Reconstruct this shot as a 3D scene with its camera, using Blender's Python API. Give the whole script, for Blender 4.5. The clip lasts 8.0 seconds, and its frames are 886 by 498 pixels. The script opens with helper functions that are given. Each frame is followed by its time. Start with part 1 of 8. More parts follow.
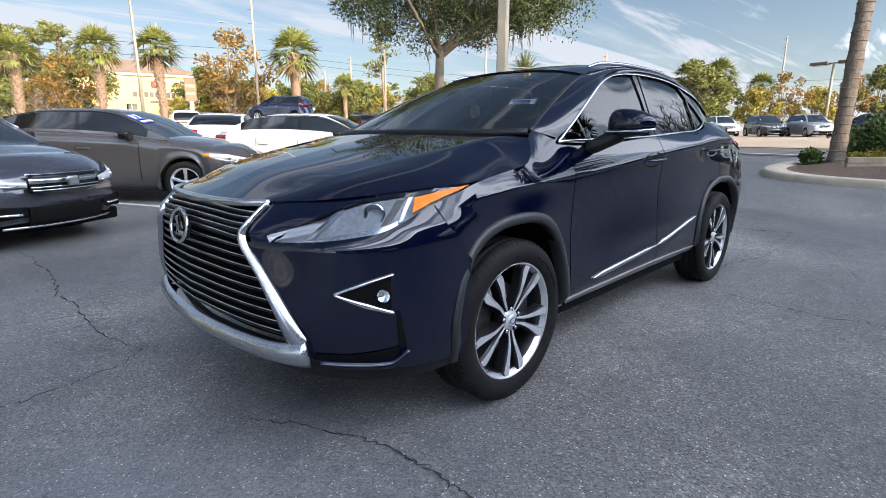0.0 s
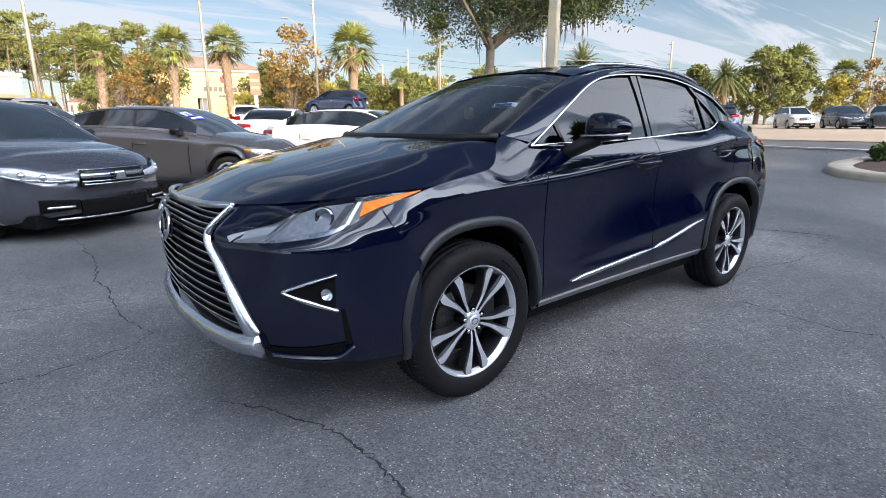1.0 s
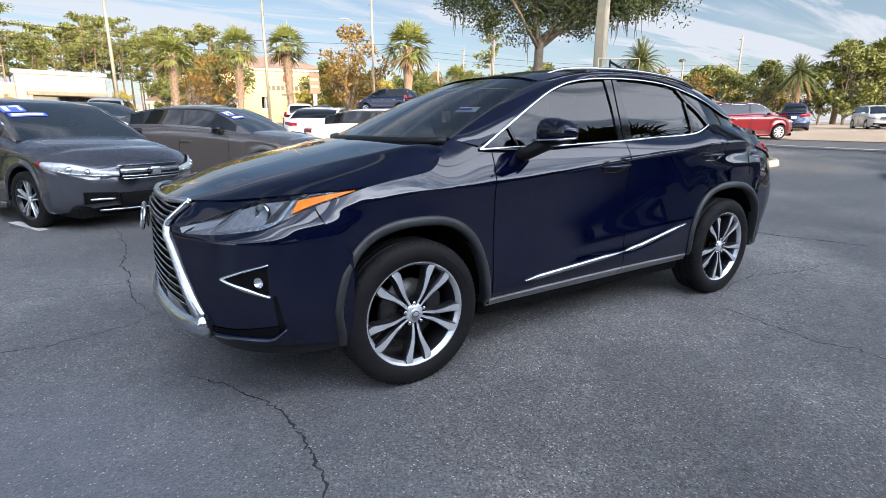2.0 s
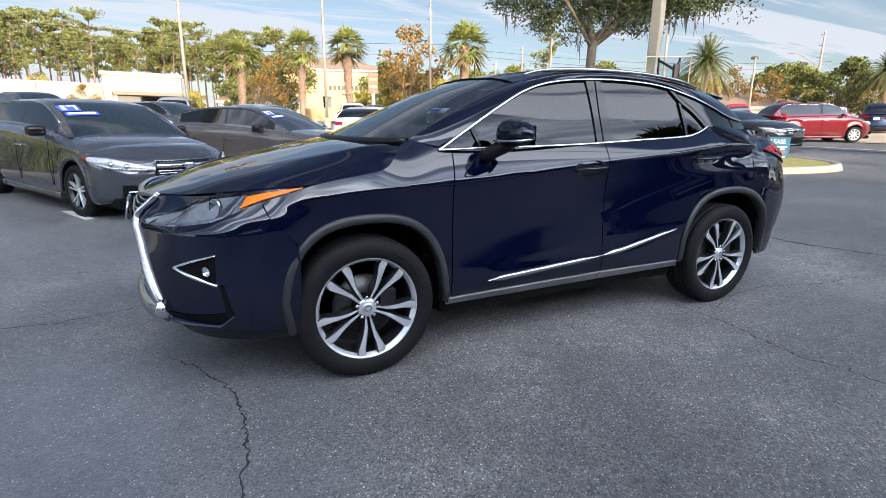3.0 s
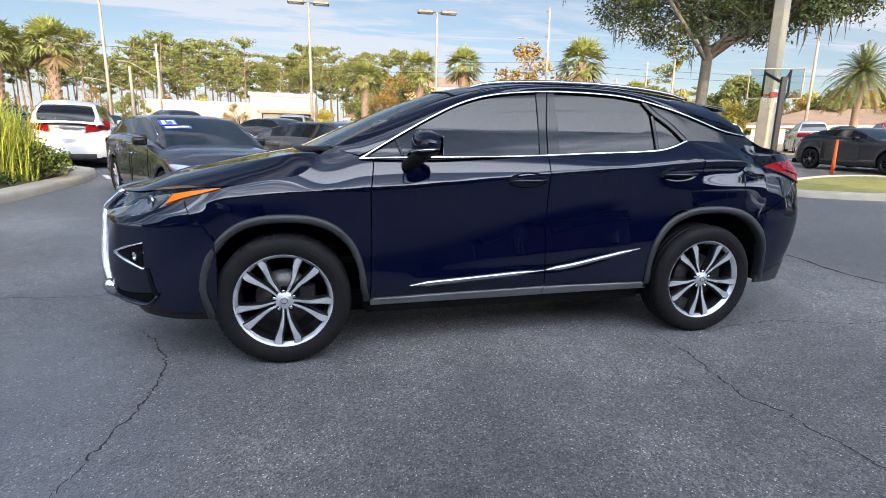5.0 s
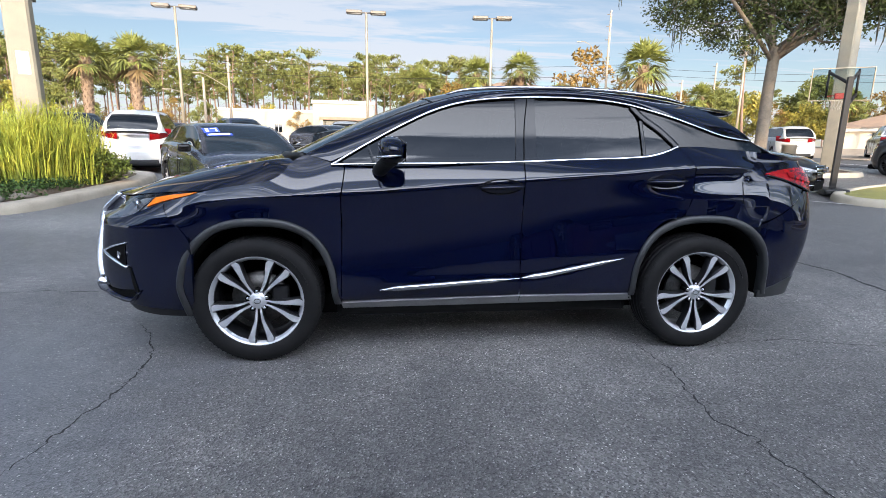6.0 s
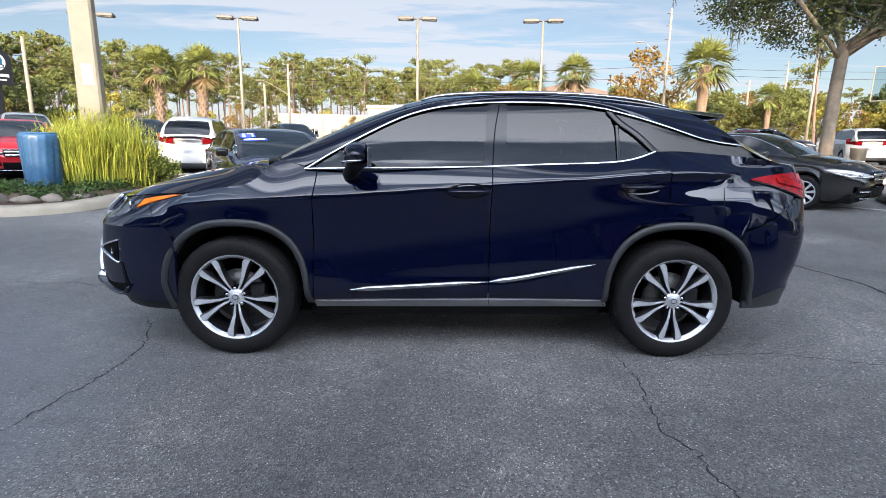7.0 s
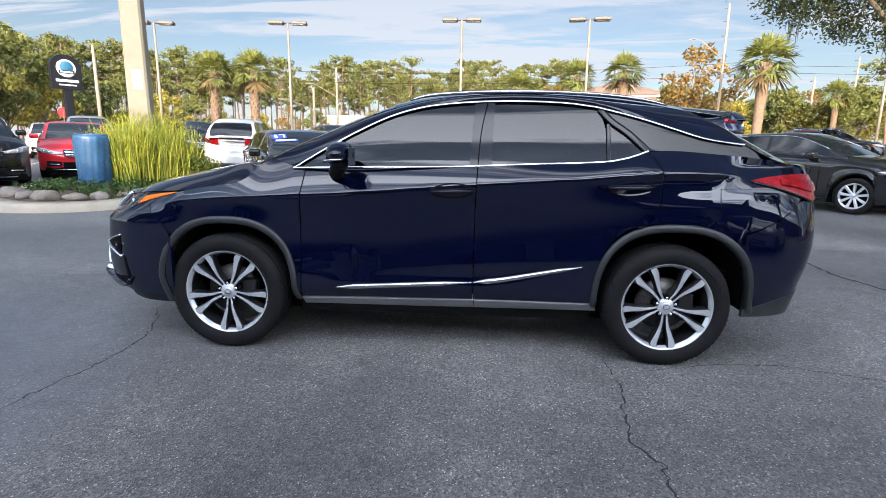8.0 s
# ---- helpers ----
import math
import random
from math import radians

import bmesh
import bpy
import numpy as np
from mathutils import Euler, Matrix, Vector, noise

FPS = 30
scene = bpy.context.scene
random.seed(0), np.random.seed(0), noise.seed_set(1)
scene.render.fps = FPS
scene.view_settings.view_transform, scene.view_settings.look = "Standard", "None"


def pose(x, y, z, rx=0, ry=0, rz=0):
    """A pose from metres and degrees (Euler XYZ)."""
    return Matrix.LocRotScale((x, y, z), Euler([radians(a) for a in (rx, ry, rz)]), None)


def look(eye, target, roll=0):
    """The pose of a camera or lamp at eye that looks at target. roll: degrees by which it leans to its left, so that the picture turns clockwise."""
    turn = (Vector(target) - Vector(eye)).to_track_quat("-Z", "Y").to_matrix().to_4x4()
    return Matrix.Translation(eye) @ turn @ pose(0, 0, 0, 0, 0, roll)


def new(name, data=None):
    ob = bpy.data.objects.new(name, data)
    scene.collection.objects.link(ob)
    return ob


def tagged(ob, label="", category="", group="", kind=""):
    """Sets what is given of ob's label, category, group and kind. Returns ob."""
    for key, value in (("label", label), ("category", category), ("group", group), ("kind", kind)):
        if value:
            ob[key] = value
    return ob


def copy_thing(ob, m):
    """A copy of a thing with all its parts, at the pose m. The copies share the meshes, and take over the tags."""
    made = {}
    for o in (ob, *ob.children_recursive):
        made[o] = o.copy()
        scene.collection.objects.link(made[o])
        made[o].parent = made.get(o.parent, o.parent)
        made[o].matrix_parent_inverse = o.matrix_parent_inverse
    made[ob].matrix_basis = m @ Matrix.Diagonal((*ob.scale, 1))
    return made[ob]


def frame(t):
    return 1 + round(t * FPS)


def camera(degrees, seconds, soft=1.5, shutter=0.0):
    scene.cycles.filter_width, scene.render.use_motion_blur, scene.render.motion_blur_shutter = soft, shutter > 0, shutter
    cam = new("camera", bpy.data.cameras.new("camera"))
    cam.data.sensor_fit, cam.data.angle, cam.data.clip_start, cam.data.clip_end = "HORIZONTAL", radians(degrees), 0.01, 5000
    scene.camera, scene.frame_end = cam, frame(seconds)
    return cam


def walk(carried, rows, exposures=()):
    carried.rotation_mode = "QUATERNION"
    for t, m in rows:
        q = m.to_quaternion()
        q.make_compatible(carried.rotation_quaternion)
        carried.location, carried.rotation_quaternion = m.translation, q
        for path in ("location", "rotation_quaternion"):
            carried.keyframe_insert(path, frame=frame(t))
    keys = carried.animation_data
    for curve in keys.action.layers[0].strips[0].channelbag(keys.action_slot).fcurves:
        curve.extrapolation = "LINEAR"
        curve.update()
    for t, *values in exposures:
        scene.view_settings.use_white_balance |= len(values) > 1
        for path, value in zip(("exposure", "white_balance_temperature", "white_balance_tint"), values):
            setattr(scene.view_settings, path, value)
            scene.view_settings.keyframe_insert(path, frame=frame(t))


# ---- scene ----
cam = camera(82.3, 8.0, soft=0.85)
PATH = [
    (0, (-3.193, -2.249, 1.215), (-1.808, -0.873, 0.778), -0.0),
    (0.5, (-3.102, -2.444, 1.261), (-1.796, -0.997, 0.811), -0.1),
    (1, (-2.934, -2.586, 1.276), (-1.713, -1.072, 0.81), -0.1),
    (1.5, (-2.77, -2.774, 1.302), (-1.633, -1.199, 0.825), 0.1),
    (1.7, (-2.697, -2.884, 1.308), (-1.594, -1.285, 0.83), 0.1),
    (2.8, (-2.255, -3.264, 1.303), (-1.351, -1.542, 0.835), 0.5),
    (3, (-2.159, -3.33, 1.317), (-1.295, -1.59, 0.841), 0.5),
    (3.5, (-1.934, -3.563, 1.325), (-1.169, -1.774, 0.861), 0.7),
    (4, (-1.708, -3.653, 1.306), (-1.047, -1.821, 0.852), 0.9),
    (4.5, (-1.451, -3.716, 1.31), (-0.894, -1.846, 0.868), 1.1),
    (4.7, (-1.338, -3.762, 1.297), (-0.82, -1.879, 0.867), 1.1),
    (5.8, (-0.736, -3.9, 1.294), (-0.459, -1.961, 0.888), 0.9),
    (6, (-0.651, -3.916, 1.308), (-0.415, -1.971, 0.906), 0.9),
    (6.5, (-0.369, -3.991, 1.315), (-0.237, -2.034, 0.921), 0.8),
    (7, (-0.132, -4.015, 1.323), (-0.103, -2.054, 0.932), 0.8),
    (7.5, (0.076, -3.984, 1.326), (0.012, -2.023, 0.94), 0.8),
    (8, (0.248, -3.998, 1.318), (0.1, -2.042, 0.929), 0.8),
]
walk(cam, [(t, look(eye, target, roll)) for t, eye, target, roll in PATH], exposures=[(0, 0.94, 6400, 12), (8, 0.94, 6400, 12)])

# ---- world, sun ----
world = bpy.data.worlds.new("sky")
scene.world = world
world.use_nodes = True
wn, wl = world.node_tree.nodes, world.node_tree.links
wn.clear()
SUN_EL, SUN_AZ = radians(17.0), radians(183.0)      # the sun stands low behind the unseen building
sky = wn.new("ShaderNodeTexSky")
sky.sky_type, sky.sun_disc = "NISHITA", False
sky.sun_elevation, sky.sun_rotation = SUN_EL, SUN_AZ
sky.air_density, sky.dust_density, sky.ozone_density = 1.0, 0.6, 1.6
tc, sep = wn.new("ShaderNodeTexCoord"), wn.new("ShaderNodeSeparateXYZ")
wl.new(tc.outputs["Generated"], sep.inputs[0])
# thin cirrus on a flat ceiling: direction divided by its height
hgt = wn.new("ShaderNodeMath"); hgt.operation = "ADD"; hgt.inputs[1].default_value = 0.06
wl.new(sep.outputs["Z"], hgt.inputs[0])
hmx = wn.new("ShaderNodeMath"); hmx.operation = "MAXIMUM"; hmx.inputs[1].default_value = 0.03
wl.new(hgt.outputs[0], hmx.inputs[0])
div = wn.new("ShaderNodeVectorMath"); div.operation = "DIVIDE"
wl.new(tc.outputs["Generated"], div.inputs[0])
cmb = wn.new("ShaderNodeCombineXYZ")
for k in "XYZ":
    wl.new(hmx.outputs[0], cmb.inputs[k])
wl.new(cmb.outputs[0], div.inputs[1])
def cloud_layer(scale, stretch, turn, lo, hi, detail, warp):
    mp = wn.new("ShaderNodeMapping")
    mp.inputs["Scale"].default_value = (stretch, 1.0, 0.0)
    mp.inputs["Rotation"].default_value = (0, 0, radians(turn))
    wl.new(div.outputs[0], mp.inputs[0])
    nz = wn.new("ShaderNodeTexNoise")
    nz.inputs["Scale"].default_value, nz.inputs["Detail"].default_value = scale, detail
    nz.inputs["Roughness"].default_value, nz.inputs["Distortion"].default_value = 0.62, warp
    wl.new(mp.outputs[0], nz.inputs["Vector"])
    mr = wn.new("ShaderNodeMapRange")
    mr.interpolation_type = "SMOOTHSTEP"
    mr.inputs["From Min"].default_value, mr.inputs["From Max"].default_value = lo, hi
    wl.new(nz.outputs["Fac"], mr.inputs["Value"])
    return mr
la = cloud_layer(0.42, 0.30, 10, 0.46, 0.66, 10, 0.6)
lb = cloud_layer(1.35, 0.16, -6, 0.485, 0.585, 12, 1.2)
mxl = wn.new("ShaderNodeMath"); mxl.operation = "ADD"; mxl.use_clamp = True
lc = cloud_layer(1.9, 0.50, 24, 0.40, 0.64, 8, 0.8)
lbm = wn.new("ShaderNodeMath"); lbm.operation = "MULTIPLY"
lcm = wn.new("ShaderNodeMath"); lcm.operation = "MULTIPLY_ADD"
lcm.inputs[1].default_value, lcm.inputs[2].default_value = 0.75, 0.30
wl.new(lc.outputs[0], lcm.inputs[0])
wl.new(lcm.outputs[0], lbm.inputs[0]); wl.new(la.outputs[0], lbm.inputs[1])
wl.new(lbm.outputs[0], mxl.inputs[0]); wl.new(lb.outputs[0], mxl.inputs[1])
# haze whitens the lowest sky
hz = wn.new("ShaderNodeMapRange")
hz.inputs["From Min"].default_value, hz.inputs["From Max"].default_value = 0.0, 0.30
hz.inputs["To Min"].default_value, hz.inputs["To Max"].default_value = 0.30, 0.02
wl.new(sep.outputs["Z"], hz.inputs["Value"])
cov = wn.new("ShaderNodeMath"); cov.operation = "MULTIPLY_ADD"; cov.use_clamp = True
cov.inputs[1].default_value = 0.72
# the veil of cirrus thickens overhead
veil = wn.new("ShaderNodeMapRange"); veil.interpolation_type = "SMOOTHSTEP"
veil.inputs["From Min"].default_value, veil.inputs["From Max"].default_value = 0.36, 0.72
veil.inputs["To Max"].default_value = 0.04
wl.new(sep.outputs["Z"], veil.inputs["Value"])
hv = wn.new("ShaderNodeMath"); hv.operation = "ADD"
wl.new(hz.outputs[0], hv.inputs[0]); wl.new(veil.outputs[0], hv.inputs[1])
wl.new(mxl.outputs[0], cov.inputs[0]); wl.new(hv.outputs[0], cov.inputs[2])
thick = wn.new("ShaderNodeMath"); thick.operation = "MULTIPLY_ADD"
thick.inputs[1].default_value, thick.inputs[2].default_value = 0.8, 1.08
wl.new(veil.outputs[0], thick.inputs[0])
lit = wn.new("ShaderNodeVectorMath"); lit.operation = "SCALE"
lit.inputs[0].default_value = (5.7, 6.0, 6.5)
wl.new(thick.outputs[0], lit.inputs["Scale"])
mix = wn.new("ShaderNodeMix"); mix.data_type = "RGBA"
wl.new(cov.outputs[0], mix.inputs["Factor"])
wl.new(sky.outputs[0], mix.inputs["A"])
wl.new(lit.outputs[0], mix.inputs["B"])
# thin cloud and haze scatter forwards: the sky is brighter round the sun
dt = wn.new("ShaderNodeVectorMath"); dt.operation = "DOT_PRODUCT"
wl.new(tc.outputs["Generated"], dt.inputs[0])
dt.inputs[1].default_value = (math.sin(SUN_AZ) * math.cos(SUN_EL), math.cos(SUN_AZ) * math.cos(SUN_EL), math.sin(SUN_EL))
ph = wn.new("ShaderNodeMapRange")
ph.inputs["From Min"].default_value, ph.inputs["From Max"].default_value = -0.35, 1.0
ph.inputs["To Min"].default_value, ph.inputs["To Max"].default_value = 0.0, 1.0
wl.new(dt.outputs["Value"], ph.inputs["Value"])
pw = wn.new("ShaderNodeMath"); pw.operation = "POWER"; pw.inputs[1].default_value = 2.1
wl.new(ph.outputs[0], pw.inputs[0])
pc = wn.new("ShaderNodeMath"); pc.operation = "MULTIPLY_ADD"; pc.inputs[1].default_value, pc.inputs[2].default_value = 12.5, 3.7
wl.new(mxl.outputs[0], pc.inputs[0])
pm = wn.new("ShaderNodeMath"); pm.operation = "MULTIPLY_ADD"; pm.inputs[2].default_value = 0.92
wl.new(pw.outputs[0], pm.inputs[0]); wl.new(pc.outputs[0], pm.inputs[1])
glow = wn.new("ShaderNodeVectorMath"); glow.operation = "SCALE"
wl.new(mix.outputs["Result"], glow.inputs[0]); wl.new(pm.outputs[0], glow.inputs["Scale"])
bgn, wout = wn.new("ShaderNodeBackground"), wn.new("ShaderNodeOutputWorld")
bgn.inputs["Strength"].default_value = 0.075
wl.new(glow.outputs[0], bgn.inputs[0]); wl.new(bgn.outputs[0], wout.inputs[0])

sun = new("sun", bpy.data.lights.new("sun", "SUN"))
sun.data.energy, sun.data.angle, sun.data.color = 3.9, radians(0.6), (1.0, 0.80, 0.55)
to_sun = Vector((math.sin(SUN_AZ) * math.cos(SUN_EL), math.cos(SUN_AZ) * math.cos(SUN_EL), math.sin(SUN_EL)))
sun.matrix_world = look(to_sun * 60, (0, 0, 0))

# ---- materials ----
def principled(name):
    m = bpy.data.materials.new(name)
    m.use_nodes = True
    return m, m.node_tree.nodes, m.node_tree.links, m.node_tree.nodes["Principled BSDF"]


def noise_node(n, l, coords, scale, detail=4.0, rough=0.55):
    t = n.new("ShaderNodeTexNoise")
    t.inputs["Scale"].default_value, t.inputs["Detail"].default_value, t.inputs["Roughness"].default_value = scale, detail, rough
    l.new(coords, t.inputs["Vector"])
    return t


def ramp(n, l, fac, stops):
    r = n.new("ShaderNodeValToRGB")
    el = r.color_ramp.elements
    while len(el) < len(stops):
        el.new(0.5)
    for e, (p, c) in zip(el, stops):
        e.position, e.color = p, (*c, 1)
    l.new(fac, r.inputs["Fac"])
    return r


def surf(name, col, col2=None, rough=0.6, metal=0.0, scale=6.0, fine=60.0, bump=0.0, spec=0.5, coat=0.0, island=0.0, random_tint=0.0, detail=6.0, amount=1.0):
    """A plain surface with two scales of variation, a fine relief and, for foliage or pieces, tint by island or object."""
    m, n, l, b = principled(name)
    co = n.new("ShaderNodeTexCoord").outputs["Object"]
    col2 = col2 or tuple(c * 0.72 for c in col)
    big, small = noise_node(n, l, co, scale, detail), noise_node(n, l, co, fine, 3.0)
    ad = n.new("ShaderNodeMath"); ad.operation = "MULTIPLY_ADD"
    ad.inputs[1].default_value = 0.45
    l.new(small.outputs["Fac"], ad.inputs[0])
    md = n.new("ShaderNodeMath"); md.operation = "MULTIPLY"; md.inputs[1].default_value = 0.6
    l.new(big.outputs["Fac"], md.inputs[0]); l.new(md.outputs[0], ad.inputs[2])
    c = ramp(n, l, ad.outputs[0], [(0.36, col2), (0.66, col)])
    out = c.outputs["Color"]
    if island or random_tint:
        hs = n.new("ShaderNodeHueSaturation")
        src = n.new("ShaderNodeNewGeometry").outputs["Random Per Island"] if island else n.new("ShaderNodeObjectInfo").outputs["Random"]
        mr = n.new("ShaderNodeMapRange")
        k = island or random_tint
        mr.inputs["To Min"].default_value, mr.inputs["To Max"].default_value = 1.0 - k, 1.0 + k
        l.new(src, mr.inputs["Value"]); l.new(mr.outputs[0], hs.inputs["Value"]); l.new(out, hs.inputs["Color"])
        out = hs.outputs["Color"]
    l.new(out, b.inputs["Base Color"])
    rr = n.new("ShaderNodeMapRange")
    rr.inputs["To Min"].default_value, rr.inputs["To Max"].default_value = max(0.02, rough - 0.12 * amount * rough), min(1, rough + 0.18 * amount * rough)
    l.new(big.outputs["Fac"], rr.inputs["Value"]); l.new(rr.outputs[0], b.inputs["Roughness"])
    b.inputs["Metallic"].default_value, b.inputs["Specular IOR Level"].default_value = metal, spec
    if coat:
        b.inputs["Coat Weight"].default_value, b.inputs["Coat Roughness"].default_value = coat, 0.03
    if bump:
        bp = n.new("ShaderNodeBump")
        bp.inputs["Strength"].default_value, bp.inputs["Distance"].default_value = min(1, bump * 40), bump
        l.new(small.outputs["Fac"], bp.inputs["Height"]); l.new(bp.outputs[0], b.inputs["Normal"])
    return m


def paint(name, col, metal=0.35, rough=0.32, flake=0.25, coat=1.0, coat_ior=1.55, spec=0.1):
    """Metallic car paint under clear coat, with fine flake and faint dust."""
    m, n, l, b = principled(name)
    co = n.new("ShaderNodeTexCoord").outputs["Object"]
    fl, du = noise_node(n, l, co, 900.0, 1.0), noise_node(n, l, co, 5.0, 7.0, 0.7)
    c = ramp(n, l, fl.outputs["Fac"], [(0.35, tuple(v * (1 - flake) for v in col)), (0.7, tuple(v * (1 + flake) for v in col))])
    l.new(c.outputs["Color"], b.inputs["Base Color"])
    rr = n.new("ShaderNodeMapRange")
    rr.inputs["To Min"].default_value, rr.inputs["To Max"].default_value = 0.003, 0.022
    l.new(du.outputs["Fac"], rr.inputs["Value"]); l.new(rr.outputs[0], b.inputs["Coat Roughness"])
    b.inputs["Metallic"].default_value, b.inputs["Roughness"].default_value = metal, rough
    b.inputs["Coat Weight"].default_value, b.inputs["Coat IOR"].default_value = coat, coat_ior
    b.inputs["Specular IOR Level"].default_value = spec
    return m


def glass(name, tint, gloss_ior=1.5, rough=0.0):
    """Thin tinted pane: it lets light through straight and mirrors by Fresnel."""
    m = bpy.data.materials.new(name)
    m.use_nodes = True
    n, l = m.node_tree.nodes, m.node_tree.links
    n.clear()
    tr, gl, fr, mx, out = (n.new("ShaderNode" + k) for k in ("BsdfTransparent", "BsdfGlossy", "Fresnel", "MixShader", "OutputMaterial"))
    tr.inputs[0].default_value = (*tint, 1)
    gl.inputs["Roughness"].default_value = rough
    fr.inputs["IOR"].default_value = gloss_ior
    l.new(fr.outputs[0], mx.inputs[0]); l.new(tr.outputs[0], mx.inputs[1]); l.new(gl.outputs[0], mx.inputs[2]); l.new(mx.outputs[0], out.inputs[0])
    return m


NAVY = paint("navy_paint", (0.0008, 0.0020, 0.0105), metal=0.0, rough=0.5, coat_ior=1.48, spec=0.0)
GLASS_TINT = glass("tinted_glass", (0.030, 0.032, 0.033), 1.48)
GLASS_CLEAR = glass("windscreen_glass", (0.84, 0.92, 0.94), 2.0)
SILLGREY = surf("satin_sill_grey", (0.30, 0.30, 0.31), (0.24, 0.24, 0.25), rough=0.42, metal=0.6)
LENS = glass("clear_lens", (0.88, 0.9, 0.92), 1.45)
CHROME = surf("chrome", (0.60, 0.61, 0.63), (0.52, 0.53, 0.55), rough=0.06, metal=1.0, scale=9)
SATIN = surf("satin_chrome", (0.52, 0.53, 0.57), (0.46, 0.47, 0.50), rough=0.24, metal=1.0, scale=9)
BLACKGLOSS = surf("gloss_black", (0.006, 0.006, 0.007), rough=0.08, spec=0.3, scale=7)
CLAD = surf("grey_cladding_plastic", (0.015, 0.016, 0.018), (0.011, 0.012, 0.013), rough=0.46, bump=0.0006, fine=500)
DARK = surf("black_plastic", (0.007, 0.007, 0.008), rough=0.5, spec=0.3, bump=0.0005, fine=300)
LINER = surf("wheel_well_felt", (0.003, 0.003, 0.003), rough=0.95, spec=0.1)
TYRE = surf("tyre_rubber", (0.0055, 0.0055, 0.006), (0.0085, 0.008, 0.008), rough=0.66, scale=14, fine=220, bump=0.0008, spec=0.14)
ALLOY = surf("machined_alloy", (0.58, 0.59, 0.605), (0.50, 0.51, 0.525), rough=0.24, metal=0.65, scale=25, fine=400)
ALLOYDARK = surf("dark_painted_alloy", (0.022, 0.022, 0.025), (0.014, 0.014, 0.016), rough=0.30, metal=0.5)
STEEL = surf("brake_steel", (0.11, 0.105, 0.10), (0.06, 0.058, 0.055), rough=0.42, metal=0.8, scale=30)
AMBER = surf("amber_lens", (0.74, 0.17, 0.002), (0.56, 0.10, 0.001), rough=0.35, spec=0.25, fine=160, scale=30)
REDLENS = surf("red_lens", (0.30, 0.0015, 0.004), (0.10, 0.0005, 0.001), rough=0.18, coat=0.15, fine=140, scale=22)
HEADLIN = surf("headlamp_reflector", (0.80, 0.82, 0.85), (0.55, 0.57, 0.60), rough=0.16, metal=0.9, scale=26)
PARKLAMP = surf("parked_car_lamp_lens", (0.50, 0.51, 0.53), (0.26, 0.265, 0.28), rough=0.08, spec=0.6, metal=0.35, scale=22, fine=90)
LAMPGREY = surf("lamp_tray_grey", (0.30, 0.31, 0.33), (0.18, 0.19, 0.205), rough=0.25, scale=20)
LEATHER = surf("dark_leather", (0.035, 0.030, 0.027), (0.022, 0.020, 0.019), rough=0.55, bump=0.0006, fine=220)
LEATHERTAN = surf("beige_leather", (0.42, 0.37, 0.31), (0.33, 0.29, 0.24), rough=0.55, bump=0.0006, fine=220)
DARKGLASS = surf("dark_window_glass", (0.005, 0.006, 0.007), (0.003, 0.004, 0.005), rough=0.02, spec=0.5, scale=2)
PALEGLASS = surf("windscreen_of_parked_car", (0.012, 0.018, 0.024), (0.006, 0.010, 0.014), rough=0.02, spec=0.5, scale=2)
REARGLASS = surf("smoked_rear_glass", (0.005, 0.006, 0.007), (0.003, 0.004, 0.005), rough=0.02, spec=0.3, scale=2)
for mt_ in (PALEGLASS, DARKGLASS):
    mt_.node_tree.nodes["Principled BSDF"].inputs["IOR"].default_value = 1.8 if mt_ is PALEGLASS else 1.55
WHITETAPE = surf("white_sticker", (0.80, 0.82, 0.84), rough=0.5)
BLUETAPE = surf("blue_sticker", (0.03, 0.07, 0.42), (0.02, 0.05, 0.34), rough=0.5)
CONCRETE = surf("pole_concrete", (0.27, 0.235, 0.17), (0.20, 0.175, 0.13), rough=0.85, scale=2.5, fine=70, bump=0.004)
KERB = surf("kerb_concrete", (0.36, 0.315, 0.245), (0.25, 0.215, 0.165), rough=0.9, scale=3, fine=80, bump=0.004)
METALPOLE = surf("galvanised_pole", (0.29, 0.245, 0.18), (0.22, 0.185, 0.135), rough=0.55, metal=0.3, scale=4)
LAMPHEAD = surf("bronze_lamp_head", (0.10, 0.085, 0.07), rough=0.5, metal=0.3)
WOODPOLE = surf("weathered_wood_pole", (0.34, 0.27, 0.20), (0.22, 0.17, 0.12), rough=0.9, scale=5, fine=50, bump=0.004)
BARK = surf("oak_bark", (0.20, 0.16, 0.12), (0.10, 0.08, 0.06), rough=0.95, scale=5, fine=34, bump=0.02)
PINEBARK = surf("pine_bark", (0.24, 0.15, 0.10), (0.12, 0.08, 0.06), rough=0.95, scale=3, fine=20, bump=0.02)
PALMBARK = surf("palm_boot_bark", (0.30, 0.20, 0.125), (0.085, 0.055, 0.036), rough=0.95, scale=9, fine=26, bump=0.03)
# palm bark toned darker and greyer: the trunk's shade is put into the colour
SHADEPALM = surf("shaded_palm_bark", (0.17, 0.135, 0.105), (0.10, 0.08, 0.062), rough=0.95, scale=9, fine=26, bump=0.03)
LEAF_OAK = surf("oak_leaves", (0.070, 0.085, 0.028), (0.040, 0.052, 0.018), rough=0.55, island=0.45, scale=2, spec=0.12)
LEAF_FAR = surf("green_tree_leaves", (0.150, 0.155, 0.044), (0.085, 0.095, 0.028), rough=0.55, island=0.45, scale=2, spec=0.12)
LEAF_PINE = surf("pine_needles", (0.165, 0.165, 0.046), (0.090, 0.100, 0.030), rough=0.6, island=0.4, scale=1, spec=0.12)
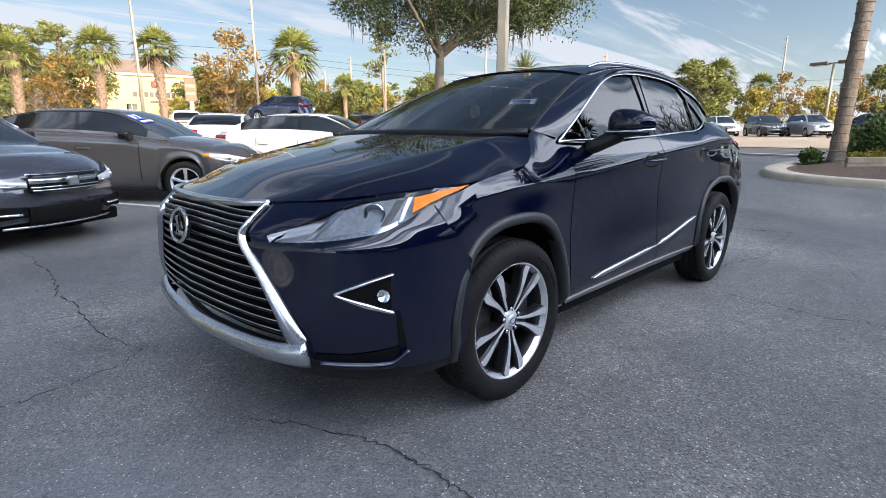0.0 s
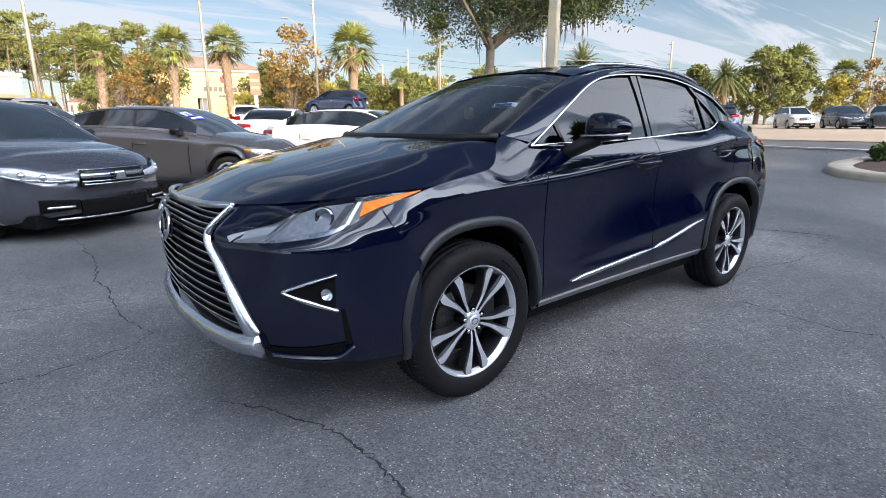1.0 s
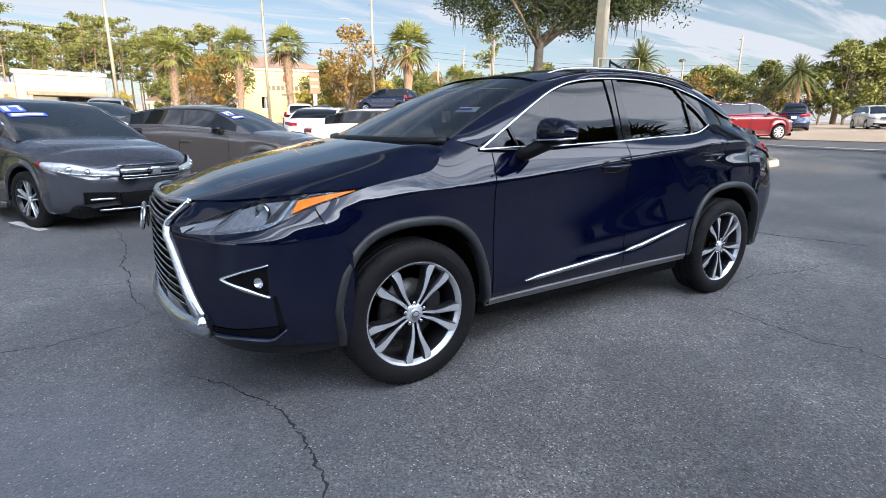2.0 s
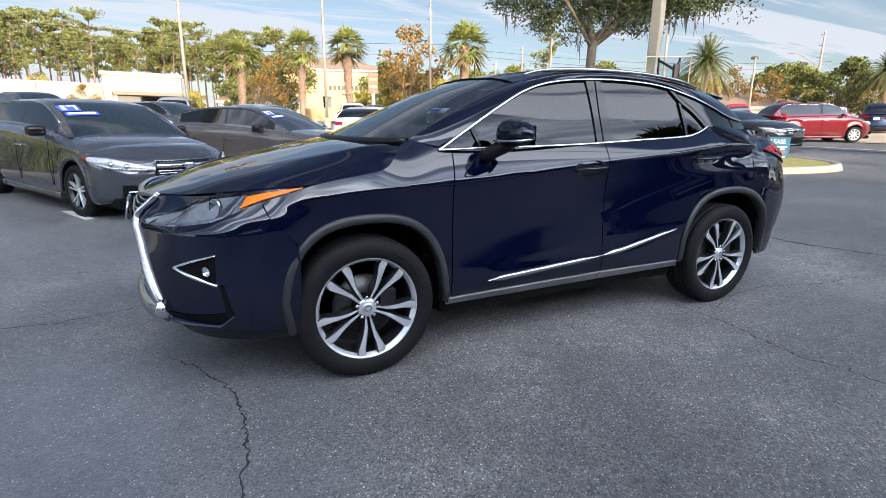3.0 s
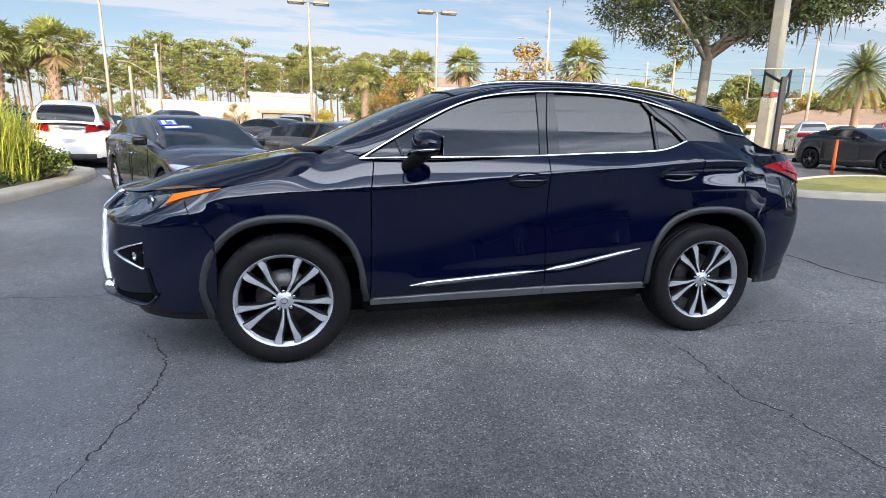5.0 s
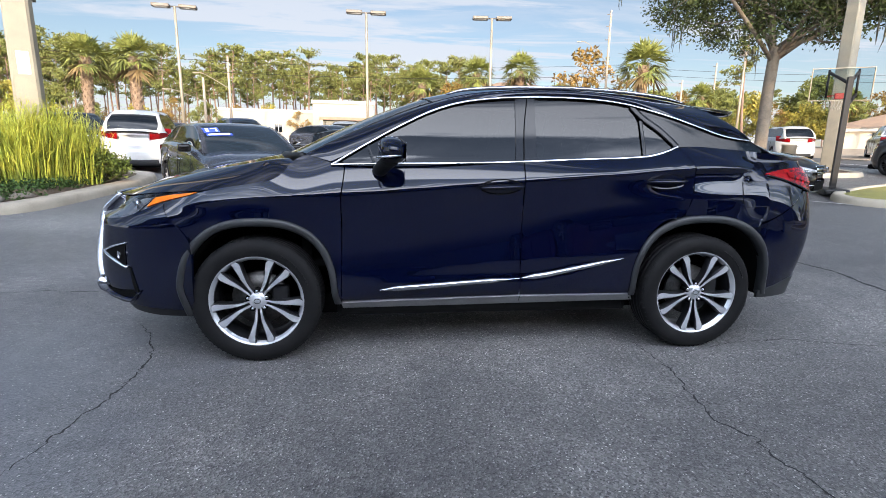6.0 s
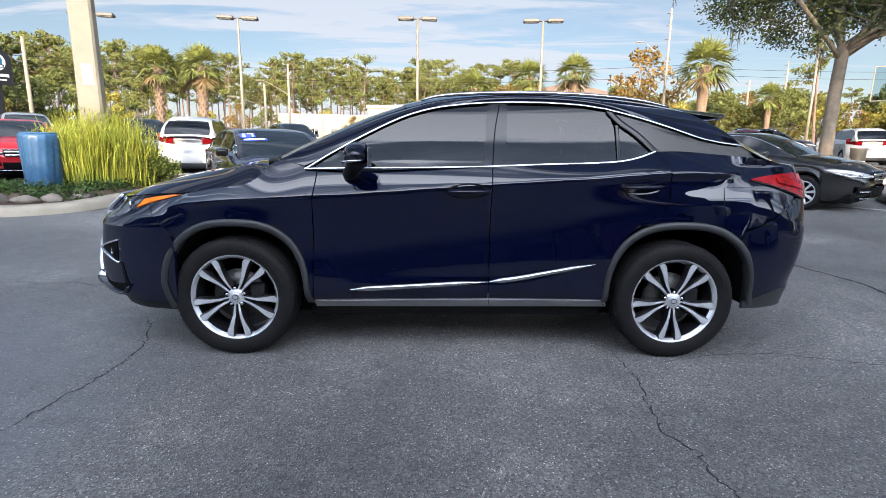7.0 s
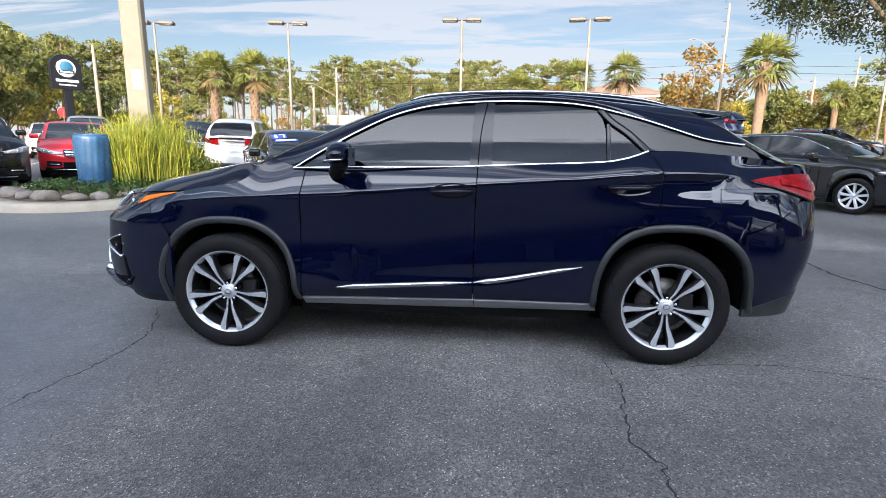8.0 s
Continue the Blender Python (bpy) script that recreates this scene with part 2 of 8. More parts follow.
LEAF_DRY = surf("autumn_leaves", (0.24, 0.13, 0.035), (0.13, 0.10, 0.03), rough=0.6, island=0.5, scale=1, spec=0.12)
LEAF_YEL = surf("yellow_green_leaves", (0.33, 0.26, 0.050), (0.17, 0.16, 0.036), rough=0.6, island=0.4, scale=1, spec=0.12)
LEAF_PALM = surf("palm_fronds", (0.220, 0.225, 0.060), (0.110, 0.130, 0.036), rough=0.45, island=0.35, scale=2, spec=0.12)
FROND_DRY = surf("dry_palm_fronds", (0.22, 0.15, 0.07), (0.14, 0.09, 0.04), rough=0.7, island=0.3, scale=2, spec=0.12)
REED = surf("reed_stems", (0.40, 0.38, 0.055), (0.16, 0.22, 0.036), rough=0.5, island=0.45, scale=3, spec=0.12)
BUSH = surf("bush_leaves", (0.125, 0.150, 0.030), (0.060, 0.085, 0.020), rough=0.5, island=0.45, scale=3, spec=0.12)
LEAF_DATE = surf("date_palm_fronds", (0.115, 0.125, 0.045), (0.065, 0.080, 0.028), rough=0.45, island=0.4, scale=2, spec=0.12)
SHRUB = surf("shrub_leaves", (0.050, 0.085, 0.022), (0.028, 0.050, 0.014), rough=0.5, island=0.5, scale=3, spec=0.12)
MULCH = surf("bark_mulch", (0.12, 0.075, 0.045), (0.06, 0.04, 0.025), rough=0.98, scale=7, fine=60, bump=0.03)
DRYGRASS = surf("dry_lawn", (0.26, 0.23, 0.06), (0.16, 0.15, 0.04), rough=0.95, scale=4, fine=60, bump=0.02)
ROCK = surf("grey_edging_rock", (0.22, 0.185, 0.15), (0.12, 0.10, 0.085), rough=0.9, scale=5, fine=40, bump=0.01)
STUCCO_Y = surf("yellow_stucco", (0.62, 0.45, 0.20), (0.54, 0.38, 0.16), rough=0.9, scale=0.6, fine=20)
STUCCO_W = surf("white_stucco", (0.31, 0.275, 0.21), (0.27, 0.24, 0.18), rough=0.9, scale=0.4, fine=20)
STUCCO_T = surf("tan_stucco", (0.55, 0.46, 0.34), (0.48, 0.40, 0.29), rough=0.9, scale=0.4, fine=20)
ROOFTILE = surf("brown_roof_shingle", (0.26, 0.17, 0.11), (0.18, 0.12, 0.08), rough=0.9, scale=1, fine=12, bump=0.02)
TRIMW = surf("white_trim", (0.55, 0.52, 0.47), rough=0.7)
REDPAINT = surf("red_plastic", (0.50, 0.02, 0.015), rough=0.4)
ORANGE = surf("orange_plastic", (0.85, 0.15, 0.02), (0.70, 0.11, 0.015), rough=0.5)
SIGNBLUE = surf("blue_sign_vinyl", (0.030, 0.14, 0.23), (0.024, 0.115, 0.19), rough=0.4)
BLUEBARREL = surf("blue_barrel_wrap", (0.035, 0.105, 0.20), (0.014, 0.050, 0.11), rough=0.38, scale=5, fine=26, bump=0.006)
LINEPAINT = surf("worn_white_line_paint", (0.62, 0.61, 0.58), (0.36, 0.35, 0.33), rough=0.8, scale=9, fine=90)
UNSEENWALL = surf("unseen_building_wall", (0.14, 0.135, 0.13), (0.11, 0.105, 0.10), rough=0.8, scale=0.5)


def asphalt():
    """Worn dark asphalt: pale stones in a dark binder, damp-looking smears and polished patches."""
    m, n, l, b = principled("asphalt")
    co = n.new("ShaderNodeTexCoord").outputs["Object"]
    vo = n.new("ShaderNodeTexVoronoi"); vo.inputs["Scale"].default_value = 118.0
    l.new(co, vo.inputs["Vector"])
    fine, mid, big = noise_node(n, l, co, 240.0, 3.0), noise_node(n, l, co, 6.0, 6.0, 0.65), noise_node(n, l, co, 0.45, 5.0, 0.6)
    # towards the nose of the navy car the surface is older: closed and smooth; its pale blue-grey tone paints in sky
    # sheen
    sp = n.new("ShaderNodeSeparateXYZ"); l.new(co, sp.inputs[0])
    wob = noise_node(n, l, co, 0.9, 5.0, 0.6)
    edge = n.new("ShaderNodeMath"); edge.operation = "MULTIPLY_ADD"; edge.inputs[1].default_value = 3.2
    l.new(wob.outputs["Fac"], edge.inputs[0]); l.new(sp.outputs["X"], edge.inputs[2])
    old = n.new("ShaderNodeMapRange"); old.interpolation_type = "SMOOTHSTEP"
    old.inputs["From Min"].default_value, old.inputs["From Max"].default_value = 0.5, -1.3
    side_ = n.new("ShaderNodeMapRange"); side_.interpolation_type = "SMOOTHSTEP"
    side_.inputs["From Min"].default_value, side_.inputs["From Max"].default_value = 0.6, -0.7
    side_.inputs["To Min"].default_value = 0.30
    l.new(sp.outputs["Y"], side_.inputs["Value"])
    l.new(edge.outputs[0], old.inputs["Value"]); l.new(side_.outputs[0], old.inputs["To Max"])
    coarse = ramp(n, l, vo.outputs["Color"], [(0.0, (0.022, 0.022, 0.022)), (0.34, (0.085, 0.083, 0.082)), (0.62, (0.120, 0.118, 0.116)), (0.86, (0.190, 0.187, 0.183)), (0.97, (0.34, 0.333, 0.322))])
    # pale blue-grey ramp: the sky's reflection is put into the colour
    closed = ramp(n, l, vo.outputs["Color"], [(0.0, (0.075, 0.079, 0.087)), (0.45, (0.130, 0.135, 0.145)), (0.88, (0.170, 0.174, 0.182)), (0.99, (0.29, 0.29, 0.288))])
    blend = n.new("ShaderNodeMix"); blend.data_type = "RGBA"
    l.new(old.outputs[0], blend.inputs["Factor"]); l.new(coarse.outputs[0], blend.inputs["A"]); l.new(closed.outputs[0], blend.inputs["B"])
    # a few pale stones lie bare, each a small speck in its own cell
    v2 = n.new("ShaderNodeTexVoronoi"); v2.inputs["Scale"].default_value = 78.0
    l.new(co, v2.inputs["Vector"])
    sx = n.new("ShaderNodeSeparateColor"); l.new(v2.outputs["Color"], sx.inputs[0])
    few = n.new("ShaderNodeMath"); few.operation = "GREATER_THAN"; few.inputs[1].default_value = 0.78
    l.new(sx.outputs[0], few.inputs[0])
    size_ = n.new("ShaderNodeMath"); size_.operation = "MULTIPLY"; size_.inputs[1].default_value = 0.34
    l.new(sx.outputs[1], size_.inputs[0])
    dot_ = n.new("ShaderNodeMath"); dot_.operation = "LESS_THAN"
    l.new(v2.outputs["Distance"], dot_.inputs[0]); l.new(size_.outputs[0], dot_.inputs[1])
    speck = n.new("ShaderNodeMath"); speck.operation = "MULTIPLY"
    l.new(few.outputs[0], speck.inputs[0]); l.new(dot_.outputs[0], speck.inputs[1])
    stones = n.new("ShaderNodeMix"); stones.data_type = "RGBA"
    stones.inputs["B"].default_value = (0.50, 0.49, 0.46, 1)
    l.new(speck.outputs[0], stones.inputs["Factor"]); l.new(blend.outputs["Result"], stones.inputs["A"])
    patch = ramp(n, l, big.outputs["Fac"], [(0.30, (0.62, 0.62, 0.64)), (0.52, (0.98, 0.97, 0.96)), (0.70, (1.5, 1.47, 1.43))])
    stain = ramp(n, l, mid.outputs["Fac"], [(0.30, (0.80, 0.80, 0.82)), (0.65, (1.12, 1.11, 1.09))])
    mu, mv = n.new("ShaderNodeMix"), n.new("ShaderNodeMix")
    for q in (mu, mv):
        q.data_type, q.blend_type = "RGBA", "MULTIPLY"
        q.inputs["Factor"].default_value = 1.0
    l.new(stones.outputs["Result"], mu.inputs["A"]); l.new(patch.outputs[0], mu.inputs["B"])
    l.new(mu.outputs["Result"], mv.inputs["A"]); l.new(stain.outputs[0], mv.inputs["B"])
    l.new(mv.outputs["Result"], b.inputs["Base Color"])
    rr = n.new("ShaderNodeMapRange")
    rr.inputs["From Min"].default_value, rr.inputs["From Max"].default_value = 0.35, 0.65
    rr.inputs["To Min"].default_value, rr.inputs["To Max"].default_value = 0.46, 0.70
    l.new(big.outputs["Fac"], rr.inputs["Value"])
    smooth_ = n.new("ShaderNodeMath"); smooth_.operation = "MULTIPLY_ADD"; smooth_.inputs[1].default_value = -0.10
    l.new(old.outputs[0], smooth_.inputs[0]); l.new(rr.outputs[0], smooth_.inputs[2]); l.new(smooth_.outputs[0], b.inputs["Roughness"])
    b1, b2 = n.new("ShaderNodeBump"), n.new("ShaderNodeBump")
    b1.inputs["Distance"].default_value = 0.006
    st_ = n.new("ShaderNodeMapRange"); st_.inputs["To Min"].default_value, st_.inputs["To Max"].default_value = 0.75, 0.24
    l.new(old.outputs[0], st_.inputs["Value"]); l.new(st_.outputs[0], b1.inputs["Strength"])
    b2.inputs["Strength"].default_value, b2.inputs["Distance"].default_value = 0.35, 0.003
    l.new(vo.outputs["Distance"], b1.inputs["Height"]); l.new(fine.outputs["Fac"], b2.inputs["Height"])
    l.new(b1.outputs[0], b2.inputs["Normal"]); l.new(b2.outputs[0], b.inputs["Normal"])
    return m


ASPHALT = asphalt()
CRACK = surf("crack_dirt", (0.030, 0.030, 0.031), (0.018, 0.018, 0.018), rough=0.95)
PALELOT = surf("sun_bleached_concrete", (0.31, 0.235, 0.16), (0.25, 0.19, 0.13), rough=0.9, scale=0.25, fine=14, bump=0.003)
OLDLOT = surf("grey_asphalt_lane", (0.075, 0.072, 0.07), (0.058, 0.056, 0.055), rough=0.85, scale=0.3, fine=20, bump=0.003)

# ---- building tools ----
def thing(name, m, label, category, group="", kind=""):
    ob = new(name)
    ob.empty_display_size = 0.2
    ob.matrix_world = m
    return tagged(ob, label, category, group, kind)


def mesh_part(name, verts, faces, material, parent=None, label="", smooth=True):
    verts = np.asarray(verts, float).reshape(-1, 3)
    used = sorted({int(i) for f in faces for i in f})
    if len(used) < len(verts):
        where = {u: k for k, u in enumerate(used)}
        verts, faces = verts[used], [tuple(where[int(i)] for i in f) for f in faces]
    me = bpy.data.meshes.new(name)
    me.from_pydata([tuple(map(float, v)) for v in verts], [], [tuple(map(int, f)) for f in faces])
    me.materials.append(material)
    if smooth:
        me.polygons.foreach_set("use_smooth", [True] * len(me.polygons))
    me.update()
    ob = new(name, me)
    if parent is not None:
        ob.parent = parent
    if label:
        ob["label"] = label
    return ob


def part(name, bm, material, parent=None, label="", smooth=False):
    me = bpy.data.meshes.new(name)
    bm.to_mesh(me)
    bm.free()
    me.materials.append(material)
    if smooth:
        me.polygons.foreach_set("use_smooth", [True] * len(me.polygons))
    ob = new(name, me)
    if parent is not None:
        ob.parent = parent
    if label:
        ob["label"] = label
    return ob


def spl(x, xs, ys):
    """Smooth curve through (xs, ys), held level at its ends."""
    x, xs, ys = np.asarray(x, float), np.asarray(xs, float), np.asarray(ys, float)
    m = np.gradient(ys, xs)
    x = np.clip(x, xs[0], xs[-1])
    i = np.clip(np.searchsorted(xs, x, side="right") - 1, 0, len(xs) - 2)
    h = xs[i + 1] - xs[i]
    t = (x - xs[i]) / h
    return (2 * t**3 - 3 * t**2 + 1) * ys[i] + (t**3 - 2 * t**2 + t) * h * m[i] + (3 * t**2 - 2 * t**3) * ys[i + 1] + (t**3 - t**2) * h * m[i + 1]


def step(x, a, b):
    t = np.clip((np.asarray(x, float) - a) / (b - a), 0, 1)
    return t * t * (3 - 2 * t)


def curve(pts, n, sharp=False):
    """n points spread evenly along a smooth curve (or a polyline) through pts."""
    p = np.asarray(pts, float)
    if not sharp and len(p) > 2:
        d = np.concatenate([[0], np.cumsum(np.linalg.norm(np.diff(p, axis=0), axis=1) ** 0.5)])
        s = np.linspace(0, d[-1], 40 * len(p))
        p = np.stack([spl(s, d, p[:, k]) for k in range(p.shape[1])], 1)
    d = np.concatenate([[0], np.cumsum(np.linalg.norm(np.diff(p, axis=0), axis=1))])
    s = np.linspace(0, d[-1], n)
    return np.stack([np.interp(s, d, p[:, k]) for k in range(p.shape[1])], 1)


def coons(c0, c1, d0, d1):
    """Patch from its bottom, top, left and right curves, given as sampled points."""
    c0, c1, d0, d1 = map(np.asarray, (c0, c1, d0, d1))
    u = np.linspace(0, 1, len(c0))[:, None, None]
    v = np.linspace(0, 1, len(d0))[None, :, None]
    a = (1 - v) * c0[:, None] + v * c1[:, None]
    b = (1 - u) * d0[None] + u * d1[None]
    q = (1 - u) * (1 - v) * c0[0] + u * (1 - v) * c0[-1] + (1 - u) * v * c1[0] + u * v * c1[-1]
    return a + b - q


def grid_faces(nu, nv, flip=False, o=0):
    f = [(o + i * nv + j, o + (i + 1) * nv + j, o + (i + 1) * nv + j + 1, o + i * nv + j + 1) for i in range(nu - 1) for j in range(nv - 1)]
    return [q[::-1] for q in f] if flip else f


def rim_of(nu, nv):
    return [i * nv for i in range(nu)] + [(nu - 1) * nv + j for j in range(1, nv)] + [i * nv + nv - 1 for i in range(nu - 2, -1, -1)] + [j for j in range(nv - 2, 0, -1)]


def grid_normals(g):
    n = np.cross(np.gradient(g, axis=0), np.gradient(g, axis=1))
    return n / np.maximum(np.linalg.norm(n, axis=2, keepdims=True), 1e-9)


def panel(name, g, material, parent, out, depth=0.02, lift=0.0, label="", mirror=False):
    """A sheet of body metal on the grid g, its edges folded inwards by depth. out: a rough outward direction."""
    nu, nv = g.shape[:2]
    n = grid_normals(g)
    if (n[nu // 2, nv // 2] * np.asarray(out)).sum() < 0:
        n, flip = -n, True
    else:
        flip = False
    g = g + n * lift
    v = g.reshape(-1, 3)
    faces = grid_faces(nu, nv, flip)
    if depth:
        rim = rim_of(nu, nv)
        nn = n.reshape(-1, 3)
        o = len(v)
        edge = v[rim]                                   # the fold keeps its own points, so the edge stays crisp
        inner = v[rim] - nn[rim] * depth
        v = np.concatenate([v, edge, inner])
        k = len(rim)
        side = [(o + i, o + (i + 1) % k, o + k + (i + 1) % k, o + k + i) for i in range(k)]
        faces += side if flip else [f[::-1] for f in side]
    if mirror:
        v = v * (1, -1, 1)
        faces = [f[::-1] for f in faces]
    return mesh_part(name, v, faces, material, parent, label)


def tube(path, radius, sides=8, closed=False, squash=None):
    """Vertices and faces of a tube along path; radius may vary from point to point."""
    p = np.asarray(path, float)
    r = np.broadcast_to(np.asarray(radius, float), (len(p),))
    t = np.gradient(p, axis=0)
    t /= np.maximum(np.linalg.norm(t, axis=1, keepdims=True), 1e-9)
    ref = np.array([0, 0, 1.0]) if abs(t[:, 2]).mean() < 0.9 else np.array([1.0, 0, 0])
    a = np.cross(t, ref)
    a /= np.maximum(np.linalg.norm(a, axis=1, keepdims=True), 1e-9)
    b = np.cross(t, a)
    sa, sb = squash or (1, 1)
    ang = np.linspace(0, 2 * math.pi, sides, endpoint=False)
    v = (p[:, None] + r[:, None, None] * (sa * np.cos(ang)[None, :, None] * a[:, None] + sb * np.sin(ang)[None, :, None] * b[:, None])).reshape(-1, 3)
    m = len(p)
    f = [(i * sides + j, i * sides + (j + 1) % sides, (i + 1) * sides + (j + 1) % sides, (i + 1) * sides + j) for i in range(m - 1) for j in range(sides)]
    f += [tuple(range(sides))[::-1], tuple((m - 1) * sides + j for j in range(sides))]
    return v, f


def ribbon(path, across, w0, w1, up, h):
    """A low bar along path: flat-topped, its section between w0 and w1 along across and h high along up."""
    p, a, u = (np.asarray(q, float) for q in (path, across, up))
    a, u = np.broadcast_to(a, p.shape), np.broadcast_to(u, p.shape)
    m = (w1 - w0) * 0.22                                # w0 and w1 may vary along the path
    sec = [(w0, -0.01), (w0, h * 0.6), (w0 + m, h), (w1 - m, h), (w1, h * 0.6), (w1, -0.01)]
    v = np.stack([p + a * s + u * t for s, t in sec], 1).reshape(-1, 3)
    k = len(sec)
    f = [(i * k + j, i * k + j + 1, (i + 1) * k + j + 1, (i + 1) * k + j) for i in range(len(p) - 1) for j in range(k - 1)]
    f += [tuple(range(k)), tuple((len(p) - 1) * k + j for j in range(k))[::-1]]
    return v, f


def box(sx, sy, sz, bevel=0.0, at=(0, 0, 0), seg=2):
    """A bevelled block; at is the middle of its base."""
    bm = bmesh.new()
    bmesh.ops.create_cube(bm, size=1)
    bmesh.ops.scale(bm, vec=(sx, sy, sz), verts=bm.verts)
    bmesh.ops.translate(bm, vec=(at[0], at[1], at[2] + sz / 2), verts=bm.verts)
    if bevel:
        bmesh.ops.bevel(bm, geom=bm.edges[:], offset=bevel, segments=seg, affect="EDGES", profile=0.6)
    return bm


def lathe(profile, seg=32, axis="z"):
    """Vertices and faces of (radius, height) pairs turned round an axis."""
    p = np.asarray(profile, float)
    ang = np.linspace(0, 2 * math.pi, seg, endpoint=False)
    c, s = np.cos(ang), np.sin(ang)
    k = len(p)
    v = np.zeros((seg, k, 3))
    v[:, :, 0], v[:, :, 1], v[:, :, 2] = c[:, None] * p[None, :, 0], s[:, None] * p[None, :, 0], p[None, :, 1]
    if axis == "y":
        v = v[:, :, [0, 2, 1]] * (1, -1, 1)
    f = [(i * k + j, ((i + 1) % seg) * k + j, ((i + 1) % seg) * k + j + 1, i * k + j + 1) for i in range(seg) for j in range(k - 1)]
    return v.reshape(-1, 3), f


def join(*pieces):
    vs, fs, o = [], [], 0
    for v, f in pieces:
        v = np.asarray(v, float).reshape(-1, 3)
        vs.append(v)
        fs += [tuple(i + o for i in q) for q in f]
        o += len(v)
    return np.concatenate(vs), fs


def ground_z(x, y):
    """The lot is level round the navy car and climbs gently outwards."""
    r = np.hypot(x, np.maximum(np.asarray(y, float), -1) + 1)
    return np.interp(r, [0, 3.5, 20, 60, 150], [0, 0, 0.58, 1.38, 2.3])


def on_ground(x, y, rz=0.0, dz=0.0):
    """A pose on the lot that follows its slope."""
    z = float(ground_z(x, y))
    nrm = Vector((-(float(ground_z(x + 0.5, y)) - float(ground_z(x - 0.5, y))), -(float(ground_z(x, y + 0.5)) - float(ground_z(x, y - 0.5))), 1)).normalized()
    return Matrix.Translation((x, y, z + dz)) @ Vector((0, 0, 1)).rotation_difference(nrm).to_matrix().to_4x4() @ pose(0, 0, 0, 0, 0, rz)


def upright(x, y, rz=0.0, dz=0.0):
    return pose(x, y, float(ground_z(x, y)) + dz, 0, 0, rz)

# ---- ground ----
def ground_sheet():
    xs = np.unique(np.concatenate([np.linspace(-1500, -200, 8), np.linspace(-200, -40, 17), np.linspace(-40, 60, 101), np.linspace(60, 200, 15), np.linspace(200, 1500, 8)]))
    ys = np.unique(np.concatenate([np.linspace(-1500, -200, 8), np.linspace(-200, -20, 10), np.linspace(-20, 60, 81), np.linspace(60, 200, 15), np.linspace(200, 1500, 8)]))
    X, Y = np.meshgrid(xs, ys, indexing="ij")
    g = np.stack([X, Y, ground_z(X, Y)], -1)
    ob = mesh_part("ground", g.reshape(-1, 3), grid_faces(len(xs), len(ys)), ASPHALT)
    return tagged(ob, "worn dark asphalt parking lot with pale stones", "ground", kind="structure")


ground_sheet()


def sheet(name, outline, material, lift, label, category, n=12):
    """A flat area that lies on the lot: outline has four corners."""
    c = [np.array(p, float) for p in outline]
    t = np.linspace(0, 1, n)
    g = coons(c[0] + (c[1] - c[0]) * t[:, None], c[3] + (c[2] - c[3]) * t[:, None], c[0] + (c[3] - c[0]) * t[:, None], c[1] + (c[2] - c[1]) * t[:, None])
    p = np.concatenate([g, ground_z(g[..., 0], g[..., 1])[..., None] + lift], -1)
    return tagged(mesh_part(name, p.reshape(-1, 3), grid_faces(n, n), material), label, category, kind="structure")


sheet("road", [(16.5, -40), (20.5, -40), (27, 70), (20, 70)], OLDLOT, .02, "grey asphalt lane between the lots", "road", 40)
sheet("pavement", [(20.5, -60), (120, -60), (120, 90), (27, 70)], PALELOT, .03, "sun-bleached tan concrete lot", "pavement", 40)

# ---- the navy crossover; its nose points to -x, the camera walks along its left side (-y) ----
FRONT_Z = [0.24, 0.48, 0.822, 0.858, 0.90, 1.02]
FRONT_PLAN = np.array([
    [(-2.34, 0), (-2.32, .30), (-2.28, .50), (-2.24, .62), (-2.16, .75), (-2.03, .85), (-1.90, .89), (-1.74, .90)],
    [(-2.46, 0), (-2.44, .30), (-2.40, .55), (-2.35, .68), (-2.25, .80), (-2.09, .905), (-1.93, .94), (-1.74, .952)],
    [(-2.46, 0), (-2.45, .26), (-2.425, .44), (-2.352, .605), (-2.253, .790), (-2.105, .898), (-1.945, .940), (-1.71, .955)],
    [(-2.458, 0), (-2.448, .25), (-2.42, .42), (-2.342, .585), (-2.240, .772), (-2.100, .886), (-1.942, .936), (-1.709, .953)],
    [(-2.455, 0), (-2.445, .24), (-2.415, .40), (-2.312, .525), (-2.202, .712), (-2.085, .856), (-1.934, .924), (-1.705, .947)],
    [(-2.36, 0), (-2.345, .20), (-2.31, .35), (-2.24, .49), (-2.11, .65), (-1.99, .775), (-1.85, .86), (-1.66, .905)],
])
REAR_Z = [0.34, 0.75, 1.08, 1.235]
REAR_PLAN = np.array([
    [(2.33, 0), (2.32, .35), (2.27, .60), (2.16, .78), (2.00, .87), (1.84, .905)],
    [(2.42, 0), (2.41, .35), (2.36, .62), (2.23, .82), (2.05, .90), (1.82, .935)],
    [(2.40, 0), (2.39, .35), (2.33, .58), (2.235, .745), (2.04, .845), (1.82, .895)],
    [(2.36, 0), (2.345, .36), (2.285, .56), (2.205, .655), (2.04, .735), (1.80, .785)],
])


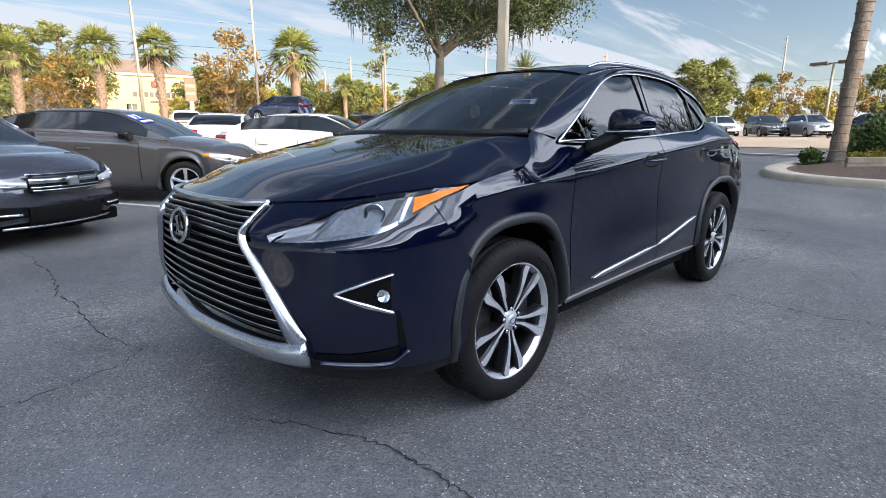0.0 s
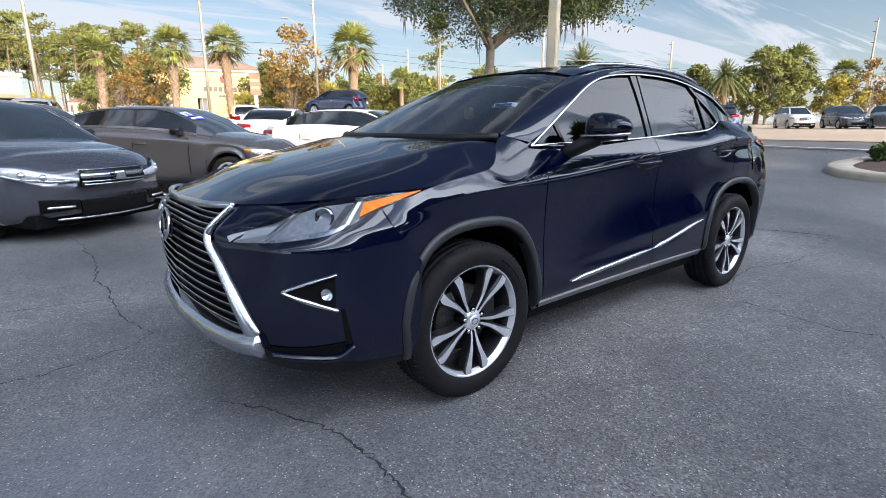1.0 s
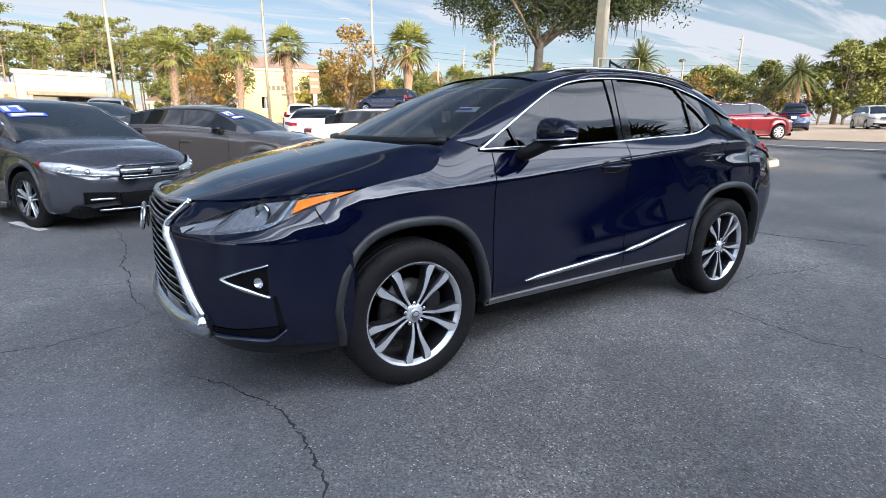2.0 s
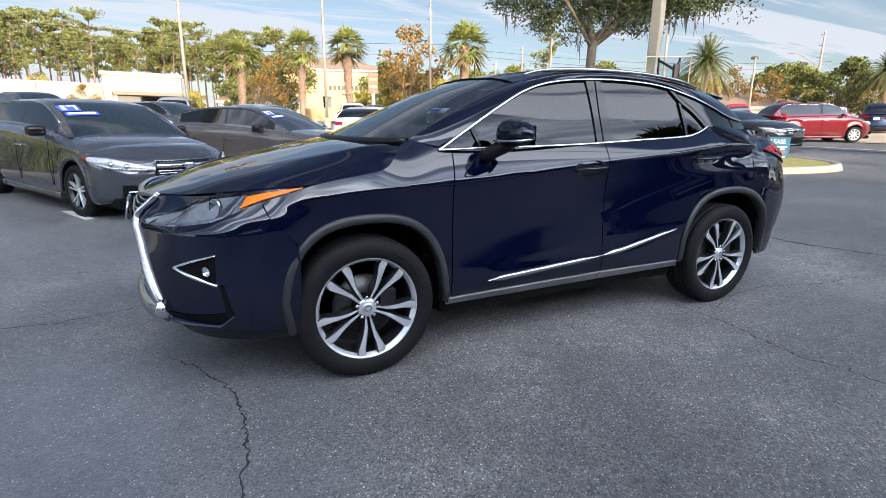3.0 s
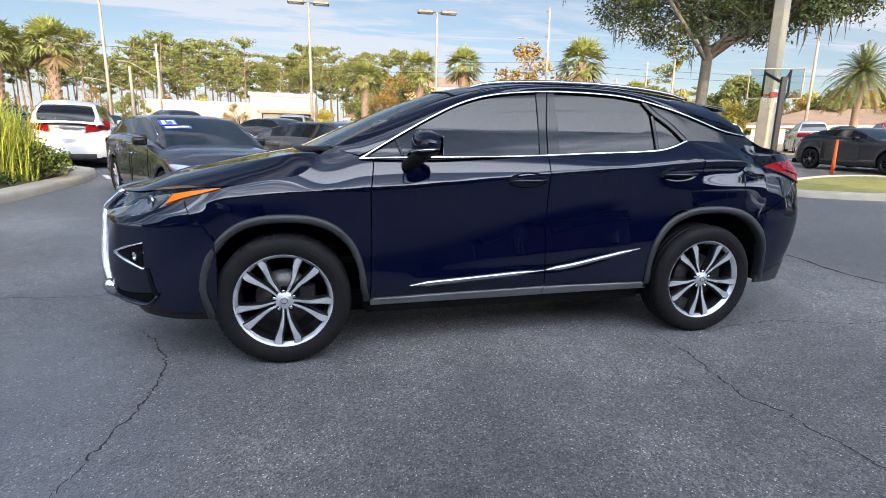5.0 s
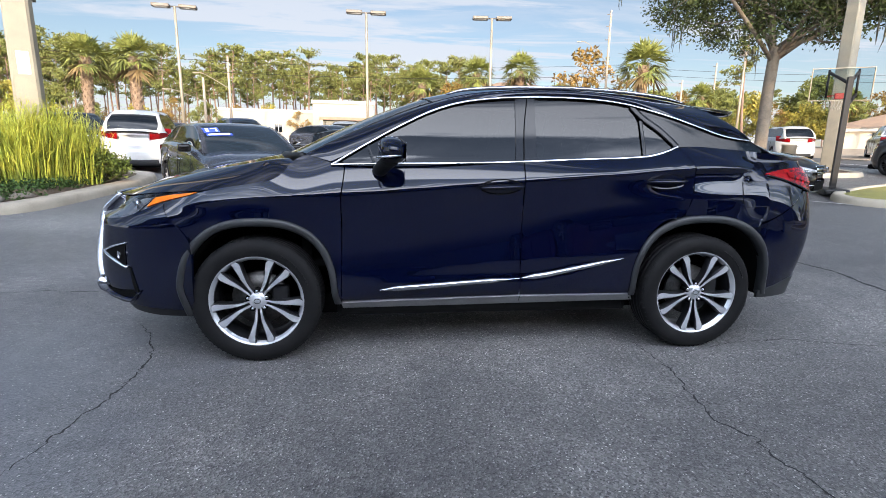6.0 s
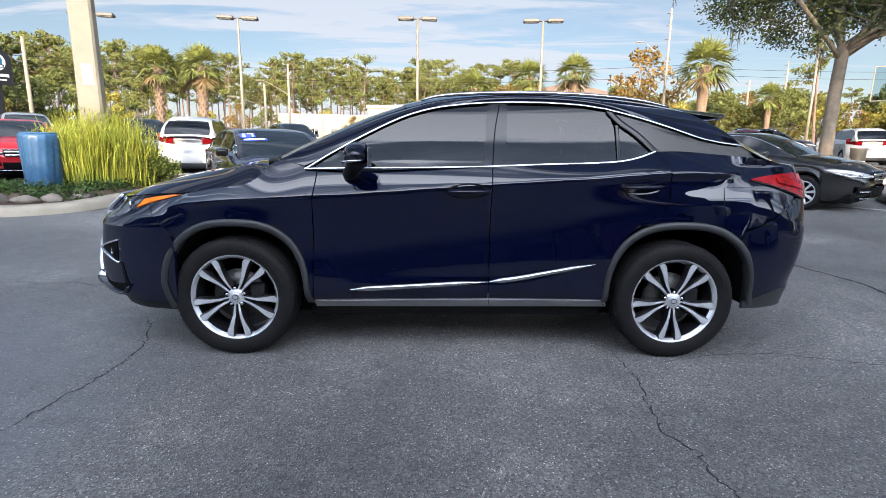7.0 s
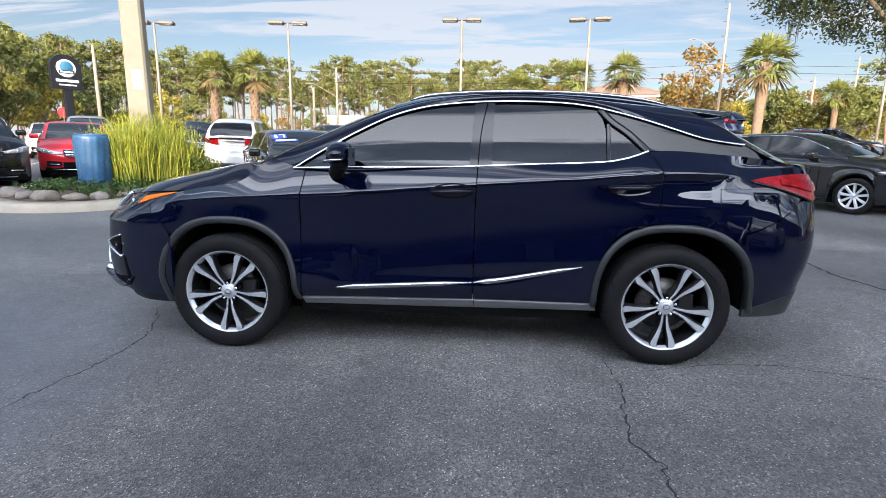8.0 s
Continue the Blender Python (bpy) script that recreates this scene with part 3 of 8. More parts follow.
def plan_surface(plan, zs, u, z):
    """Point on the nose or tail: u runs round the plan from the middle to the wheel arch, z is the height."""
    u, z = np.broadcast_arrays(np.asarray(u, float), np.asarray(z, float))
    k = np.arange(plan.shape[1])
    nr = len(zs)
    rows = [np.stack([spl(np.abs(u), k, plan[r][:, c]) for c in (0, 1)], -1) for r in range(nr)]
    zs = np.asarray(zs)
    zz = np.clip(z, zs[0], zs[-1])
    m = [(rows[min(i + 1, nr - 1)] - rows[max(i - 1, 0)]) / (zs[min(i + 1, nr - 1)] - zs[max(i - 1, 0)]) for i in range(nr)]
    out = np.zeros(u.shape + (2,))
    for i in range(nr - 1):
        sel = (zz >= zs[i]) & (zz <= zs[i + 1])
        h = zs[i + 1] - zs[i]
        t = ((zz - zs[i]) / h)[..., None]
        val = (2 * t**3 - 3 * t**2 + 1) * rows[i] + (t**3 - 2 * t**2 + t) * h * m[i] + (3 * t**2 - 2 * t**3) * rows[i + 1] + (t**3 - t**2) * h * m[i + 1]
        out = np.where(sel[..., None], val, out)
    return np.stack([out[..., 0], -np.sign(u + 1e-9) * out[..., 1], z], -1)


def nose(u, z):
    return plan_surface(FRONT_PLAN, FRONT_Z, u, z)


def tail(u, z):
    return plan_surface(REAR_PLAN, REAR_Z, u, z)


def across(fn, umax, x, z, rising):
    """Half width of the nose or tail at x and z."""
    us = np.linspace(0, umax, 60)
    out = np.zeros(np.shape(x))
    for i in np.ndindex(np.shape(x)):
        p = fn(us, np.full(60, float(z[i])))
        q = p[:, 0] if rising else -p[:, 0]
        out[i] = np.interp(x[i] if rising else -x[i], q, -p[:, 1])
    return out


def half_width(x, z):
    """Half width of the body side over the side view."""
    x, z = np.broadcast_arrays(np.asarray(x, float), np.asarray(z, float))
    p = spl(x, [-2.1, -1.8, -1.4, -.9, -.3, .3, .9, 1.4, 1.8, 2.05, 2.25], [.86, .925, .945, .922, .915, .915, .925, .935, .92, .88, .80])
    zs = spl(x, [-1.9, -1.4, -.9, .2, .5, .9, 1.3, 2.1], [.93, .985, 1.01, 1.10, 1.125, 1.15, 1.175, 1.18])
    zb = spl(x, [-1.7, -1.2, -.94, .2, .9, 1.24, 1.96], [1.05, 1.18, 1.20, 1.22, 1.25, 1.32, 1.29])
    bw = spl(x, [-1.7, -1.32, -1.17, -.94, .2, .9, 1.24, 1.6, 1.96, 2.2], [.899, .862, .822, .815, .830, .825, .785, .735, .66, .60])
    up = np.clip((z - zs) / np.maximum(zb - zs, .03), 0, 1.3)
    y_up = p - .008 + (bw - p + .008) * (.72 * up + .28 * up * up)
    d = zs - z
    hollow = -.016 * np.sin(np.clip(d / .5, 0, 1) * math.pi) - .010
    swell = .011 * np.exp(-((z - (.455 + .10 * step(x, .2, .9))) / .055) ** 2) * step(x, -1.0, -.5) * (1 - step(x, .45, .95))
    tuck = -1.9 * np.clip(.40 - z, 0, 1) ** 1.6 - .035 * step(-z, -.42, -.30)
    rear = .040 * np.exp(-((x - 1.55) / .48) ** 2) * step(-z, -1.15, -.99) - .026 * np.exp(-((x - 1.5) / .5) ** 2)
    front = .014 * np.exp(-((x + 1.4) / .42) ** 2) * step(-z, -1.0, -.80) - .006 * np.exp(-((x + 1.4) / .42) ** 2)
    y_low = p + hollow + swell + tuck + rear + front
    k = step(z, zs - .012, zs + .012)
    y = y_low * (1 - k) + np.minimum(y_up, y_low + .02) * k
    fr, rr = 1 - step(x, -1.86, -1.60), step(x, 1.55, 1.85)
    if (fr > 0).any():
        y = np.where(fr > 0, y * (1 - fr) + fr * across(nose, 7, x, z, True), y)
    if (rr > 0).any():
        y = np.where(rr > 0, y * (1 - rr) + rr * across(tail, 5, x, z, False), y)
    return y


def cabin_width(x, z):
    """Half width of the glasshouse over the side view."""
    b = spl(x, [-1.1, -.94, .2, .9, 1.24, 1.5, 1.93, 2.05], [.80, .826, .838, .832, .826, .775, .645, .60])
    h = np.asarray(z) - 1.2
    return b - .36 * h - .24 * h * h


def side3(q, fn=half_width):
    q = np.asarray(q, float)
    return np.stack([q[..., 0], -fn(q[..., 0], q[..., 1]), q[..., 1]], -1)


def side_patch(bottom, top, left, right, nu=40, nv=24, fn=half_width, sharp=False):
    return side3(coons(curve(bottom, nu, sharp), curve(top, nu, sharp), curve(left, nv, sharp), curve(right, nv, sharp)), fn)


def both(name, g, material, parent, out=(0, -1, 0), **kw):
    panel(name, g, material, parent, out, **kw)
    panel(name, g, material, parent, out, mirror=True, **kw)


def both_mesh(name, v, f, material, parent, label="", smooth=True):
    mesh_part(name, v, f, material, parent, label, smooth)
    mesh_part(name, np.asarray(v) * (1, -1, 1), [q[::-1] for q in f], material, parent, label, smooth)


def arch(cx, cz, r_x, r_z, a0, a1, n):
    a = np.radians(np.linspace(a0, a1, n))
    c, s = np.cos(a), np.sin(a)
    k = (np.abs(c) ** 2.5 + np.abs(s) ** 2.5) ** (-1 / 2.5) if r_x != r_z - .01 and r_x != r_z else 1.0
    return np.stack([cx + r_x * c * k, cz + r_z * s * k], 1)


HERO = thing("crossover_car", pose(0, 0, 0), "shiny dark navy blue crossover car parked on asphalt", "car")

# outlines in the side view (x, z)
ARCH_F = np.concatenate([[(-1.80, .30)], arch(-1.378, .375, .455, .505, 168, 8, 30), [(-.905, .34)]])
ARCH_FI = np.concatenate([[(-1.755, .30)], arch(-1.378, .375, .418, .458, 168, 8, 30), [(-.945, .34)]])
ARCH_R = np.concatenate([[(.93, .37)], arch(1.415, .385, .480, .508, 172, 6, 30), [(1.905, .36)]])
ARCH_RI = np.concatenate([[(.97, .37)], arch(1.415, .385, .445, .460, 172, 6, 30), [(1.865, .36)]])
DOOR_F = [(-.905, .365), (-.897, .60), (-.893, .85), (-.892, 1.0), (-.878, 1.10), (-.868, 1.195)]
SPLIT = [(.205, .385), (.205, .62), (.206, .90), (.212, 1.10), (.217, 1.215)]
DOOR_R = [(1.255, .89), (1.292, .98), (1.308, 1.07), (1.306, 1.18), (1.278, 1.255), (1.238, 1.315)]
BELT_F = [(-.868, 1.190), (-.5, 1.196), (-.1, 1.205), (.217, 1.213)]
BELT_R = [(.217, 1.213), (.55, 1.230), (.89, 1.243), (1.04, 1.256), (1.14, 1.280), (1.238, 1.315)]

# doors, fender, quarter
GAP = .0035
def shift(pts, dx, dz=0):
    return [(a + dx, b + dz) for a, b in pts]

g = side_patch([(-.905 + GAP, .365), (.205 - GAP, .385)], [(a + (GAP if i == 0 else -GAP if i == 3 else 0), b) for i, (a, b) in enumerate(BELT_F)], shift(DOOR_F, GAP), shift(SPLIT, -GAP), 56, 44)
both("front_door", g, NAVY, HERO, depth=.03)
rd_low = [(.938, .385), (.948, .52), (.985, .66), (1.055, .785), (1.15, .862), (1.255, .89)]
# the rear door's back edge follows the arch, then climbs to the quarter window
left = shift(SPLIT, GAP)
right = np.concatenate([rd_low, DOOR_R[1:]]) + (-GAP, 0)
g = side_patch([(.205 + GAP, .385), (.94 - GAP, .385)], [(a + (GAP if i == 0 else -GAP if i == 5 else 0), b) for i, (a, b) in enumerate(BELT_R)], left, right, 48, 56)
both("rear_door", g, NAVY, HERO, depth=.03)
HOOD_SIDE = [(-1.66, 1.033), (-1.54, 1.052), (-1.40, 1.073), (-1.30, 1.090), (-1.245, 1.118), (-1.21, 1.155), (-1.17, 1.203)]
fender_top = HOOD_SIDE + [(-1.10, 1.235), (-1.0, 1.228), (-.94, 1.205), (-.876, 1.192)]
fender_low = np.concatenate([[(-1.775, .72)], arch(-1.378, .375, .455, .505, 138, 8, 26), [(-.912, .365)]])
seam = [nose(u, z)[[0, 2]] + (GAP, 0) for u, z in ((6.93, .72), (6.75, .80), (6.4, .89), (6.05, .965))]
fender_low = np.concatenate([[seam[0]], fender_low[1:]])
fender_top = [seam[-1]] + [nose(u, z)[[0, 2]] for u, z in ((6.6, 1.001), (6.98, 1.027))] + fender_top[1:]
g = side_patch(fender_low, shift(fender_top, 0, -GAP), seam, shift(DOOR_F, -GAP), 70, 30)
both("front_fender", g, NAVY, HERO, depth=.025)
q_low = np.concatenate([[(1.262, .885)], arch(1.415, .385, .480, .508, 105, 46, 14), [(1.78, .835), (1.88, .875), (1.98, .925), (2.07, .98), (2.13, 1.035)]])
q_top = [(1.244, 1.313), (1.4, 1.318), (1.6, 1.308), (1.8, 1.292), (2.0, 1.270), (2.19, 1.232)]
g = side_patch(q_low, q_top, shift(DOOR_R, GAP), [(2.13, 1.035), (2.185, 1.10), (2.20, 1.17), (2.19, 1.232)], 64, 36)
both("quarter_panel", g, NAVY, HERO, depth=.025)
# fuel flap on one side
fuel = side_patch([(1.66, .945), (1.85, .955)], [(1.645, 1.105), (1.835, 1.108)], [(1.66, .945), (1.645, 1.02), (1.645, 1.105)], [(1.85, .955), (1.86, 1.02), (1.835, 1.108)], 14, 12)
panel("fuel_flap", fuel, NAVY, HERO, (0, -1, 0), depth=.006, lift=.0035)
fo = np.concatenate([fuel[:, 0], fuel[-1, 1:], fuel[::-1, -1][1:], fuel[0, ::-1][1:]])
v, f = tube(fo + (0, -.0012, 0), .0028, 6)
mesh_part("fuel_flap_gap", v, f, BLACKGLOSS, HERO)

# arch cladding: flat flares with a rolled inner lip
def flare(outer, inner, name):
    o, i = curve(outer, 56), curve(inner, 56)
    rows = []
    for t, lift in ((0, -.004), (0, .010), (.25, .017), (.75, .018), (1.0, .010)):
        q = o * (1 - t) + i * t
        p = side3(np.stack([q[:, 0], np.maximum(q[:, 1], .30)], 1))
        p[:, 1] = p[:, 1] * .35 + .65 * side3(np.stack([o[:, 0], np.maximum(o[:, 1], .30)], 1))[:, 1]
        p[:, 1] -= lift
        p[:, 2] = q[:, 1]
        rows.append(p)
    lip = rows[-1].copy(); lip[:, 1] += .06
    rows.append(lip)
    g = np.stack(rows, 1)
    both_mesh(name, g.reshape(-1, 3), grid_faces(*g.shape[:2]), CLAD, HERO, "dark grey plastic arch cladding")


flare(ARCH_F, ARCH_FI, "front_arch_cladding")
flare(ARCH_R, ARCH_RI, "rear_arch_cladding")
for cx, cz, r, nm in ((-1.375, .375, .46, "front_wheel_well"), (1.415, .385, .47, "rear_wheel_well")):
    pr = arch(cx, cz, r, r + .01, 185, -5, 28)
    g = np.stack([np.stack([pr[:, 0], np.full(28, y), pr[:, 1]], 1) for y in (-.90, -.75, -.55)], 1)
    v = np.concatenate([g.reshape(-1, 3), [(cx, -.55, cz)]])
    f = grid_faces(28, 3) + [(i * 3 + 2, (i + 1) * 3 + 2, 84) for i in range(27)]
    both_mesh(nm, v, f, LINER, HERO)

# sill and rocker
g = side_patch([(-.90, .305), (.0, .312), (.98, .33)], [(-.905, .352), (.2, .378), (.93, .380)], [(-.90, .305), (-.905, .352)], [(.98, .33), (.93, .380)], 50, 6)
both("sill_strip", g, SILLGREY, HERO, depth=.05, lift=.006, label="satin grey sill strip")
v, f = tube(side3([(.213, .33), (.213, .378)]) + (0, -.008, 0), .0025, 6)
both_mesh("sill_joint", v, f, BLACKGLOSS, HERO)
# silver blade along the doors
def blade(pts, name):
    mid = curve(pts, 40)
    p = side3(mid)
    w = np.interp(np.linspace(0, 1, 40), [0, .12, .8, 1], [.003, .018, .015, .002])
    rows = [side3(np.stack([mid[:, 0], mid[:, 1] + w * k], 1)) + (0, -l, 0) for k, l in ((-.9, 0), (-.8, .008), (.1, .013), (.8, .008), (.9, 0))]
    g = np.stack(rows, 1)
    both_mesh(name, g.reshape(-1, 3), grid_faces(*g.shape[:2]), SATIN, HERO, "silver door blade")


blade([(-.67, .437), (-.3, .462), (.0, .482), (.201, .496)], "front_door_blade")
blade([(.209, .497), (.36, .515), (.55, .552), (.75, .592), (.87, .617)], "rear_door_blade")

# handles: a scooped cup behind a bowed grip
def door_handle(cx, cz, tilt):
    a = np.linspace(0, 2 * math.pi, 24, endpoint=False)
    ring = lambda s, dy: side3(np.stack([cx + .135 * s * np.cos(a), cz + tilt * .135 * s * np.cos(a) + (.047 * s) * np.sin(a)], 1)) + (0, dy, 0)
    g = np.stack([ring(1.0, -.002), ring(.8, .0005), ring(.4, .001), ring(.02, .001)], 1)
    k = g.shape[1]
    f = [(i * k + j, ((i + 1) % 24) * k + j, ((i + 1) % 24) * k + j + 1, i * k + j + 1) for i in range(24) for j in range(k - 1)]
    both_mesh("handle_cup", g.reshape(-1, 3), f, BLACKGLOSS, HERO)
    s = np.linspace(-1, 1, 20)
    p = side3(np.stack([cx + .132 * s, cz + tilt * .132 * s], 1)) + np.stack([0 * s, -.008 - .030 * (1 - s**4), 0 * s], 1)
    v, f = tube(p, .007 + .013 * (1 - np.abs(s) ** 2.2), 10, squash=(1.0, .62))
    both_mesh("door_handle", v, f, NAVY, HERO)


door_handle(.065, 1.065, .03)
door_handle(1.125, 1.105, .02)

# side glass and its bright frame
DLO_TOP = [(-.93, 1.195), (-.86, 1.238), (-.69, 1.338), (-.52, 1.430), (-.34, 1.515), (-.17, 1.568), (.01, 1.597), (.19, 1.612), (.40, 1.619), (.62, 1.616), (.80, 1.605), (.95, 1.584)]
CH_Q = [(.95, 1.584), (1.10, 1.546), (1.25, 1.505), (1.42, 1.455), (1.60, 1.404), (1.74, 1.382), (1.89, 1.368)]
QG_LOW = [(1.255, 1.322), (1.42, 1.325), (1.6, 1.315), (1.8, 1.298), (2.03, 1.276)]


def strip_on_side(pts, w, lift, name, material, label="", n=60, fn=cabin_width):
    c = curve(pts, n)
    t = np.gradient(c, axis=0); t /= np.linalg.norm(t, axis=1, keepdims=True)
    nr = np.stack([-t[:, 1], t[:, 0]], 1)
    rows = [side3(c + nr * w * k, fn) + (0, -l, 0) for k, l in ((-.5, -.004), (-.5, lift * .7), (-.2, lift), (.2, lift), (.5, lift * .7), (.5, -.004))]
    g = np.stack(rows, 1)
    both_mesh(name, g.reshape(-1, 3), grid_faces(*g.shape[:2]), material, HERO, label)


bot_f = [(-.93, 1.195), (-.5, 1.203), (-.1, 1.212), (.217, 1.220)]
glass_f = side_patch([(-.915, 1.197), (-.5, 1.203), (.165, 1.219)], DLO_TOP[:8], [(-.915, 1.197), (-.93, 1.195)], [(.165, 1.219), (.178, 1.42), (.19, 1.612)], 44, 20, cabin_width)
both("front_door_glass", glass_f, GLASS_TINT, HERO, depth=0, lift=-.012)
glass_r = side_patch([(.30, 1.222), (.55, 1.237), (.89, 1.250), (1.0, 1.258)], [(.315, 1.617), (.62, 1.616), (.80, 1.605), (.94, 1.586)], [(.30, 1.222), (.307, 1.42), (.315, 1.617)], [(1.0, 1.258), (1.0, 1.40), (.985, 1.50), (.94, 1.586)], 36, 20, cabin_width)
both("rear_door_glass", glass_r, GLASS_TINT, HERO, depth=0, lift=-.012)
glass_v = side_patch([(1.022, 1.260), (1.13, 1.285), (1.215, 1.318)], [(1.022, 1.47), (1.03, 1.475), (1.04, 1.48)], [(1.022, 1.260), (1.022, 1.47)], [(1.215, 1.318), (1.13, 1.40), (1.04, 1.48)], 14, 12, cabin_width)
both("rear_vent_glass", glass_v, GLASS_TINT, HERO, depth=0, lift=-.012)
glass_q = side_patch(QG_LOW, [(.985, 1.572), (1.10, 1.544), (1.25, 1.503), (1.42, 1.453), (1.60, 1.402), (1.89, 1.366)], [(1.255, 1.322), (1.12, 1.44), (.985, 1.572)], [(2.03, 1.276), (1.97, 1.325), (1.89, 1.366)], 40, 14, cabin_width)
both("quarter_glass", glass_q, REARGLASS, HERO, depth=.01, lift=-.008)
# black pillars between the panes
bp = side_patch([(.165, 1.219), (.30, 1.222)], [(.19, 1.613), (.315, 1.618)], [(.165, 1.219), (.178, 1.42), (.19, 1.613)], [(.30, 1.222), (.307, 1.42), (.315, 1.618)], 8, 16, cabin_width)
both("door_pillar", bp, BLACKGLOSS, HERO, depth=.02, lift=-.003)
strip_on_side([(.2175, 1.22), (.232, 1.42), (.268, 1.612)], .006, .0002, "pillar_joint", LINER)
strip_on_side([(1.010, 1.262), (1.010, 1.48)], .022, .000, "vent_divider", BLACKGLOSS)
strip_on_side([(1.245, 1.318), (1.13, 1.425), (1.03, 1.50), (.965, 1.574)], .040, -.002, "rear_pillar", BLACKGLOSS)
strip_on_side([(-.70, 1.205), (-.735, 1.30)], .016, -.004, "mirror_divider", BLACKGLOSS, n=10)
# chrome
strip_on_side([(-.945, 1.188)] + DLO_TOP, .0125, .006, "window_chrome_top", CHROME, "bright window surround", 90)
strip_on_side([(-.95, 1.186), (-.7, 1.194), (-.3, 1.201), (.1, 1.211), (.217, 1.216)], .012, .006, "window_chrome_belt_front", CHROME)
strip_on_side([(.217, 1.216), (.55, 1.232), (.89, 1.246), (1.04, 1.259), (1.15, 1.286), (1.245, 1.320)], .013, .006, "window_chrome_belt_rear", CHROME)
strip_on_side(CH_Q, .013, .006, "quarter_chrome", CHROME, "bright strip on the quarter window")

# pillars, roof and its rails
ROOF_EDGE = [(-1.10, -.775, 1.240), (-.98, -.745, 1.300), (-.82, -.705, 1.375), (-.66, -.668, 1.445), (-.50, -.632, 1.512), (-.33, -.600, 1.572), (-.15, -.590, 1.618), (.10, -.586, 1.652), (.45, -.582, 1.668), (.85, -.570, 1.657), (1.2, -.546, 1.628), (1.56, -.505, 1.575)]
low_c = [(-.95, 1.196)] + DLO_TOP[1:] + CH_Q[1:]
lo = side3(curve(shift(low_c, 0, .008), 90), cabin_width)
hi = curve(ROOF_EDGE, 90)
a = lo[0] + (hi[0] - lo[0]) * np.linspace(0, 1, 12)[:, None]
b = lo[-1] + (hi[-1] - lo[-1]) * np.linspace(0, 1, 12)[:, None] + np.sin(np.linspace(0, math.pi, 12))[:, None] * (0.03, -.01, 0)
g = coons(lo, hi, a, b)
g = g + np.sin(np.linspace(0, math.pi, 12))[None, :, None] * np.array([0, -.018, .008]) * np.sin(np.linspace(0, math.pi, 90))[:, None, None] ** .5
both("roof_side", g, NAVY, HERO, depth=.02)
WS_TOP = [(-.33, -.600, 1.572), (-.36, -.45, 1.603), (-.385, -.22, 1.622), (-.39, 0, 1.628)]
ROOF_MID = [(-.39, 0, 1.628), (-.1, 0, 1.672), (.3, 0, 1.700), (.8, 0, 1.700), (1.2, 0, 1.678), (1.56, 0, 1.640)]
re = curve(ROOF_EDGE[5:], 60)
g = coons(re, curve(ROOF_MID, 60), curve(WS_TOP, 16), curve([(1.56, -.505, 1.572), (1.57, -.3, 1.615), (1.56, 0, 1.640)], 16))
full = np.concatenate([g, g[:, ::-1][:, 1:] * (1, -1, 1)], 1)
panel("roof", full, NAVY, HERO, (0, 0, 1), depth=.01, lift=.003)
rail_c = curve([(-.24, -.570, 1.625), (-.14, -.572, 1.652), (.15, -.572, 1.676), (.55, -.566, 1.684), (.95, -.550, 1.672), (1.25, -.527, 1.644), (1.42, -.510, 1.612)], 50)
v, f = tube(rail_c, np.interp(np.linspace(0, 1, 50), [0, .1, .9, 1], [.008, .0155, .0155, .008]), 10, squash=(1, .8))
both_mesh("roof_rail", v, f, SATIN, HERO, "silver roof rail")

# windscreen
WS_LOW = [(-1.10, -.765, 1.236), (-1.20, -.60, 1.232), (-1.29, -.30, 1.232), (-1.33, 0, 1.232)]
we = curve([(-1.10, -.765, 1.236)] + [(a + .004, b + .012, c - .002) for a, b, c in ROOF_EDGE[1:6]], 30)
mid = curve([(-1.33, 0, 1.232), (-1.0, 0, 1.385), (-.68, 0, 1.522), (-.39, 0, 1.622)], 30)
ws_t = curve(WS_TOP, 18) - (0, 0, .006)
we[-1] = ws_t[0]; mid[-1] = ws_t[-1]
g = coons(we, mid, curve(WS_LOW, 18), ws_t)
full = np.concatenate([g, g[:, ::-1][:, 1:] * (1, -1, 1)], 1)
panel("windscreen", full, GLASS_CLEAR, HERO, (-1, 0, 1), depth=0)
v, f = tube(we, .011, 6)
both_mesh("windscreen_seal", v, f, BLACKGLOSS, HERO)
v, f = tube(np.concatenate([curve(WS_LOW, 18), curve(WS_LOW, 18)[::-1][1:] * (1, -1, 1)]) + (-.015, 0, -.006), .022, 8)
mesh_part("cowl", v, f, DARK, HERO, "black plastic cowl")

# bonnet
front_e = [nose(u, z) + (.012, 0, .004) for u, z in ((0, .962), (1, .964), (2, .968), (2.7, .972))]
side_e = [nose(u, z) + (0, 0, .003) for u, z in ((2.7, .972), (3.4, .975), (4.2, .990), (5, 1.004), (6, 1.020), (7, 1.033))] + [side3(q) for q in HOOD_SIDE[1:]]
rear_e = [side3(HOOD_SIDE[-1]), (-1.235, -.60, 1.222), (-1.325, -.30, 1.228), (-1.365, 0, 1.230)]
mid_e = [front_e[0], (-2.27, 0, 1.010), (-2.08, 0, 1.078), (-1.8, 0, 1.146), (-1.55, 0, 1.195), (-1.365, 0, 1.230)]
crease = [nose(2.25, .970) + (.012, 0, .004), (-2.20, -.44, 1.010), (-2.02, -.53, 1.067), (-1.75, -.62, 1.125), (-1.5, -.675, 1.170), (-1.30, -.715, 1.206), (-1.205, -.722, 1.214)]
cr = curve(crease, 50)
md = curve(mid_e, 50)
fe = curve([front_e[0], front_e[1], cr[0]], 20)
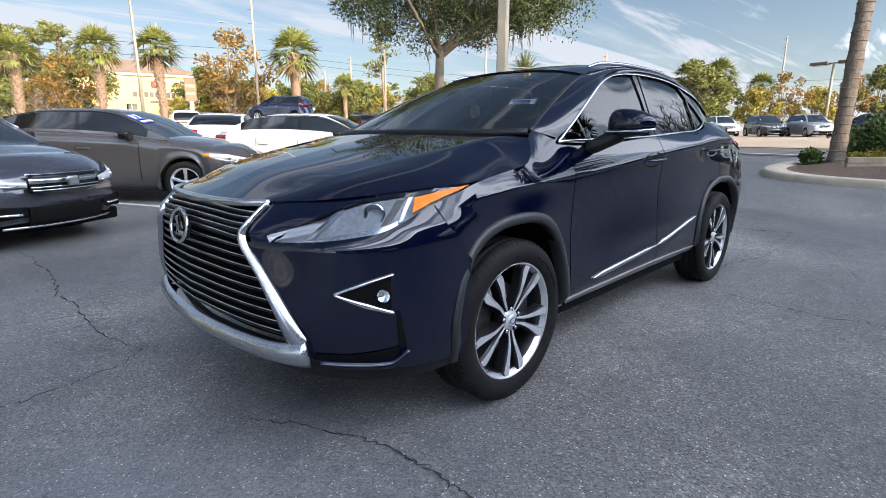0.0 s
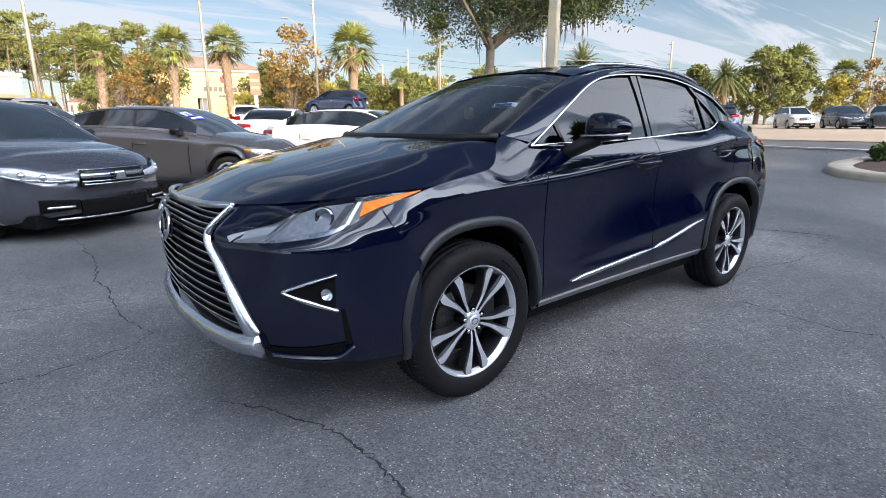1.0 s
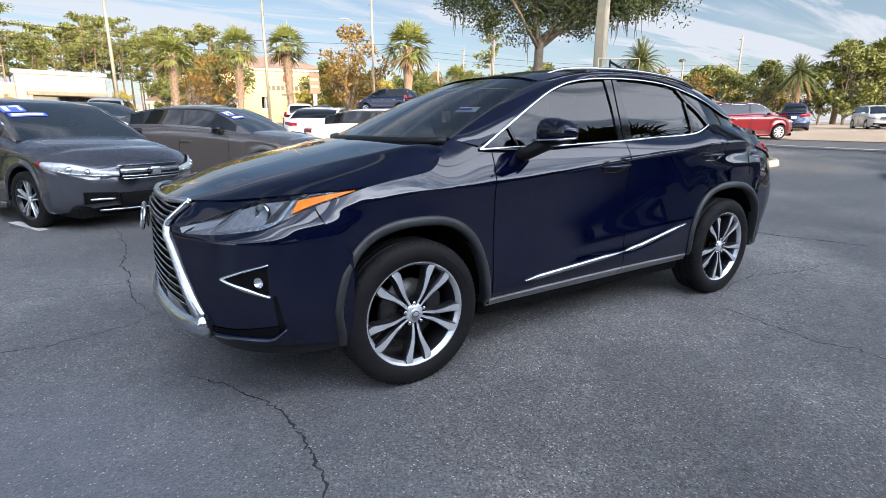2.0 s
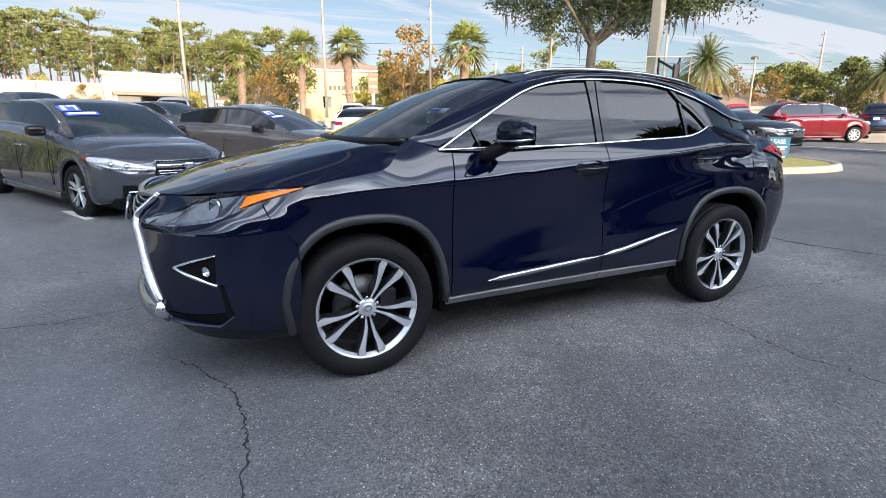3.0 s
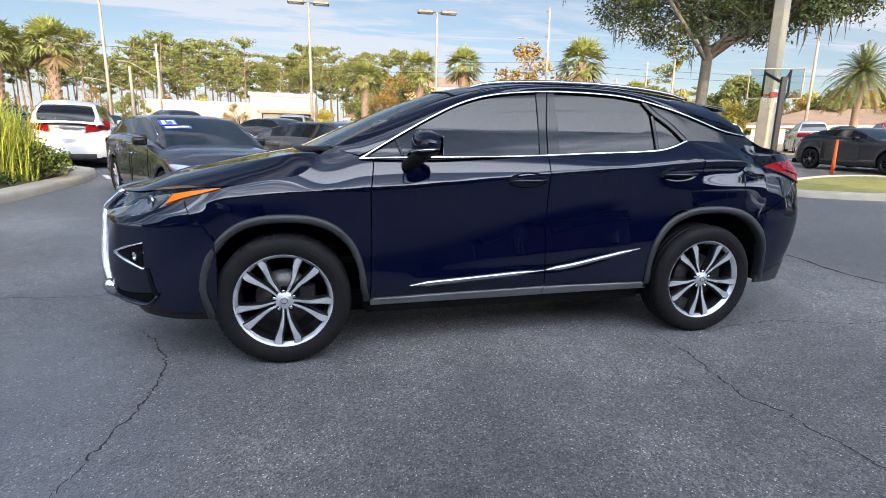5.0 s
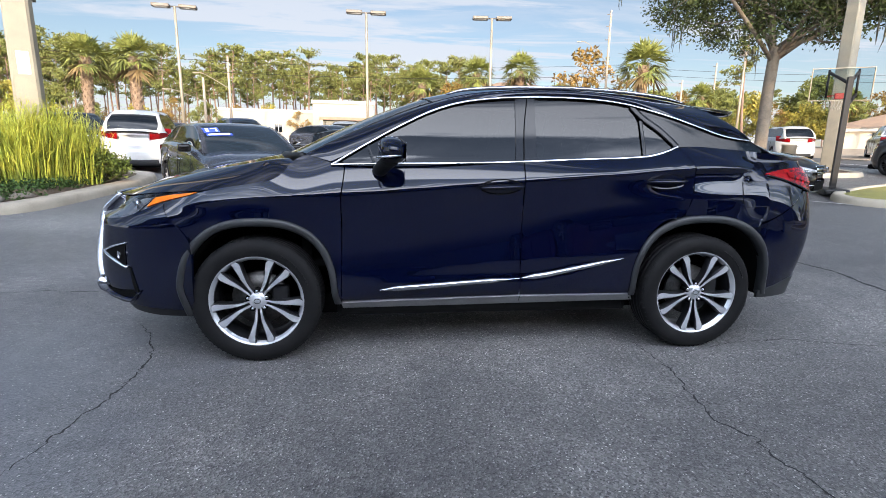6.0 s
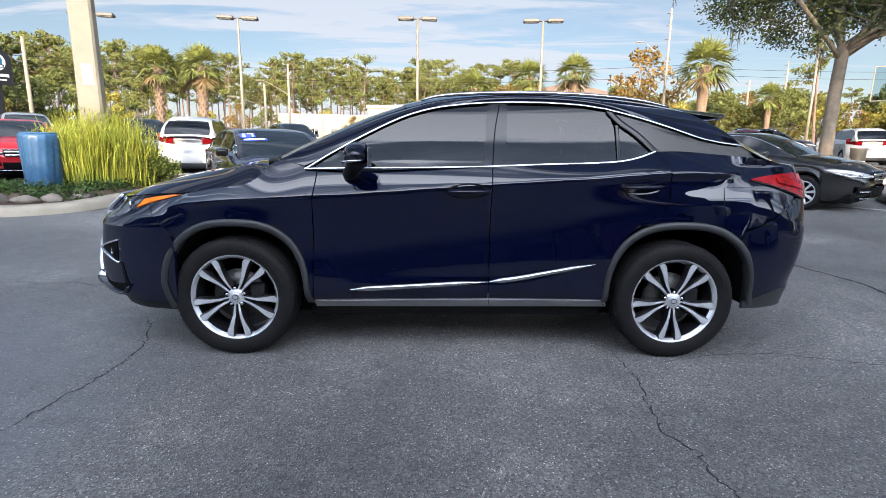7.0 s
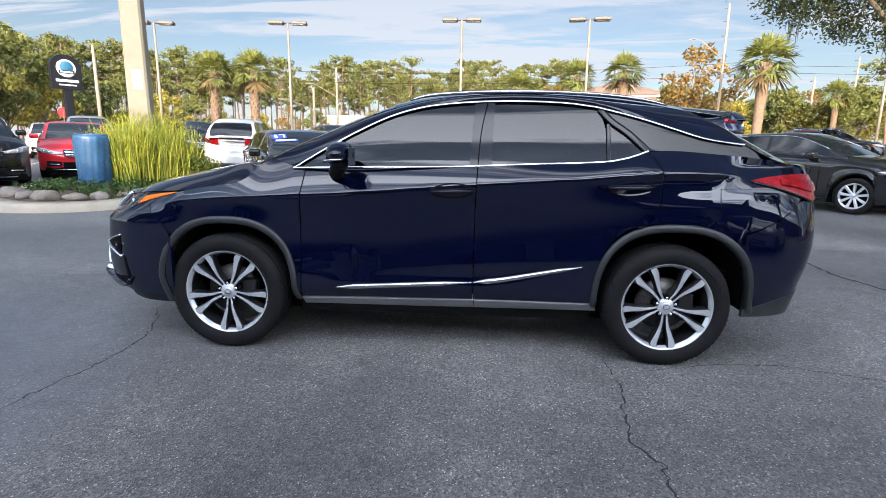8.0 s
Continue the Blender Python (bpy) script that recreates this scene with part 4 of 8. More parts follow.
rr_ = curve([md[-1], rear_e[2], cr[-1]], 20)
g1 = coons(md, cr, fe, rr_)
se = curve(side_e, 50)
fe2 = curve([cr[0], se[0]], 12)
re2 = curve([cr[-1], se[-1]], 12)
g2 = coons(cr, se, fe2, re2)
g2 = g2 + np.sin(np.linspace(0, math.pi, 12))[None, :, None] * np.sin(np.linspace(0, math.pi, 50))[:, None, None] * np.array([0, -.006, .012])
half = np.concatenate([g1, g2[:, 1:]], 1)
full = np.concatenate([half[:, ::-1], half[:, 1:] * (1, -1, 1)], 1)
panel("bonnet", full, NAVY, HERO, (0, 0, 1), depth=.03)

# nose: bumper skin, grille, lamps
def nose_patch(bottom, top, left, right, nu=40, nv=24, sharp=False):
    q = coons(curve(bottom, nu, sharp), curve(top, nu, sharp), curve(left, nv, sharp), curve(right, nv, sharp))
    return nose(q[..., 0], q[..., 1])


G_EDGE = [(2.62, .962), (2.35, .90), (2.10, .845), (2.35, .74), (2.72, .60), (3.05, .485)]
b_left = [(3.22, .43), (3.05, .53), (2.72, .66), (2.42, .76), (2.22, .838)]
b_top = [(2.22, .838), (2.9, .842), (3.6, .852), (4.4, .868), (5.0, .884), (5.5, .918), (6.05, .965)]
b_right = np.array([(7.0, .33), (7.0, .48), (6.98, .62), (6.93, .72), (6.75, .80), (6.4, .89), (6.05, .965)])
b_bot = [(3.22, .43), (4.0, .385), (5.0, .36), (6.0, .345), (7.0, .33)]
g = nose_patch(b_bot, b_top, b_left, b_right, 60, 50)
both("front_bumper", g, NAVY, HERO, (-1, -1, 0), depth=.03)
# lower valance
g = nose_patch([(0, .30), (3, .30), (7, .29)], [(0, .43), (3.2, .43), (4, .38), (5.0, .355), (7.0, .325)], [(0, .30), (0, .43)], [(7, .29), (7, .325)], 60, 10)
g = g * (.985, .985, 1)
full = np.concatenate([g[::-1] * (1, -1, 1), g[1:]], 0)
panel("front_valance", full, DARK, HERO, (-1, 0, 0), depth=.02)

# grille: dark backing, slats, bright spindle frame and lower lip
g_in = nose_patch([(0, .44), (1.5, .44), (3.1, .46)], [(0, .957), (1.5, .957), (2.6, .960)], [(0, .44), (0, .957)], [(3.1, .46), (2.72, .60), (2.3, .75), (2.08, .845), (2.3, .90), (2.6, .960)], 30, 40)
full = np.concatenate([g_in[::-1] * (1, -1, 1), g_in[1:]], 0)
panel("grille_back", full, LINER, HERO, (-1, 0, 0), depth=0, lift=-.060, label="black grille backing")
ge = np.array(G_EDGE)[::-1]
def u_edge(z):
    return float(np.interp(z, ge[:, 1], ge[:, 0]))


for i, z in enumerate([.944, .926, .905, .882, .857, .820, .783, .746, .709, .672, .635, .598, .561, .524]):
    ue = u_edge(z) - .05
    u = np.linspace(-ue, ue, 41)
    drop = (.018 if i < 5 else .010) * (np.abs(u) / ue) ** 2
    p = nose(u, np.full(41, z) - drop) + (.012, 0, 0)
    if i < 5:
        v, f = ribbon(p, (0, 0, 1), -.0095, .0075, np.array([-.75, 0, .66]), .012)
        mesh_part("grille_slat", v, f, ALLOYDARK, HERO, "dark silver grille slat")
        v, f = tube(p + (-.008, 0, .010), .0028, 6)
        mesh_part("slat_edge", v, f, CHROME, HERO, "chrome edge of a slat")
    else:
        v, f = ribbon(p, (0, 0, 1), -.009, .006, np.array([-.8, 0, .6]), .010)
        mesh_part("grille_slat", v, f, BLACKGLOSS, HERO)
        v, f = tube(p + (-.007, 0, .008), .0024, 6)
        mesh_part("slat_edge", v, f, CHROME, HERO, "chrome edge of a slat")

def frame_strip(q, w, proud, n=50):
    """Raised bar along the points q of the nose (u, z), its width w inwards in u and height."""
    c = curve(q, n)
    p = nose(c[:, 0], c[:, 1])
    t = np.gradient(p, axis=0); t /= np.linalg.norm(t, axis=1, keepdims=True)
    e = 1e-2
    nu_ = nose(c[:, 0] + e, c[:, 1]) - nose(c[:, 0] - e, c[:, 1]); nz_ = nose(c[:, 0], c[:, 1] + e) - nose(c[:, 0], c[:, 1] - e)
    nr = np.cross(nz_, nu_); nr /= np.linalg.norm(nr, axis=1, keepdims=True)
    nr = np.where((nr[:, :1] < 0), nr, -nr)
    ac = np.cross(t, nr); ac /= np.linalg.norm(ac, axis=1, keepdims=True)
    w = np.interp(np.linspace(0, 1, n), np.linspace(0, 1, len(w)), w)[:, None]
    sec = [(-.5, -.02), (-.5, .45), (-.22, 1.0), (.12, 1.0), (.5, .40), (.5, -.02)]
    v = np.stack([p + ac * w * a + nr * proud * b for a, b in sec], 1)
    k = len(sec)
    f = grid_faces(n, k) + [tuple(range(k)), tuple((n - 1) * k + j for j in range(k))[::-1]]
    return v.reshape(-1, 3), f


v, f = frame_strip(G_EDGE[::-1], [.075, .058, .040, .030, .026, .024], .022, 70)
both_mesh("grille_frame", v, f, SATIN, HERO, "bright metal spindle grille frame")
v, f = frame_strip([(-2.66, .966), (-1.3, .962), (0, .960), (1.3, .962), (2.66, .966)], [.030, .034, .030], .020, 60)
mesh_part("grille_top_bar", v, f, SATIN, HERO, "bright bar above the grille")
v, f = frame_strip([(-3.22, .446), (-2.4, .438), (-1.2, .432), (0, .430), (1.2, .432), (2.4, .438), (3.22, .446)], [.110, .092, .084, .082, .084, .092, .110], .045, 80)
mesh_part("front_lip", v, f, SATIN, HERO, "satin silver lower lip")

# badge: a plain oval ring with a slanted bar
a = np.linspace(0, 2 * math.pi, 40)
ring = np.stack([np.full(40, -2.490) + .012 * np.sin(a), .092 * np.cos(a), .850 + .066 * np.sin(a)], 1)
v, f = tube(ring, .0085, 8)
mesh_part("badge_ring", v, f, CHROME, HERO, "chrome oval badge ring")
part("badge_bar", box(.010, .022, .085, .003, (-2.490, .012, .807)), CHROME, HERO)
part("badge_foot", box(.010, .085, .020, .003, (-2.490, -.012, .812)), CHROME, HERO)
v, f = lathe([(0, 0), (.080, 0), (.088, -.006)], 32, "y")
v = np.asarray(v)[:, [1, 0, 2]] * (1, 1, .72) + (-2.478, 0, .850)
mesh_part("badge_back", v, f, BLACKGLOSS, HERO)

# head lamp: dark tray, bright elbow, projector, amber end, clear cover
LAMP_LOW = [(2.75, .842), (3.6, .854), (4.4, .870), (5.0, .887), (5.5, .922), (6.05, .968), (6.6, 1.004), (6.98, 1.030)]
LAMP_TOP = [(2.75, .842), (3.15, .876), (3.6, .922), (4.0, .957), (4.5, .988), (5.0, 1.001), (6.0, 1.017), (6.98, 1.030)]
def lamp_patch(t0, t1, s0, s1, nu=30, nv=12):
    lo_, hi_ = curve(LAMP_LOW, 101), curve(LAMP_TOP, 101)
    i = np.linspace(s0, s1, nu) * 100
    ix = np.arange(101)
    L = np.stack([np.interp(i, ix, lo_[:, k]) for k in (0, 1)], 1); H = np.stack([np.interp(i, ix, hi_[:, k]) for k in (0, 1)], 1)
    q = L[:, None] + (H - L)[:, None] * np.linspace(t0, t1, nv)[None, :, None]
    return nose(q[..., 0], q[..., 1])


def slant_patch(t0, t1, s0, s1, w, n=14):
    """A blade across the lamp that leans from s0 at its foot to s1 at its head."""
    a, b = lamp_patch(0, 1, 0, 1, 101, 21), np.linspace(t0, t1, n)
    rows = []
    for k in (-w, w):
        s = (s0 + (s1 - s0) * (b - t0) / (t1 - t0) + k) * 100
        rows.append([[np.interp(t * 20, np.arange(21), [np.interp(q, np.arange(101), a[:, j, c]) for j in range(21)]) for c in range(3)] for q, t in zip(s, b)])
    return np.array(rows)


both("lamp_tray", lamp_patch(0, 1, .01, .99, 50, 10), LAMPGREY, HERO, (-1, -1, 0), depth=0, lift=-.030)
both("lamp_elbow", lamp_patch(.03, .17, .015, .60, 40, 5), HEADLIN, HERO, (-1, -1, 0), depth=.012, lift=-.012, label="bright daytime light blade")
both("lamp_elbow_arm", slant_patch(.20, .96, .185, .305, .014), HEADLIN, HERO, (-1, -1, 0), depth=.012, lift=-.013)
both("lamp_reflector", slant_patch(.20, .96, .045, .165, .11), SILLGREY, HERO, (-1, -1, 0), depth=.0, lift=-.024)
both("lamp_reflector", slant_patch(.22, .90, .535, .60, .026), STEEL, HERO, (-1, -1, 0), depth=.0, lift=-.022)
both("amber_trim", lamp_patch(.80, .97, .62, .97, 20, 4), BLACKGLOSS, HERO, (-1, -1, 0), depth=.008, lift=.001)
both("amber_trim", slant_patch(.02, .85, .615, .655, .012), HEADLIN, HERO, (-1, -1, 0), depth=.008, lift=.001)
both("amber_marker", lamp_patch(.10, .70, .675, .965, 30, 8), AMBER, HERO, (-1, -1, 0), depth=.012, lift=.0035, label="amber side marker")
g = nose_patch([(2.3, .80), (2.5, .82), (2.75, .842)], [(2.62, .962), (3.2, .972), (3.8, .976), (4.5, .990)], [(2.3, .80), (2.3, .89), (2.62, .962)], [(2.75, .842), (3.15, .876), (3.6, .922), (4.0, .957), (4.5, .990)], 20, 16)
both("lamp_inner_panel", g, NAVY, HERO, (-1, -1, 0), depth=.012, lift=-.002)
both("lamp_cover", lamp_patch(0, 1, 0, 1, 60, 14), LENS, HERO, (-1, -1, 0), depth=.0, lift=.002, label="clear lamp cover")
pc = lamp_patch(.5, .56, .465, .49, 2, 2)[0, 0] + (.018, .012, 0)
v, f = lathe([(0, -.038), (.016, -.034), (.028, -.022), (.033, 0), (.040, .002), (.040, -.016), (.036, -.018)], 24, "y")
R = Euler((0, 0, radians(-58))).to_matrix()
v = np.array([R @ Vector(q * np.array([1, 1, 1])) for q in np.asarray(v)]) + pc
both_mesh("lamp_projector", v, f, CHROME, HERO, "chrome-ringed projector lens")

# fog lamp pocket with its bright elbow
fog = nose_patch([(4.02, .675), (4.5, .636), (4.98, .602)], [(4.02, .682), (4.5, .708), (5.02, .732)], [(4.02, .675), (4.02, .682)], [(4.98, .602), (5.02, .732)], 20, 12)
both("fog_pocket", fog, LINER, HERO, (-1, -1, 0), depth=0, lift=.003)
v, f = frame_strip([(3.96, .677), (4.5, .711), (5.06, .738)], [.012, .014, .010], .014, 24)
both_mesh("fog_chrome_top", v, f, CHROME, HERO, "chrome fog lamp blade")
v, f = frame_strip([(3.96, .675), (4.45, .636), (5.02, .596)], [.012, .026, .016], .016, 24)
both_mesh("fog_chrome_low", v, f, CHROME, HERO, "chrome fog lamp blade")
fc = nose(4.86, .668) + (-.012, -.012, 0)
v, f = lathe([(0, -.010), (.011, -.008), (.019, 0), (.023, .005)], 20, "y")
v = np.array([Euler((0, 0, radians(-52))).to_matrix() @ Vector(q) for q in np.asarray(v)]) + fc
both_mesh("fog_lamp", v, f, HEADLIN, HERO, "small round fog lamp")
# air slot and lower blade of the bumper corner
slot = nose_patch([(5.10, .45), (5.28, .45)], [(5.08, .60), (5.17, .60)], [(5.10, .45), (5.08, .60)], [(5.28, .45), (5.17, .60)], 5, 10)
both("air_slot", slot, LINER, HERO, (-1, -1, 0), depth=0, lift=.003)
v, f = frame_strip([(3.5, .425), (4.2, .405), (4.9, .402), (5.28, .45)], [.010, .026, .030, .012], .030, 30)
both_mesh("bumper_blade", v, f, NAVY, HERO)
low_in = nose_patch([(3.3, .425), (4.2, .405), (5.05, .41)], [(3.4, .452), (4.2, .446), (5.1, .462)], [(3.3, .425), (3.4, .452)], [(5.05, .41), (5.1, .462)], 20, 6)
both("lower_intake", low_in, LINER, HERO, (-1, -1, 0), depth=0, lift=.004)

# door mirror
def mirror_shell(s0, s1, y0=-.93):
    n, k = 24, 20
    vs = []
    for i in range(n):
        t = i / (n - 1)
        y = y0 - .235 * t
        w = (1 - .55 * t ** 3) * (1 - (2 * abs(t - .5)) ** 6 * .55)
        cx, cz = -.600 + .030 * t, 1.265 + .008 * t
        for j in range(k):
            a = 2 * math.pi * j / k
            c, s = math.cos(a), math.sin(a)
            e = .75
            px = math.copysign(abs(c) ** e, c) * (.078 if c < 0 else .082)
            pz = math.copysign(abs(s) ** e, s) * (.088 if s > 0 else .070)
            vs.append((cx + px * w - .02 * t, y, cz + pz * w * (1 - .12 * t)))
    f = [(i * k + j, i * k + (j + 1) % k, (i + 1) * k + (j + 1) % k, (i + 1) * k + j) for i in range(n - 1) for j in range(k)]
    f += [tuple(range(k))[::-1], tuple((n - 1) * k + j for j in range(k))]
    vs = np.array(vs)
    zz = vs[:, 2]
    return vs, [q for q in f if s0 <= np.mean([zz[i] for i in q]) < s1]


v, f = mirror_shell(1.232, 2)
both_mesh("mirror_cap", v, f, NAVY, HERO)
v, f = mirror_shell(0, 1.232)
both_mesh("mirror_base", v, f, DARK, HERO, "black mirror underside")
v, f = tube(curve([(-.672, -.93, 1.232), (-.678, -1.04, 1.234), (-.655, -1.14, 1.240), (-.60, -1.165, 1.245), (-.548, -1.13, 1.250)], 24), .006, 6, squash=(1, 1.3))
both_mesh("mirror_chrome", v, f, CHROME, HERO, "chrome line round the mirror")
v, f = tube(curve([(-.60, -.99, 1.225), (-.635, -.93, 1.190), (-.66, -.875, 1.160), (-.665, -.84, 1.15)], 16), np.linspace(.052, .046, 16), 12, squash=(1, .8))
both_mesh("mirror_arm", v, f, DARK, HERO)
part("mirror_glass", box(.004, .15, .105, .002, (-.520, -1.035, 1.213)), CHROME, HERO, "mirror glass")
part("mirror_glass", box(.004, .15, .105, .002, (-.520, 1.035, 1.213)), CHROME, HERO, "mirror glass")

# tail: lamp, bumper, gate, spoiler, rear window
def tail_patch(bottom, top, left, right, nu=30, nv=20):
    q = coons(curve(bottom, nu), curve(top, nu), curve(left, nv), curve(right, nv))
    return tail(q[..., 0], q[..., 1])


def tail_u(x, z):
    us = np.linspace(0, 5, 200)
    return float(np.interp(-x, -tail(us, np.full(200, z))[:, 0], us))


rb_left = [(tail_u(1.92, z), z) for z in (.37, .50, .62, .74, .82, .886)]
rb_seam = [rb_left[-1]] + [(tail_u(x, z), z) for x, z in ((1.98, .918), (2.07, .973), (2.13, 1.028))] + [(2.6, 1.03), (2.0, .93), (0, .92)]
g = tail_patch([rb_left[0], (3.6, .36), (2, .36), (0, .36)], rb_seam, rb_left, [(0, .36), (0, .60), (0, .92)], 50, 30)
full = np.concatenate([g, (g[::-1] * (1, -1, 1))[1:]], 0)
panel("rear_bumper", full, NAVY, HERO, (1, 0, 0), depth=0)
wing = side_patch([(1.90, .37), (1.92, .37)], [(1.705, .790), (1.78, .828), (1.85, .856), (1.92, .886)], [(1.90, .37), (1.885, .50), (1.845, .62), (1.79, .71), (1.705, .790)], [(1.92, .37), (1.92, .60), (1.92, .886)], 20, 30)
both("rear_bumper_wing", wing, NAVY, HERO, depth=0)
g = tail_patch([(5.0, .335), (3, .335), (0, .335)], [(5.0, .375), (4.5, .40), (3.5, .45), (2.5, .47), (0, .47)], [(5.0, .335), (5.0, .375)], [(0, .335), (0, .47)], 40, 8)
full = np.concatenate([g, (g[::-1] * (1, -1, 1))[1:]], 0)
panel("rear_valance", full, CLAD, HERO, (1, 0, 0), depth=.02, lift=.006, label="grey rear valance")
g = tail_patch([(2.55, 1.035), (1.5, .95), (0, .93)], [(2.9, 1.235), (1.5, 1.245), (0, 1.25)], [(2.55, 1.035), (2.75, 1.13), (2.9, 1.235)], [(0, .93), (0, 1.25)], 24, 14)
full = np.concatenate([g, (g[::-1] * (1, -1, 1))[1:]], 0)
panel("tailgate", full, NAVY, HERO, (1, 0, 0), depth=.02)
tl_low = [(4.92, 1.150), (4.4, 1.122), (3.6, 1.072), (3.1, 1.042), (2.4, 1.06), (1.2, 1.10)]
tl_top = [(4.92, 1.154), (4.4, 1.174), (3.7, 1.188), (3.2, 1.192), (2.4, 1.180), (1.2, 1.140)]
q = coons(curve(tl_low, 40), curve(tl_top, 40), curve([(4.92, 1.150), (4.92, 1.154)], 12), curve([(1.2, 1.10), (1.2, 1.140)], 12))
both("tail_lamp", tail(q[..., 0], q[..., 1]), REDLENS, HERO, (1, -1, 0), depth=.02, lift=.010, label="red tail lamp")
q2 = q * 1.0
q2[..., 1] = q2[..., 1].mean(1, keepdims=True) + (q2[..., 1] - q2[..., 1].mean(1, keepdims=True)) * .38
both("tail_lamp_core", tail(q2[8:34, :, 0], q2[8:34, :, 1]), REDLENS, HERO, (1, -1, 0), depth=.010, lift=.018)
edge = tail(curve(tl_low, 40)[:, 0], curve(tl_low, 40)[:, 1]) + (.006, -.006, -.003)
v, f = tube(edge, .006, 6)
both_mesh("tail_lamp_rim", v, f, BLACKGLOSS, HERO)
gs = np.array([(1.575, -.50, 1.560), (1.73, -.53, 1.475), (1.90, -.560, 1.372), (2.06, -.59, 1.285), (2.18, -.62, 1.240)])
gm = np.array([(1.66, 0, 1.622), (1.92, 0, 1.53), (2.10, 0, 1.43), (2.26, 0, 1.33), (2.36, 0, 1.243)])
g = coons(curve(gs, 24), curve(gm, 24), curve([gs[0], (1.60, -.3, 1.605), gm[0]], 14), curve([gs[-1], (2.30, -.38, 1.245), gm[-1]], 14))
full = np.concatenate([g, g[:, ::-1][:, 1:] * (1, -1, 1)], 1)
panel("rear_window", full, REARGLASS, HERO, (1, 0, 1), depth=.01, label="dark rear window")
sp_r = curve([(1.55, -.505, 1.578), (1.56, -.3, 1.622), (1.555, 0, 1.648)], 20)
sp_t = curve([(1.775, -.490, 1.548), (1.93, -.3, 1.585), (2.00, 0, 1.598)], 20)
top = sp_r[:, None] + (sp_t - sp_r)[:, None] * np.linspace(0, 1, 8)[None, :, None]
bot = top[:, ::-1] - np.array([0, 0, 1.0]) * (np.array([.012, .022, .030, .038, .045, .050, .056, .060])[None, :, None])
g = np.concatenate([top, bot, top[:, :1]], 1)
full = np.concatenate([g, (g[::-1] * (1, -1, 1))[1:]], 0)
n0, n1 = full.shape[:2]
mesh_part("roof_spoiler", full.reshape(-1, 3), grid_faces(n0, n1, True) + [tuple(range(n1 - 1)), tuple((n0 - 1) * n1 + j for j in range(n1 - 1))[::-1]], NAVY, HERO)

# cabin: floor, dash, seats, wheel
part("underbody", box(3.7, 1.34, .15, .03, (-.02, 0, .21)), LINER, HERO)
part("floor_pan", box(1.90, 1.66, .12, .03, (.01, 0, .245)), LINER, HERO)
part("cabin_tub", box(2.9, 1.52, .04, .01, (.35, 0, .55)), LINER, HERO)
part("firewall", box(.06, 1.50, .62, .01, (-1.12, 0, .36)), LINER, HERO)
part("dashboard", box(.55, 1.46, .30, .07, (-.88, 0, .88), 4), LEATHER, HERO, "dark dashboard", True)
v, f = tube([(-.55 + .06 * math.cos(t) * .6, -.37 + .185 * math.cos(t), 1.03 + .175 * math.sin(t)) for t in np.linspace(0, 2 * math.pi, 33)], .014, 8)
mesh_part("steering_wheel", v, f, LEATHER, HERO)
for sx, sy, nm in ((.05, -.37, "front_seat"), (.05, .37, "front_seat"), (.98, -.38, "rear_seat"), (.98, .38, "rear_seat")):
    part(nm + "_cushion", box(.52, .50, .18, .06, (sx - .10, sy, .62), 4), LEATHERTAN, HERO, "", True)
    bm = box(.16, .48, .62, .06, (0, 0, 0), 4)
    bmesh.ops.transform(bm, matrix=pose(sx + .16, sy, .74, 0, 14, 0), verts=bm.verts)
    part(nm + "_back", bm, LEATHERTAN, HERO, "", True)
    bm = box(.09, .26, .17, .04, (0, 0, 0), 4)
    bmesh.ops.transform(bm, matrix=pose(sx + .33, sy, 1.36, 0, 12, 0), verts=bm.verts)
    part(nm + "_headrest", bm, LEATHERTAN, HERO, "", True)
part("rear_view_mirror", box(.02, .22, .06, .01, (-.62, 0, 1.46)), DARK, HERO)
part("hang_tag", box(.006, .055, .075, .02, (-.60, .03, 1.33), 3), surf("yellow_card", (.62, .50, .20)), HERO, "yellow hanging air freshener")
mesh_part("hang_tag_string", *tube([(-.60, .03, 1.47), (-.60, .03, 1.40)], .0025, 5), DARK, HERO)
bm = box(.002, .15, .060, 0, (0, 0, 0))
bmesh.ops.transform(bm, matrix=pose(-.815, -.50, 1.385, 0, 62, 18), verts=bm.verts)
part("screen_sticker", bm, WHITETAPE, HERO, "white and blue windscreen sticker")
bm = box(.002, .10, .022, 0, (0, 0, 0))
bmesh.ops.transform(bm, matrix=pose(-.820, -.50, 1.397, 0, 62, 18), verts=bm.verts)
part("screen_sticker_band", bm, BLUETAPE, HERO)

